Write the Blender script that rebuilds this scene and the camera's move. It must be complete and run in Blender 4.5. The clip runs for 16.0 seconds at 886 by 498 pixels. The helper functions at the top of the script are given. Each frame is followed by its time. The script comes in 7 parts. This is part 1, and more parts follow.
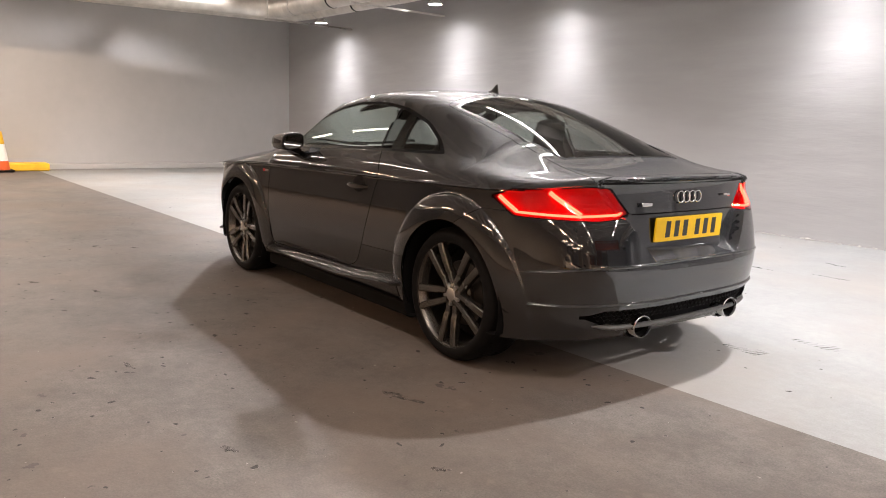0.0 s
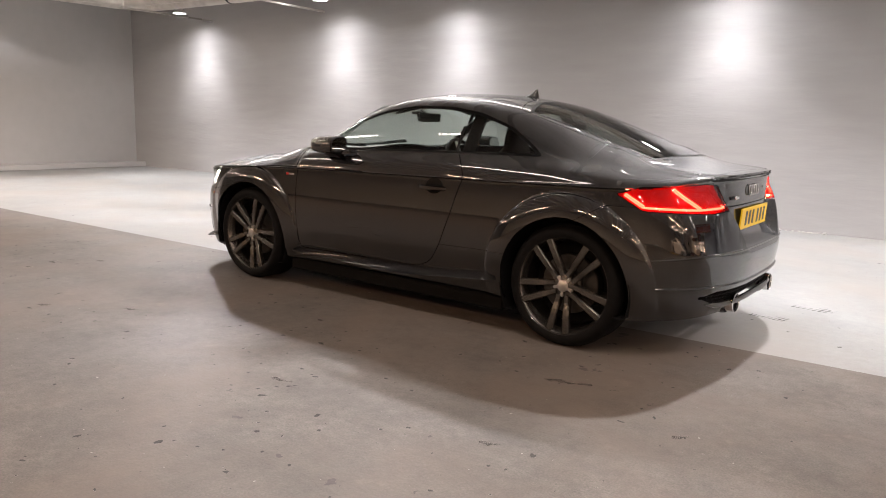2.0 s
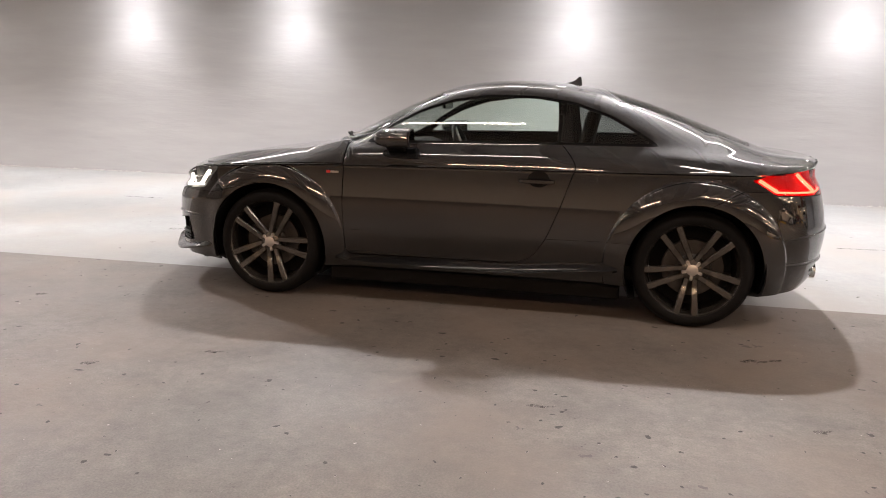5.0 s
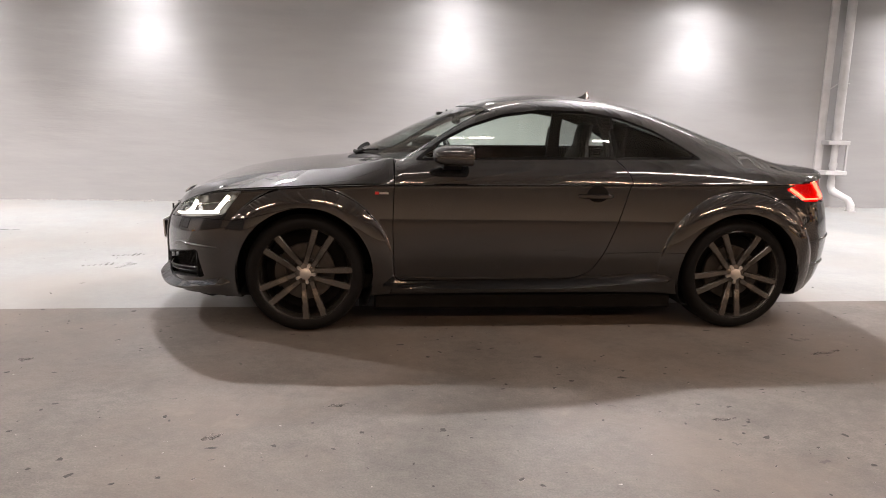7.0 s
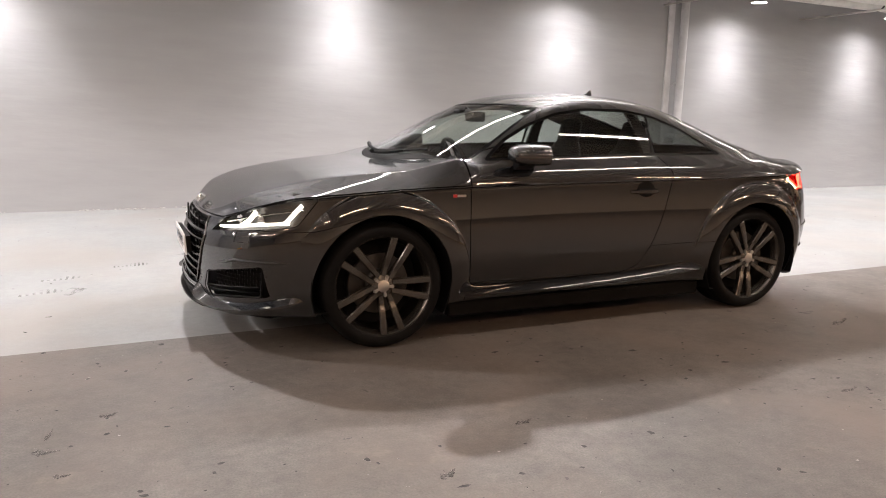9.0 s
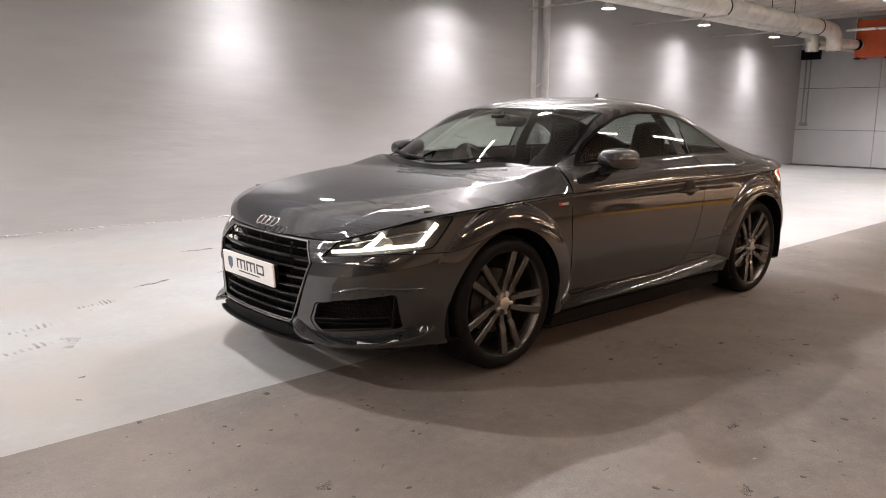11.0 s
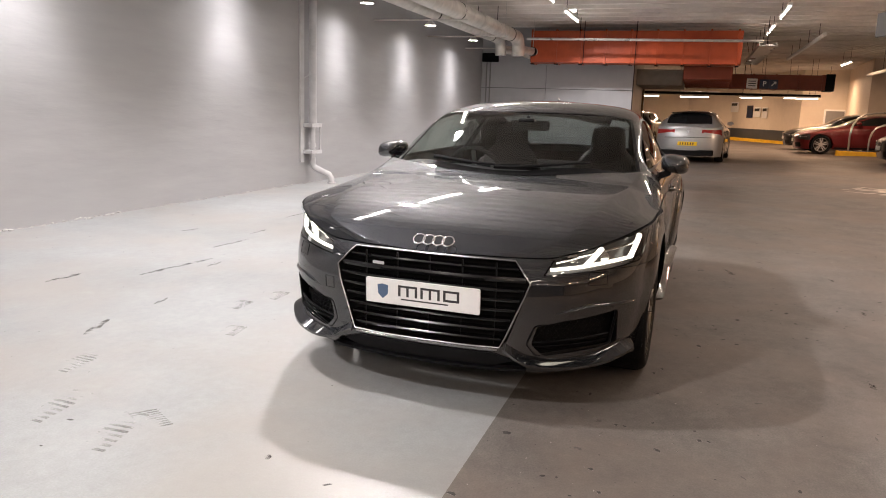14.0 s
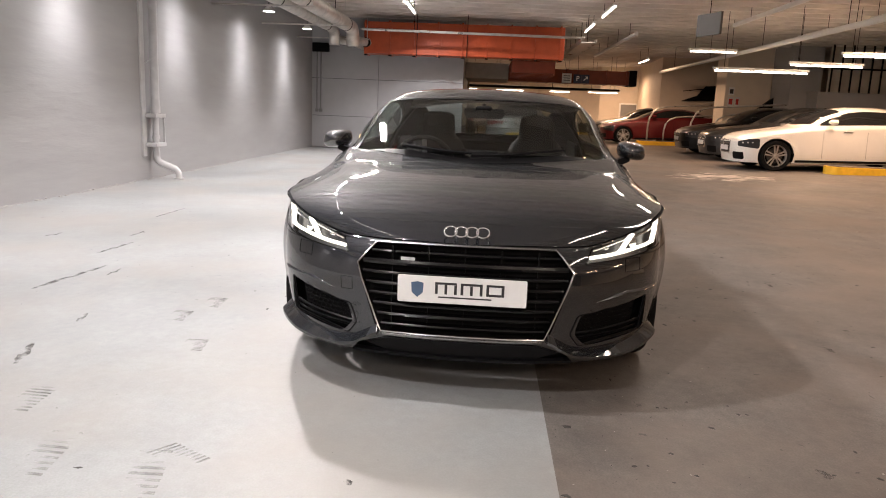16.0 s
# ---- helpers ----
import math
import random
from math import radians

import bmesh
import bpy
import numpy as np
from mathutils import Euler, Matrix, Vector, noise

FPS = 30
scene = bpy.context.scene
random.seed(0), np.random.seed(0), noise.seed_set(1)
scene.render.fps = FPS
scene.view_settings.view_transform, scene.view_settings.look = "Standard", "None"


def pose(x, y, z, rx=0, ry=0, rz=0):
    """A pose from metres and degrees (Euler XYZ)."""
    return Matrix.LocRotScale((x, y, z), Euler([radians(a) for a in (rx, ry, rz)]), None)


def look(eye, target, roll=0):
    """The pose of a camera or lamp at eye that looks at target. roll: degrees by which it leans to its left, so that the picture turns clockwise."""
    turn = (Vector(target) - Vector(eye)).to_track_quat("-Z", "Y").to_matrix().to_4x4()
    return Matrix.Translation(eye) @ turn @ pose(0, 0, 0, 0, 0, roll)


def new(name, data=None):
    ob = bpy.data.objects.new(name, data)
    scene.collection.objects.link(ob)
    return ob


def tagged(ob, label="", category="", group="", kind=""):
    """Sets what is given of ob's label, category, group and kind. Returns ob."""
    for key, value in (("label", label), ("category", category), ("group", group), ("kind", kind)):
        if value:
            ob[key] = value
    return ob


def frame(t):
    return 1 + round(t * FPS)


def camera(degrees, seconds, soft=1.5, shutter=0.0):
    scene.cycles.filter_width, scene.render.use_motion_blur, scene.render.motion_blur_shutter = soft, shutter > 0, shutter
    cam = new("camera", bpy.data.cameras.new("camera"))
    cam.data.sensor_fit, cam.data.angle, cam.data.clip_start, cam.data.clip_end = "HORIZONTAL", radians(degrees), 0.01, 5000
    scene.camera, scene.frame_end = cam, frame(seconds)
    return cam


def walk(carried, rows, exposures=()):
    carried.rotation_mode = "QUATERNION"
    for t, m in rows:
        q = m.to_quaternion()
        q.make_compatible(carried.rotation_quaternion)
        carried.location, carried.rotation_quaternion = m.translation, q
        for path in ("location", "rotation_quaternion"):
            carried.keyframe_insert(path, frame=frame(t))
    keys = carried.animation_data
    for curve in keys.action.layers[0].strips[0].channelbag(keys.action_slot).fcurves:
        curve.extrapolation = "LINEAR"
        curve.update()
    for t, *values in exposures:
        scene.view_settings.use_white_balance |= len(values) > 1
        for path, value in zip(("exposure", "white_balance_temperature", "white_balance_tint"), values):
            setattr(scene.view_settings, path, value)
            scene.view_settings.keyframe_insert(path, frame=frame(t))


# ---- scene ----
cam = camera(62.0, 16.0, soft=1.0)
PATH = [
    (0, (3.974, -3.034, 1.149), (2.418, -1.824, 0.809), 1.9),
    (0.5, (3.758, -3.373, 1.162), (2.297, -2.052, 0.816), 1.7),
    (1, (3.545, -3.722, 1.17), (2.181, -2.3, 0.828), 1.8),
    (1.5, (3.275, -3.996, 1.155), (1.995, -2.5, 0.81), 1.7),
    (2, (2.989, -4.287, 1.163), (1.82, -2.701, 0.821), 1.7),
    (2.5, (2.671, -4.55, 1.167), (1.619, -2.884, 0.822), 1.5),
    (3, (2.317, -4.728, 1.184), (1.377, -2.998, 0.832), 1.5),
    (3.5, (1.981, -4.886, 1.194), (1.143, -3.105, 0.839), 1.3),
    (3.7, (1.802, -4.926, 1.22), (1.02, -3.124, 0.848), 1.1),
    (5.8, (0.097, -5.029, 1.231), (-0.063, -3.071, 0.852), 1.5),
    (6, (-0.073, -5.004, 1.194), (-0.168, -3.039, 0.832), 1.4),
    (6.5, (-0.504, -4.942, 1.207), (-0.459, -2.976, 0.844), 1.5),
    (7, (-0.954, -4.902, 1.216), (-0.73, -2.948, 0.855), 1.5),
    (7.5, (-1.373, -4.803, 1.228), (-0.988, -2.875, 0.861), 1.5),
    (8, (-1.763, -4.707, 1.219), (-1.229, -2.814, 0.857), 1.5),
    (8.5, (-2.122, -4.517, 1.202), (-1.451, -2.668, 0.839), 1.4),
    (9, (-2.488, -4.331, 1.202), (-1.679, -2.539, 0.84), 1.4),
    (9.2, (-2.63, -4.245, 1.206), (-1.771, -2.476, 0.842), 1.4),
    (11.3, (-3.94, -3.061, 1.223), (-2.553, -1.666, 0.858), 1.1),
    (11.5, (-4.056, -2.911, 1.239), (-2.611, -1.58, 0.867), 1.7),
    (12, (-4.309, -2.555, 1.235), (-2.758, -1.348, 0.861), 1.8),
    (12.5, (-4.54, -2.19, 1.238), (-2.896, -1.114, 0.868), 1.8),
    (13, (-4.721, -1.814, 1.231), (-2.984, -0.893, 0.863), 1.9),
    (13.5, (-4.862, -1.449, 1.243), (-3.066, -0.649, 0.874), 2.0),
    (14, (-5.001, -1.098, 1.256), (-3.148, -0.439, 0.888), 2.0),
    (14.5, (-5.068, -0.782, 1.26), (-3.17, -0.272, 0.891), 2.2),
    (15, (-5.182, -0.52, 1.26), (-3.25, -0.159, 0.894), 2.3),
    (15.5, (-5.187, -0.324, 1.227), (-3.236, -0.086, 0.862), 2.3),
    (16, (-5.032, -0.132, 1.19), (-3.071, 0.017, 0.822), 2.3),
]
walk(cam, [(t, look(eye, target, roll)) for t, eye, target, roll in PATH], exposures=[(0, 0.80), (7, 0.88), (9, 0.86), (12.5, 0.70), (16, 0.53)])

# ---- world, exposure and lights ----
def light(name, kind, m, watts, colour, **more):
    lamp = bpy.data.lights.new(name, kind)
    lamp.energy, lamp.color = watts, colour
    for key, value in more.items():
        if key == "size":
            lamp.size = value
        elif key == "size_y":
            lamp.shape, lamp.size_y = "RECTANGLE", value
        elif key == "spot_size":
            lamp.spot_size = value
        elif key == "spot_blend":
            lamp.spot_blend = value
        elif key == "radius":
            lamp.shadow_soft_size = value
    ob = new(name, lamp)
    ob.matrix_basis = m
    return ob


world = bpy.data.worlds.new("world")
scene.world = world
world.use_nodes = True
world.node_tree.nodes["Background"].inputs[0].default_value = (0.02, 0.02, 0.022, 1)
world.node_tree.nodes["Background"].inputs[1].default_value = 0.3

TURN = math.atan(0.02)
ROOM = Matrix.Rotation(TURN, 4, "Z")
WALL_V = 5.1
NEUTRAL, WARM = (1.0, 0.94, 0.945), (1.0, 0.62, 0.39)
LAMP_U = (-9.62, -5.92, -3.47, 0.38, 3.73, 6.98, 10.18, 13.33)
LAMP_V, LAMP_Z = 4.52, 3.02
for u in LAMP_U:
    light("downlight_beam", "SPOT", ROOM @ look((u, LAMP_V, LAMP_Z - 0.05), (u, LAMP_V + 0.10, 0)), 150, NEUTRAL,
          spot_size=radians(88), spot_blend=1.0, radius=0.06)
    light("downlight_spill", "SPOT", ROOM @ look((u, LAMP_V, LAMP_Z - 0.05), (u, LAMP_V + 0.10, 0)), 60, NEUTRAL,
          spot_size=radians(156), spot_blend=1.0, radius=0.06)
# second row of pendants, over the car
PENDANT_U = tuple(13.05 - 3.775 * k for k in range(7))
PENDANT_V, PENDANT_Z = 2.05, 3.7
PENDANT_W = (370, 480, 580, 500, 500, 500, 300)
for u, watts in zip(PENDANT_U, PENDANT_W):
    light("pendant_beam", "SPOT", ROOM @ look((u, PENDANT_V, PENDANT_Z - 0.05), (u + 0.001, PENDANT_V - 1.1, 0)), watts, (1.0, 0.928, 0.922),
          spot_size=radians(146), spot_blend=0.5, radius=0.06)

# ceiling tubes: (u, v, z, length, along u?, colour, watts)
TUBES = []
for k in range(-7, 1):
    TUBES.append((12.0 + 3.1 * k, 1.85, 3.4, 1.75, True, (1.0, 0.90, 0.85), 10))
for k in range(-7, 2):
    TUBES.append((11.6 + 3.1 * k, -2.45, 3.4, 1.75, True, (1.0, 0.83, 0.71), 30 if k in (-3, -2) else 10))
for k in range(-6, 2):
    TUBES.append((10.0 + 3.6 * k, -7.6, 3.3, 1.75, True, WARM, 60))
# the first two strips are added to brighten the far wall
TUBES += [(36.5, -.9, 3.2, 1.6, False, WARM, 105), (35.0, 2.0, 3.2, 1.6, False, WARM, 60), (14.0, -5.40, 2.87, 1.1, False, WARM, 30), (13.0, -6.25, 2.37, 2.1, False, WARM, 28),
          (11.8, -7.2, 2.46, 1.5, False, WARM, 19), (10.6, -7.8, 2.58, 1.6, False, WARM, 19),
          (27.0, -.8, 2.16, 1.1, False, WARM, 45), (27.0, -2.9, 2.18, .8, False, WARM, 32), (27.0, -4.7, 2.2, 1.2, False, WARM, 32), (27.0, 1.2, 2.16, 1.2, False, WARM, 60),
          (32.0, -1.0, 2.5, 1.6, False, WARM, 92), (30.5, -5.5, 3.2, 1.6, False, WARM, 109),
          (22.5, -5.4, 3.2, 1.7, True, WARM, 70),
          # two strips added at the west end to brighten the end wall
          (-9.2, -1.6, 3.4, 1.75, False, (1.0, 0.80, 0.66), 150), (-10.7, -5.0, 3.4, 1.75, False, (1.0, 0.80, 0.66), 30)]


# ---- materials ----
def material(name, base=(0.5, 0.5, 0.5), rough=0.5, metal=0.0, scale=8.0, amount=0.12, bump=0.0, bump_scale=60.0, coat=0.0,
             emit=None, power=0.0, stain=0.0, stain_scale=0.6, spread=(1, 1, 1), trans=0.0, ior=1.45, rough_var=0.0):
    """A node material: base colour varied by a fine and a broad noise, roughness variation and bump."""
    mat = bpy.data.materials.new(name)
    mat.use_nodes = True
    tree = mat.node_tree
    bs = tree.nodes["Principled BSDF"]
    link = tree.links.new
    bs.inputs["Roughness"].default_value, bs.inputs["Metallic"].default_value = rough, metal
    bs.inputs["Coat Weight"].default_value, bs.inputs["Coat Roughness"].default_value = coat, 0.03
    bs.inputs["Transmission Weight"].default_value, bs.inputs["IOR"].default_value = trans, ior
    bs.inputs["Base Color"].default_value = (*base, 1)
    if emit:
        bs.inputs["Emission Color"].default_value, bs.inputs["Emission Strength"].default_value = (*emit, 1), power
    if amount or stain or bump or rough_var:
        co = tree.nodes.new("ShaderNodeTexCoord")
        mp = tree.nodes.new("ShaderNodeMapping")
        mp.inputs["Scale"].default_value = spread
        link(co.outputs["Object"], mp.inputs[0])
        fine = tree.nodes.new("ShaderNodeTexNoise")
        fine.inputs["Scale"].default_value, fine.inputs["Detail"].default_value = scale, 6
        broad = tree.nodes.new("ShaderNodeTexNoise")
        broad.inputs["Scale"].default_value, broad.inputs["Detail"].default_value = stain_scale, 5
        link(mp.outputs[0], fine.inputs[0]), link(mp.outputs[0], broad.inputs[0])
        colour = tree.nodes.new("ShaderNodeMix")
        colour.data_type, colour.blend_type = "RGBA", "MULTIPLY"
        colour.inputs[0].default_value = 1
        low, high = 1 - amount, 1 + amount
        ramp = tree.nodes.new("ShaderNodeMapRange")
        ramp.inputs[1].default_value, ramp.inputs[2].default_value, ramp.inputs[3].default_value, ramp.inputs[4].default_value = 0.3, 0.7, low, high
        link(fine.outputs[0], ramp.inputs[0])
        ramp2 = tree.nodes.new("ShaderNodeMapRange")
        ramp2.inputs[1].default_value, ramp2.inputs[2].default_value, ramp2.inputs[3].default_value, ramp2.inputs[4].default_value = 0.35, 0.65, 1 - stain, 1 + stain * 0.4
        link(broad.outputs[0], ramp2.inputs[0])
        both = tree.nodes.new("ShaderNodeMath")
        both.operation = "MULTIPLY"
        link(ramp.outputs[0], both.inputs[0]), link(ramp2.outputs[0], both.inputs[1])
        grey = tree.nodes.new("ShaderNodeCombineColor")
        for i in range(3):
            link(both.outputs[0], grey.inputs[i])
        colour.inputs[6].default_value = (*base, 1)
        link(grey.outputs[0], colour.inputs[7])
        link(colour.outputs[2], bs.inputs["Base Color"])
        if rough_var:
            rr = tree.nodes.new("ShaderNodeMapRange")
            rr.inputs[1].default_value, rr.inputs[2].default_value = 0.3, 0.7
            rr.inputs[3].default_value, rr.inputs[4].default_value = max(rough - rough_var, 0.02), min(rough + rough_var, 1)
            link(broad.outputs[0], rr.inputs[0]), link(rr.outputs[0], bs.inputs["Roughness"])
        if bump:
            bn = tree.nodes.new("ShaderNodeTexNoise")
            bn.inputs["Scale"].default_value, bn.inputs["Detail"].default_value = bump_scale, 4
            link(mp.outputs[0], bn.inputs[0])
            bp = tree.nodes.new("ShaderNodeBump")
            bp.inputs["Strength"].default_value, bp.inputs["Distance"].default_value = bump, 0.01
            link(bn.outputs[0], bp.inputs["Height"]), link(bp.outputs[0], bs.inputs["Normal"])
    return mat


M_WALL = material("grey_wall_paint", (0.34, 0.34, 0.345), 0.62, scale=3.0, amount=0.03, bump=0.9, bump_scale=2.2, stain=0.08, stain_scale=0.35, spread=(0.5, 1, 2.6))
M_WALL_END = material("grey_wall_paint_smooth", (0.42, 0.42, 0.42), 0.7, scale=5.0, amount=0.02, bump=0.08, bump_scale=4.0, stain=0.04)
M_PANEL = material("grey_panel", (0.40, 0.405, 0.42), 0.45, scale=4.0, amount=0.03, stain=0.05)
M_CREAM = material("cream_paint", (0.72, 0.64, 0.53), 0.6, scale=4.0, amount=0.03, stain=0.06)
M_DARKBAND = material("dark_band_paint", (0.07, 0.075, 0.08), 0.5, scale=4.0, amount=0.08)
M_CEIL = material("ceiling_concrete_white", (0.76, 0.72, 0.67), 0.8, scale=4.0, amount=0.06, bump=0.15, bump_scale=15, stain=0.12, stain_scale=0.8)
M_YELLOW = material("yellow_kerb_paint", (0.82, 0.50, 0.03), 0.55, scale=9, amount=0.1, bump=0.2, stain=0.15, stain_scale=3)
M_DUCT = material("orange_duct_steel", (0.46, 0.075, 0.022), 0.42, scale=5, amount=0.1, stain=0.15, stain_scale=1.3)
# same orange steel, with the shade under the ceiling put into the colour
M_DUCT_SHADED = material("orange_duct_steel_shaded", (0.22, 0.042, 0.016), 0.5, scale=5, amount=0.1)
M_GALV = material("galvanised_steel", (0.62, 0.60, 0.57), 0.35, 0.85, scale=9, amount=0.12, stain=0.12, stain_scale=2, rough_var=0.12)
M_PIPE = material("insulated_pipe_foil", (0.66, 0.63, 0.58), 0.38, 0.6, scale=7, amount=0.1, bump=0.25, bump_scale=18, stain=0.15, stain_scale=2)
M_WPIPE = material("grey_painted_pipe", (0.50, 0.50, 0.51), 0.5, scale=8, amount=0.06, stain=0.1, stain_scale=2)
M_BLACK = material("matt_black", (0.006, 0.006, 0.0065), 0.6, scale=20, amount=0.15)
M_WHITE = material("white_enamel", (0.8, 0.8, 0.78), 0.4, scale=10, amount=0.03)
M_GREYSIGN = material("grey_sign_back", (0.22, 0.22, 0.22), 0.5, scale=6, amount=0.05)
M_BLUESIGN = material("blue_sign", (0.014, 0.022, 0.055), 0.4, scale=6, amount=0.05)
M_DISC = material("led_disc", (0.9, 0.9, 0.9), 0.5, amount=0, emit=(1.0, 0.97, 0.93), power=14)
M_TUBE = material("fluorescent_tube_neutral", (0.9, 0.9, 0.9), 0.5, amount=0, emit=(1.0, 0.94, 0.87), power=4)
M_TUBE_W = material("fluorescent_tube_warm", (0.9, 0.88, 0.8), 0.5, amount=0, emit=(1.0, 0.84, 0.68), power=8)


def mottle(mat, depth=1.0):
    """Adds blotches of hand size and fine grit to a material's colour."""
    tree, link = mat.node_tree, mat.node_tree.links.new
    bs = tree.nodes["Principled BSDF"]
    co = tree.nodes.new("ShaderNodeTexCoord")
    old = bs.inputs["Base Color"].links[0].from_socket
    for size, detail, low, high in ((3.5, 8, 0.78, 1.16), (120.0, 3, 0.8, 1.18)):
        n = tree.nodes.new("ShaderNodeTexNoise")
        n.inputs["Scale"].default_value, n.inputs["Detail"].default_value, n.inputs["Roughness"].default_value = size, detail, 0.66
        link(co.outputs["Object"], n.inputs[0])
        r = tree.nodes.new("ShaderNodeMapRange")
        r.inputs[1].default_value, r.inputs[2].default_value, r.inputs[3].default_value, r.inputs[4].default_value = 0.32, 0.68, 1 + (low - 1) * depth, 1 + (high - 1) * depth
        link(n.outputs[0], r.inputs[0])
        mul = tree.nodes.new("ShaderNodeVectorMath")
        mul.operation = "SCALE"
        link(old, mul.inputs[0]), link(r.outputs[0], mul.inputs["Scale"])
        old = mul.outputs[0]
    link(old, bs.inputs["Base Color"])


def floor_material(name, base, rough, pits, chips, stain=0.14, start=0.42, grit=0.75, warm=None):
    mat = material(name, base, rough, scale=22, amount=0.08 * grit + 0.02, bump=0.10 * grit, bump_scale=55, stain=stain, stain_scale=0.55, rough_var=0.12)
    mottle(mat, grit)
    tree, link = mat.node_tree, mat.node_tree.links.new
    bs = tree.nodes["Principled BSDF"]
    co = tree.nodes.new("ShaderNodeTexCoord")
    if warm:
        tint, area, hue = tree.nodes.new("ShaderNodeTexNoise"), tree.nodes.new("ShaderNodeMapRange"), tree.nodes.new("ShaderNodeMix")
        tint.inputs["Scale"].default_value, tint.inputs["Detail"].default_value, tint.inputs["Roughness"].default_value = 0.8, 5, 0.6
        area.inputs[1].default_value, area.inputs[2].default_value, area.inputs[4].default_value = 0.44, 0.62, 0.7
        hue.data_type = "RGBA"
        hue.inputs[7].default_value = (*warm, 1)
        link(co.outputs["Object"], tint.inputs[0]), link(tint.outputs[0], area.inputs[0]), link(area.outputs[0], hue.inputs[0])
        link(bs.inputs["Base Color"].links[0].from_socket, hue.inputs[6]), link(hue.outputs[2], bs.inputs["Base Color"])
    worn = tree.nodes.new("ShaderNodeTexNoise")
    worn.inputs["Scale"].default_value, worn.inputs["Detail"].default_value, worn.inputs["Roughness"].default_value = 3.2, 9, 0.68
    link(co.outputs["Object"], worn.inputs[0])
    spot = tree.nodes.new("ShaderNodeMapRange")
    spot.inputs[1].default_value, spot.inputs[2].default_value = 0.62, 0.72
    link(worn.outputs[0], spot.inputs[0])
    mix = tree.nodes.new("ShaderNodeMix")
    mix.data_type = "RGBA"
    old = bs.inputs["Base Color"].links[0].from_socket
    link(old, mix.inputs[6])
    mix.inputs[7].default_value = (*pits, 1)
    half = tree.nodes.new("ShaderNodeMath")
    half.operation = "MULTIPLY"
    half.inputs[1].default_value = 0.45
    link(spot.outputs[0], half.inputs[0]), link(half.outputs[0], mix.inputs[0])
    chip = tree.nodes.new("ShaderNodeTexVoronoi")
    chip.inputs["Scale"].default_value, chip.inputs["Randomness"].default_value = 5.5, 1.0
    warp = tree.nodes.new("ShaderNodeTexNoise")
    warp.inputs["Scale"].default_value, warp.inputs["Detail"].default_value = 28, 3
    link(co.outputs["Object"], warp.inputs[0])
    bend = tree.nodes.new("ShaderNodeVectorMath")
    bend.operation = "MULTIPLY_ADD"
    bend.inputs[1].default_value = (0.09, 0.09, 0.0)
    link(warp.outputs[1], bend.inputs[0]), link(co.outputs["Object"], bend.inputs[2]), link(bend.outputs[0], chip.inputs[0])
    patch = tree.nodes.new("ShaderNodeTexNoise")
    patch.inputs["Scale"].default_value, patch.inputs["Detail"].default_value = 0.9, 4
    link(co.outputs["Object"], patch.inputs[0])
    reach = tree.nodes.new("ShaderNodeMapRange")
    reach.inputs[1].default_value, reach.inputs[2].default_value, reach.inputs[3].default_value, reach.inputs[4].default_value = start, 0.72, 0.0, chips
    link(patch.outputs[0], reach.inputs[0])
    near = tree.nodes.new("ShaderNodeMath")
    near.operation = "LESS_THAN"
    link(chip.outputs["Distance"], near.inputs[0]), link(reach.outputs[0], near.inputs[1])
    worn2 = tree.nodes.new("ShaderNodeMix")
    worn2.data_type = "RGBA"
    part_of = tree.nodes.new("ShaderNodeMath")
    part_of.operation = "MULTIPLY"
    part_of.inputs[1].default_value = 0.75
    link(near.outputs[0], part_of.inputs[0]), link(part_of.outputs[0], worn2.inputs[0]), link(mix.outputs[2], worn2.inputs[6])
    worn2.inputs[7].default_value = (*[c * 0.35 for c in base], 1)
    link(worn2.outputs[2], bs.inputs["Base Color"])
    return mat


def worn_mark(mat, low, high, size):
    """Lets a mark on the floor fade out in patches, as a rubbed print does."""
    tree, link = mat.node_tree, mat.node_tree.links.new
    bs, out = tree.nodes["Principled BSDF"], tree.nodes["Material Output"]
    co, n, r = tree.nodes.new("ShaderNodeTexCoord"), tree.nodes.new("ShaderNodeTexNoise"), tree.nodes.new("ShaderNodeMapRange")
    n.inputs["Scale"].default_value, n.inputs["Detail"].default_value = size, 5
    r.inputs[1].default_value, r.inputs[2].default_value = low, high
    clear, mix = tree.nodes.new("ShaderNodeBsdfTransparent"), tree.nodes.new("ShaderNodeMixShader")
    link(co.outputs["Object"], n.inputs[0]), link(n.outputs[0], r.inputs[0]), link(r.outputs[0], mix.inputs[0])
    link(clear.outputs[0], mix.inputs[1]), link(bs.outputs[0], mix.inputs[2]), link(mix.outputs[0], out.inputs[0])
    return mat


M_FLOOR = floor_material("grey_floor_paint", (0.128, 0.116, 0.106), 0.62, (0.20, 0.17, 0.145), 0.16, 0.26, 0.40, 1.15, (0.142, 0.114, 0.095))
M_LIGHTFLOOR = floor_material("light_grey_floor_paint", (0.258, 0.268, 0.270), 0.46, (0.29, 0.31, 0.305), 0.05, 0.14, 0.45, 0.42, (0.262, 0.246, 0.228))


# ---- mesh helpers ----
def mesh_object(name, bm, mat, sharp=38):
    bm.normal_update()
    for e in bm.edges:
        if len(e.link_faces) == 2 and e.calc_face_angle(0) > radians(sharp):
            e.smooth = False
    for f in bm.faces:
        f.smooth = True
    me = bpy.data.meshes.new(name)
    bm.to_mesh(me)
    bm.free()
    for m in (mat if isinstance(mat, (list, tuple)) else [mat]):
        me.materials.append(m)
    return new(name, me)


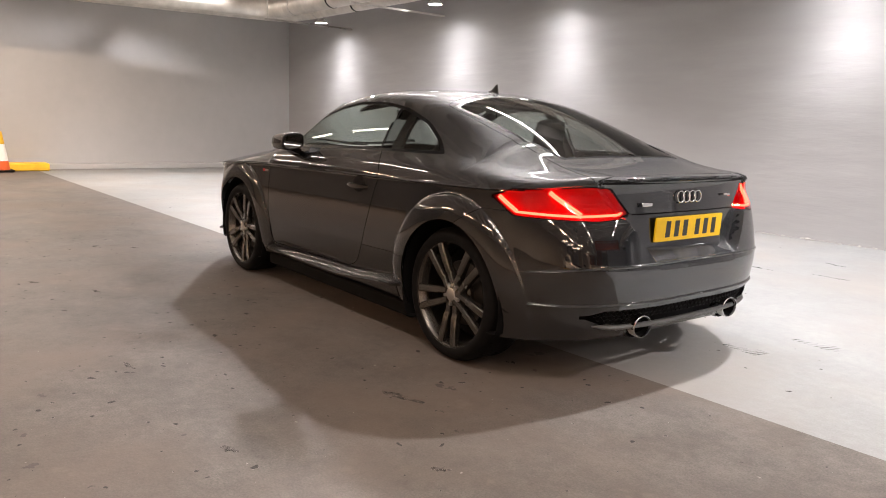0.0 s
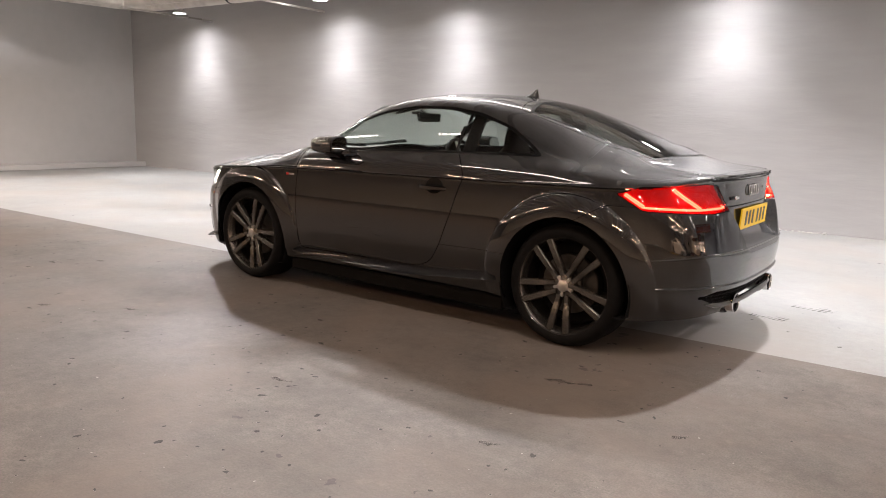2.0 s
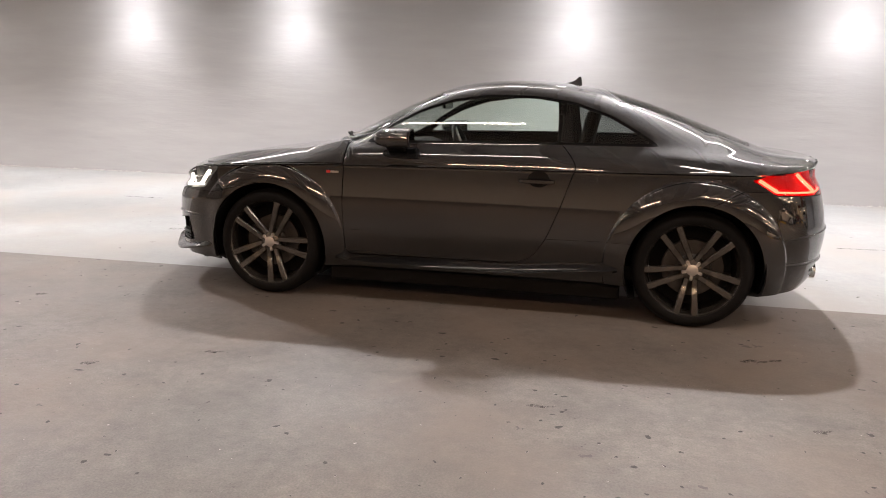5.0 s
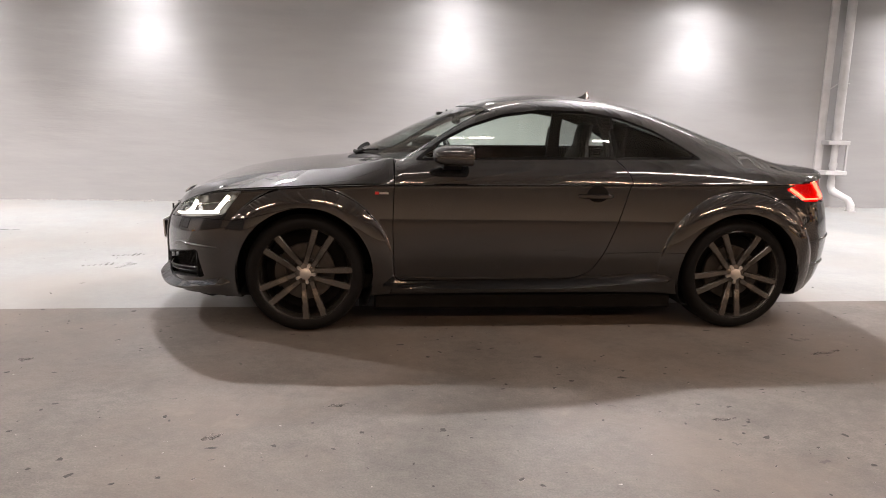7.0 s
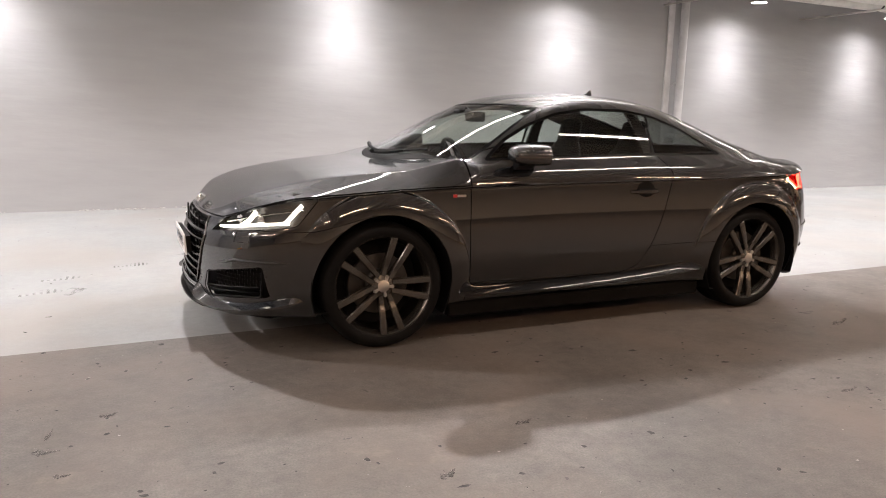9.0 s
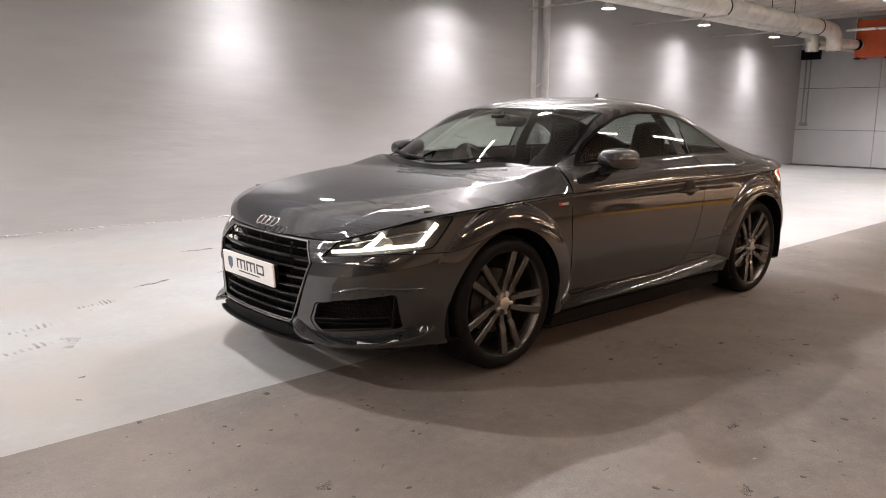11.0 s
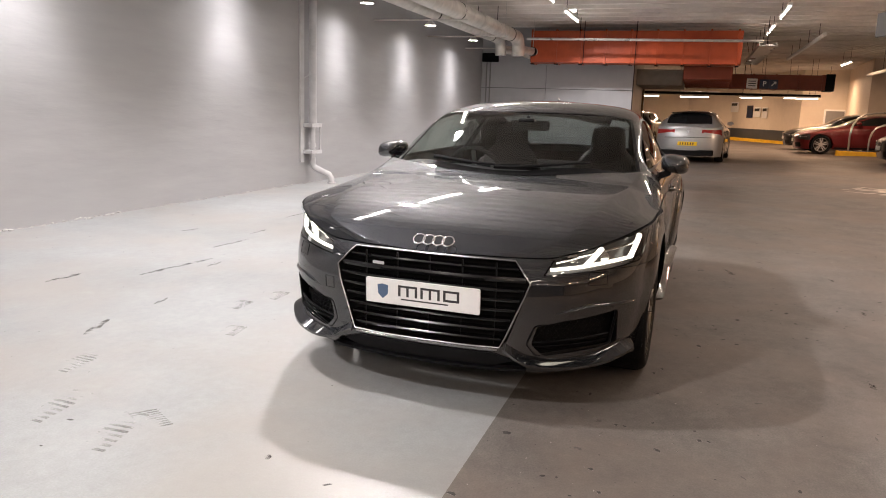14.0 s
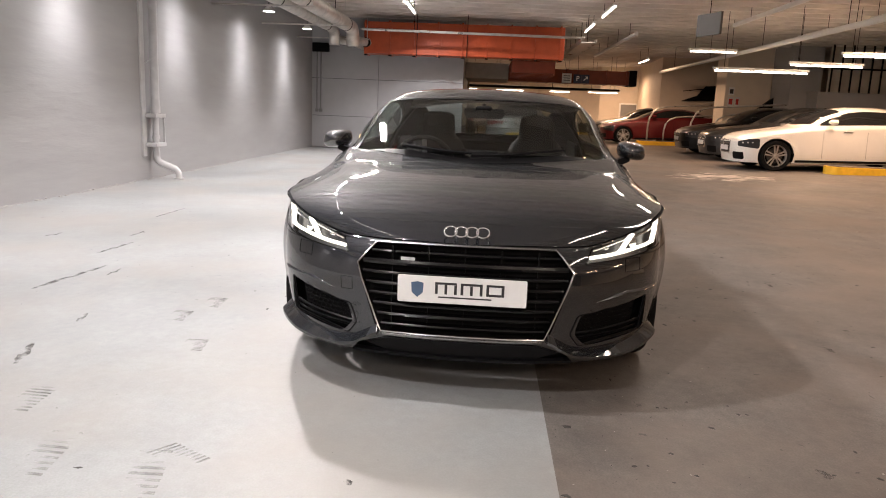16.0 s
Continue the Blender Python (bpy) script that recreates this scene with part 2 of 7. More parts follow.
def part(name, bm, mat, parent, label=""):
    ob = mesh_object(name, bm, mat)
    ob.parent = parent
    return tagged(ob, label)


def thing(name, label, category, group="", kind="", m=None):
    ob = new(name)
    ob.empty_display_size = 0.1
    if m is not None:
        ob.matrix_basis = m
    return tagged(ob, label, category, group, kind)


def box(x0, y0, z0, x1, y1, z1, bevel=0.0, seg=1, bm=None):
    one = bmesh.new()
    bmesh.ops.create_cube(one, size=1)
    bmesh.ops.transform(one, verts=one.verts, matrix=Matrix.Translation(((x0 + x1) / 2, (y0 + y1) / 2, (z0 + z1) / 2)) @ Matrix.Diagonal((abs(x1 - x0), abs(y1 - y0), abs(z1 - z0), 1)))
    if bevel:
        bmesh.ops.bevel(one, geom=one.edges[:], offset=bevel, segments=seg, affect="EDGES")
    return join(bm, one)


def join(bm, other):
    if bm is None:
        return other
    me = bpy.data.meshes.new("t")
    other.to_mesh(me)
    other.free()
    bm.from_mesh(me)
    bpy.data.meshes.remove(me)
    return bm


def moved(bm, m):
    bmesh.ops.transform(bm, verts=bm.verts, matrix=m)
    if m.determinant() < 0:
        bmesh.ops.reverse_faces(bm, faces=bm.faces[:])
    return bm


def tube(points, r, n=10, closed=False, caps=True, bm=None, flat=1.0):
    """A round bar along points."""
    one = bmesh.new()
    pts = [Vector(p) for p in points]
    rings, side = [], None
    for i, p in enumerate(pts):
        a = pts[i - 1] if (i or closed) else p
        b = pts[(i + 1) % len(pts)] if (i + 1 < len(pts) or closed) else p
        d = (b - a).normalized()
        if side is None:
            side = d.orthogonal().normalized()
        side = (side - d * side.dot(d)).normalized()
        up = d.cross(side)
        rr = r[i] if isinstance(r, (list, tuple)) else r
        rings.append([one.verts.new(p + side * math.cos(2 * math.pi * k / n) * rr + up * math.sin(2 * math.pi * k / n) * rr * flat) for k in range(n)])
    for i in range(len(pts) if closed else len(pts) - 1):
        p, q = rings[i], rings[(i + 1) % len(pts)]
        for k in range(n):
            one.faces.new((p[k], p[(k + 1) % n], q[(k + 1) % n], q[k]))
    if caps and not closed:
        one.faces.new(rings[0][::-1]), one.faces.new(rings[-1])
    bmesh.ops.recalc_face_normals(one, faces=one.faces[:])
    return join(bm, one)


def lathe(profile, n=48, bm=None, axis="Y"):
    """Turns (radius, height) pairs about an axis."""
    one = bmesh.new()
    rings = []
    for r, h in profile:
        ring = []
        for k in range(n):
            a = 2 * math.pi * k / n
            c, s = math.cos(a) * r, math.sin(a) * r
            ring.append(one.verts.new((c, h, s) if axis == "Y" else (c, s, h)))
        rings.append(ring)
    for p, q in zip(rings, rings[1:]):
        for k in range(n):
            one.faces.new((p[k], p[(k + 1) % n], q[(k + 1) % n], q[k]))
    bmesh.ops.remove_doubles(one, verts=one.verts, dist=1e-5)
    bmesh.ops.recalc_face_normals(one, faces=one.faces[:])
    return join(bm, one)


def prism(outline, lo, hi, axis="z", bevel=0.0, bm=None):
    """A plate with an outline of 2D points, from lo to hi along an axis."""
    one = bmesh.new()
    place = {"z": lambda a, b, h: (a, b, h), "y": lambda a, b, h: (a, h, b), "x": lambda a, b, h: (h, a, b)}[axis]
    low = [one.verts.new(place(a, b, lo)) for a, b in outline]
    high = [one.verts.new(place(a, b, hi)) for a, b in outline]
    one.faces.new(low), one.faces.new(high)
    for i in range(len(outline)):
        j = (i + 1) % len(outline)
        one.faces.new((low[i], low[j], high[j], high[i]))
    bmesh.ops.recalc_face_normals(one, faces=one.faces[:])
    if bevel:
        bmesh.ops.bevel(one, geom=one.edges[:], offset=bevel, segments=2, affect="EDGES")
    return join(bm, one)


def setting(name, bm, mat, label, category, room=True):
    if room:
        moved(bm, ROOM)
    return tagged(mesh_object(name, bm, mat), label, category, kind="structure")


def curve(table):
    """A monotone cubic through (x, value) pairs, for arrays."""
    xs, ys = np.array([a for a, _ in table], float), np.array([b for _, b in table], float)
    d = np.diff(ys) / np.diff(xs)
    m = np.concatenate([[d[0]], np.where(d[:-1] * d[1:] > 0, 2 * d[:-1] * d[1:] / np.where(d[:-1] + d[1:] == 0, 1, d[:-1] + d[1:]), 0), [d[-1]]])

    def at(x):
        x = np.clip(np.asarray(x, float), xs[0], xs[-1])
        i = np.clip(np.searchsorted(xs, x) - 1, 0, len(xs) - 2)
        h = xs[i + 1] - xs[i]
        t = (x - xs[i]) / h
        return (ys[i] * (1 + 2 * t) * (1 - t) ** 2 + h * m[i] * t * (1 - t) ** 2 + ys[i + 1] * t * t * (3 - 2 * t) + h * m[i + 1] * t * t * (t - 1))
    return at


# ---- large structure ----
def rise(x, y):
    """The floor's height: level round the car, rising gently to the far corner."""
    t = min(max((x - 4) / 6, 0), 1)
    return t * t * (3 - 2 * t) * max(0.0054 * (x - 8) + 0.025 * max(-y, 0), 0)


def rise_room(u, v):
    p = ROOM @ Vector((u, v, 0))
    z = rise(min(p.x, 42), max(p.y, -13))
    return 0.0 if z < 0.004 else z


def line_v(u):
    return -0.30 + 0.004 * u


def floor_sheet(us, rows, lift=0.0):
    bm = bmesh.new()
    grid = [[bm.verts.new((u, vf(u), rise_room(u, vf(u)) + lift)) for vf in rows] for u in us]
    for a, b in zip(grid, grid[1:]):
        for i in range(len(rows) - 1):
            bm.faces.new((a[i], b[i], b[i + 1], a[i + 1]))
    bmesh.ops.recalc_face_normals(bm, faces=bm.faces[:])
    for f in bm.faces:
        if f.normal.z < 0:
            f.normal_flip()
    return bm


US = [-17.1 + i * 0.8 for i in range(76)]
dark_rows = [(lambda u, k=k: -14 + (line_v(u) + 14) * k / 18) for k in range(19)]
light_rows = [(lambda u, k=k: line_v(u) + (WALL_V + 0.2 - line_v(u)) * k / 6) for k in range(7)]
setting("floor", floor_sheet(US, dark_rows), M_FLOOR, "worn mid-grey painted concrete garage floor", "floor")
LIGHT_US = [u for u in US if -12.4 < u < 16.4]
setting("floor_2", floor_sheet(LIGHT_US, light_rows, 0.0), M_LIGHTFLOOR, "light grey painted parking strip along the wall", "floor")
setting("floor_3", floor_sheet([16.1 + 0.8 * i for i in range(34)], light_rows, 0.0), M_FLOOR, "mid-grey painted concrete floor beyond the panels", "floor")

TOP = 3.95
setting("wall_north", box(-12.5, WALL_V, -0.1, 16.6, WALL_V + 0.3, TOP), M_WALL, "long light grey painted concrete wall", "wall")
setting("wall_west", box(-12.5, -2.6, -0.1, -12.15, WALL_V + 0.3, TOP), M_WALL_END, "plain light grey painted end wall", "wall")
# unseen recess, added so that the car's flank reflects something dark
setting("wall_west_unseen", box(-17.1, -14.3, -0.1, -16.8, -2.6, TOP), M_GREYSIGN, "unseen dark grey wall added to darken reflections", "wall")
setting("wall_west_unseen_return", box(-16.8, -2.6, -0.1, -12.5, -2.3, TOP), M_GREYSIGN, "unseen dark grey return wall added to darken reflections", "wall")
setting("wall_south", box(-16.8, -14.3, -0.1, 43, -14.0, TOP), M_CREAM, "plain cream painted garage wall", "wall")
setting("wall_east", box(42.5, -14.3, -0.1, 43, 8, TOP), M_CREAM, "plain cream painted far wall", "wall")
setting("wall_north_far", box(16.6, WALL_V + 2, -0.1, 43, WALL_V + 2.3, TOP), M_CREAM, "plain cream painted wall past the panels", "wall")
ceil = box(-17.1, -14.3, TOP, 43, 8, TOP + 0.3)
for i in range(78):
    u = -12 + i * 0.7
    ceil = prism([(u, TOP - 0.3), (u + 0.15, TOP - 0.3), (u + 0.18, TOP + 0.02), (u - 0.03, TOP + 0.02)], -14.0, WALL_V, "y", bm=ceil)
setting("ceiling", ceil, M_CEIL, "white concrete ceiling with close ribs", "ceiling")
setting("kerb", box(-12.15, -0.4, 0, -11.8, WALL_V, 0.1, 0.01), M_WALL_END, "low grey kerb along the end wall", "kerb")

# ---- the coupe ----
def paint_material(name, base, metal=0.75, rough=0.38, spec=0.5, coat_ior=1.55):
    mat = material(name, base, rough, metal, scale=900, amount=0.22, coat=1.0, stain=0.03, stain_scale=2)
    bs = mat.node_tree.nodes["Principled BSDF"]
    bs.inputs["Specular IOR Level"].default_value = spec
    bs.inputs["Coat Roughness"].default_value, bs.inputs["Coat IOR"].default_value = 0.045, coat_ior
    return mat


def glass_material(name, tint, rough=0.0):
    """Thin tinted pane: clear to look through, with a mirror sheen at low angles."""
    mat = bpy.data.materials.new(name)
    mat.use_nodes = True
    tree, link = mat.node_tree, mat.node_tree.links.new
    tree.nodes.remove(tree.nodes["Principled BSDF"])
    out = tree.nodes["Material Output"]
    clear, gloss, mix, fres = (tree.nodes.new("ShaderNodeBsdf" + k) if k in ("Transparent", "Glossy") else tree.nodes.new("ShaderNode" + k) for k in ("Transparent", "Glossy", "MixShader", "LayerWeight"))
    clear.inputs[0].default_value = (*tint, 1)
    gloss.inputs["Color"].default_value, gloss.inputs["Roughness"].default_value = (1, 1, 1, 1), rough
    fres.inputs[0].default_value = 0.5
    five, sheen = tree.nodes.new("ShaderNodeMath"), tree.nodes.new("ShaderNodeMath")
    five.operation, five.inputs[1].default_value = "POWER", 5
    sheen.operation, sheen.inputs[1].default_value, sheen.inputs[2].default_value = "MULTIPLY_ADD", 0.9, 0.045
    link(fres.outputs["Facing"], five.inputs[0]), link(five.outputs[0], sheen.inputs[0])
    link(sheen.outputs[0], mix.inputs[0]), link(clear.outputs[0], mix.inputs[1]), link(gloss.outputs[0], mix.inputs[2]), link(mix.outputs[0], out.inputs[0])
    return mat


M_PAINT = paint_material("dark_grey_metallic_paint", (0.0158, 0.0175, 0.0212), 0.96, 0.55, 0.0, 1.86)
M_GLASS = glass_material("tinted_glass", (0.86, 0.945, 0.905))
M_GLASS_DARK = glass_material("dark_tinted_glass", (0.46, 0.50, 0.49))
M_GLASS_SCREEN = glass_material("windscreen_glass", (0.60, 0.655, 0.635))
M_LENS = glass_material("clear_lamp_lens", (0.93, 0.95, 0.96))
M_REDLENS = glass_material("red_lamp_lens", (0.93, 0.05, 0.055))
M_GLOSSBLACK = material("gloss_black_plastic", (0.004, 0.004, 0.0045), 0.36, scale=30, amount=0.1)
M_SLAT = material("polished_black_slat", (0.004, 0.004, 0.0045), 0.14, scale=30, amount=0.1)
M_TRIM = material("black_plastic_trim", (0.008, 0.008, 0.0085), 0.45, scale=60, amount=0.2, bump=0.05, bump_scale=300)
M_RUBBER = material("tyre_rubber", (0.0065, 0.0065, 0.007), 0.62, scale=30, amount=0.2, bump=0.15, bump_scale=120, stain=0.15, stain_scale=6)
M_CHROME = material("chrome", (0.78, 0.78, 0.78), 0.12, 1.0, scale=20, amount=0.03)
M_MIRROR = material("mirror_glass", (0.55, 0.56, 0.57), 0.03, 1.0, amount=0)
M_SATIN = material("satin_silver", (0.62, 0.61, 0.6), 0.28, 1.0, scale=20, amount=0.05)
M_GRILLEFRAME = material("grille_frame_aluminium", (0.30, 0.30, 0.30), 0.22, 1.0, scale=20, amount=0.05)
M_ALLOY = material("gunmetal_alloy", (0.115, 0.109, 0.103), 0.27, 0.9, scale=40, amount=0.06, coat=0.4)
M_BLADE = material("satin_grey_blade", (0.10, 0.10, 0.102), 0.35, 0.4, scale=30, amount=0.08)
M_ALLOY_IN = material("dark_alloy_barrel", (0.06, 0.057, 0.054), 0.35, 0.85, scale=40, amount=0.08)
M_DISCBRAKE = material("brake_disc_iron", (0.10, 0.097, 0.094), 0.45, 0.9, scale=30, amount=0.15, stain=0.2, stain_scale=12)
M_LEATHER = material("black_leather", (0.012, 0.012, 0.0125), 0.5, scale=40, amount=0.2, bump=0.2, bump_scale=160)
M_CARPET = material("black_carpet", (0.02, 0.02, 0.02), 0.95, scale=200, amount=0.3)
M_DRL = material("daytime_light_guide", (0.9, 0.9, 0.9), 0.4, amount=0, emit=(1.0, 0.91, 0.74), power=2.2)
M_REFLECTOR = material("lamp_reflector", (0.7, 0.7, 0.7), 0.15, 1.0, scale=30, amount=0.05)
M_TAILGLOW = material("lit_tail_guide", (0.8, 0.05, 0.02), 0.4, amount=0, emit=(1.0, 0.80, 0.36), power=8)
M_TAILRED = material("lit_red_lamp_body", (0.2, 0.004, 0.006), 0.3, amount=0, emit=(1.0, 0.003, 0.03), power=0.14)
M_LAMPBOX = material("lamp_box_grey", (0.10, 0.10, 0.105), 0.3, 0.7, scale=40, amount=0.1)
M_PLATEY = material("yellow_plate", (0.86, 0.55, 0.01), 0.4, scale=40, amount=0.03)
M_PLATEW = material("white_plate", (0.66, 0.66, 0.655), 0.35, scale=40, amount=0.02)
M_INK = material("black_print", (0.02, 0.02, 0.022), 0.4, scale=40, amount=0.05)
M_SHIELD = material("dark_blue_shield_print", (0.06, 0.10, 0.17), 0.4, scale=40, amount=0.05)
M_BADGERED = material("red_badge_enamel", (0.5, 0.03, 0.03), 0.3, scale=40, amount=0.05)

M_TAILRED.node_tree.nodes["Principled BSDF"].inputs["Specular IOR Level"].default_value = 0.0
for dull in (M_RUBBER, M_TRIM, M_BLACK, M_GLOSSBLACK, M_LEATHER, M_CARPET):
    dull.node_tree.nodes["Principled BSDF"].inputs["Specular IOR Level"].default_value = 0.10

AXLE, WHEEL_R = 1.2525, 0.327
XS_F, XS_R, POW, POW_R = -1.45, 1.30, 2 / 2.5, 2 / 3.1
nose_x = curve([(.14, -2.05), (.19, -2.115), (.25, -2.135), (.36, -2.13), (.48, -2.13), (.56, -2.118), (.62, -2.085), (.66, -2.045)])
tail_mid = curve([(.2, 1.94), (.28, 1.995), (.36, 2.018), (.43, 2.032), (.52, 2.04), (.55, 2.036), (.575, 2.015), (.61, 1.965), (.66, 1.95), (.75, 1.945), (.86, 1.935), (.905, 1.938), (.93, 1.955)])
tail_out = curve([(.2, 1.94), (.28, 1.995), (.36, 2.018), (.43, 2.032), (.52, 2.04), (.60, 2.028), (.70, 2.007), (.78, 1.983), (.86, 1.95), (.93, 1.955)])
side_w = curve([(-1.45, .885), (-1.25, .888), (-.8, .880), (0, .868), (.6, .874), (1.0, .886), (1.3, .888)])


def side_z(z):
    """How far the flank leans in or out at a height: one smooth bow."""
    z = np.asarray(z, float)
    return .005 - np.where(z < .56, .43 * (.56 - z) ** 2, .30 * (z - .56) ** 2)


edge_front = curve([(0, .655), (.3, .660), (.42, .688), (.6, .740), (.8, .783), (1.0, .802)])
edge_side = curve([(-1.45, .802), (-1.25, .815), (-.76, .832), (0, .842), (.53, .85), (1.0, .858), (1.3, .864)])
edge_rear = curve([(2, .864), (2.25, .876), (2.5, .902), (2.7, .918), (3, .928)])
low_edge = curve([(0, .165), (.4, .17), (.7, .19), (1, .19), (1.2, .205), (1.8, .212), (2, .19), (2.2, .20), (2.5, .21), (3, .24)])
mid_z = curve([(-2.05, .655), (-2.0, .695), (-1.9, .764), (-1.75, .817), (-1.5, .868), (-1.2, .903), (-1.05, .918), (-.9, .998), (-.79, 1.054), (-.55, 1.170), (-.33, 1.262), (-.17, 1.316), (0, 1.340), (.2, 1.350), (.45, 1.340), (.7, 1.304), (.93, 1.244), (1.24, 1.138), (1.47, 1.052), (1.62, .996), (1.71, .968), (1.8, .952), (1.9, .940), (1.96, .936)])
rail_z = curve([(-2.05, .65), (-2.0, .69), (-1.9, .748), (-1.75, .800), (-1.5, .857), (-1.2, .898), (-.95, .922), (-.78, .945), (-.6, 1.05), (-.45, 1.137), (-.3, 1.212), (-.15, 1.263), (0, 1.292), (.2, 1.306), (.45, 1.294), (.7, 1.255), (.95, 1.184), (1.2, 1.10), (1.45, 1.018), (1.65, .958), (1.85, .938), (1.98, .93)])
rail_y = curve([(-2.05, .3), (-1.9, .50), (-1.75, .60), (-1.5, .685), (-1.2, .715), (-.95, .765), (-.78, .756), (-.5, .700), (-.22, .638), (0, .610), (.3, .598), (.6, .579), (.9, .54), (1.2, .51), (1.5, .485), (1.7, .47), (1.98, .46)])
belt_y = curve([(-2.05, .5), (-1.9, .65), (-1.5, .80), (-1.2, .825), (-.78, .80), (-.5, .797), (0, .79), (.5, .79), (1.0, .768), (1.3, .74), (1.6, .69), (1.98, .58)])
belt_z = curve([(-2.05, .65), (-1.9, .722), (-1.7, .762), (-1.5, .80), (-1.2, .85), (-.78, .932), (-.5, .946), (0, .955), (.5, .965), (1.0, .975), (1.3, .966), (1.6, .938), (1.8, .928), (1.98, .93)])


def smooth01(t):
    t = np.clip(t, 0, 1)
    return t * t * (3 - 2 * t)


def edge_z(s):
    s = np.asarray(s, float)
    return np.where(s < 1, edge_front(s), np.where(s > 2, edge_rear(s), edge_side(XS_F + (XS_R - XS_F) * (s - 1))))


CREASE = .012


def recess(z, y):
    """How far the plate recess sinks the tail."""
    yb = .36 + (z - .63) * .75
    return (tail_mid(z) - tail_out(z)) * (1 - smooth01((y - yb + .011) / .022))


def lower(s, z, sunk=True):
    """A point of the lower band: round the outline at s (0 nose, 1 to 2 side, 3 tail), at height z."""
    s, z = np.asarray(s, float), np.asarray(z, float)
    front, rear = s < 1, s > 2
    ang = np.where(front, s, np.where(rear, 3 - s, 1)) * math.pi / 2
    bend = np.where(rear, POW_R, POW)
    c, sn = np.clip(np.cos(ang), 0, 1) ** bend, np.clip(np.sin(ang), 0, 1) ** bend
    xside = XS_F + (XS_R - XS_F) * (np.clip(s, 1, 2) - 1)
    w = side_w(xside) + side_z(z)
    y = w * sn
    xr = tail_out(z) + (recess(z, y) if sunk else 0)
    x = np.where(front, XS_F - (XS_F - nose_x(z)) * c, np.where(rear, XS_R + (xr - XS_R) * c, xside))
    # crisp crease along the shoulder, which stands out over the flank
    y = y + (CREASE * smooth01((z - edge_z(s) + .016) / .010) if sunk else np.where(z > edge_z(s) - 1e-4, CREASE, 0)) * sn
    return np.stack([x, y, z], -1)


def cowl_x(y):
    return -1.035 + .265 * np.clip(np.abs(y) / .74, 0, 1) ** 2


def upper(s, n):
    """The n + 1 points of the section from the shoulder edge at s in to the middle."""
    d = lower(s, edge_z(s))
    x, yd, zd = float(d[0]), float(d[1]), float(d[2])
    yb, yc = min(float(rail_y(x)), .76 * yd), min(float(belt_y(x)), .93 * yd)
    zm, zb, zc = float(mid_z(x)), float(rail_z(x)), float(belt_z(x))
    zc, zb = max(zc, zd), max(zb, zd)
    zm = max(zm, zd)
    k1, k2 = int(n * .26), int(n * .62)
    pts = []
    cy, cz = yd - .12 * (yd - yc), zd + .72 * (zc - zd)
    for i in range(k1):
        t = i / k1
        pts.append((yd * (1 - t) ** 2 + 2 * cy * t * (1 - t) + yc * t * t, zd * (1 - t) ** 2 + 2 * cz * t * (1 - t) + zc * t * t))
    for i in range(k1, k2):
        t = (i - k1) / (k2 - k1)
        length = math.hypot(yc - yb, zb - zc) or 1
        out = .055 * length * 4 * t * (1 - t)
        pts.append((yc + (yb - yc) * t + out * (zb - zc) / length, zc + (zb - zc) * t + out * (yc - yb) / length))
    for i in range(k2, n + 1):
        t = (n - i) / (n - k2)
        pts.append((yb * t, zm - (zm - zb) * t ** 2.3))
    pts = np.array(pts)
    for _ in range(1 if x < -.85 else 3 if x < .5 else 6):
        inner = (pts[:-2] + 2 * pts[1:-1] + pts[2:]) / 4
        pts[1:-1] = inner
    # the bonnet: a broad dome to a crease on each side, then down to the wing's edge
    if x < -.72 and yd > .01:
        zh = min(zm, .918 + .25 * (x + 1.05)) if x > -1.05 else zm
        yk = min(float(np.interp(x, [-2, -1.75, -1.0, -.75], [.54, .61, .735, .76])), .86 * yd)
        zk = zd + .88 * (zh - zd)
        yy = np.abs(pts[:, 0])
        dome = zh - (zh - zk) * (yy / yk) ** 2.6
        t = np.clip((yy - yk) / max(yd - yk, 1e-6), 0, 1)
        side = zk + (zd - zk) * (t * .75 + t ** 3 * .25)
        k = 1 - smooth01((x - cowl_x(yy) + .03) / .08)
        pts[:, 1] = pts[:, 1] * (1 - k) + np.where(yy < yk, dome, side) * k
    pts[-1] = (0, pts[-2][1])
    return np.column_stack([np.full(len(pts), x), pts])


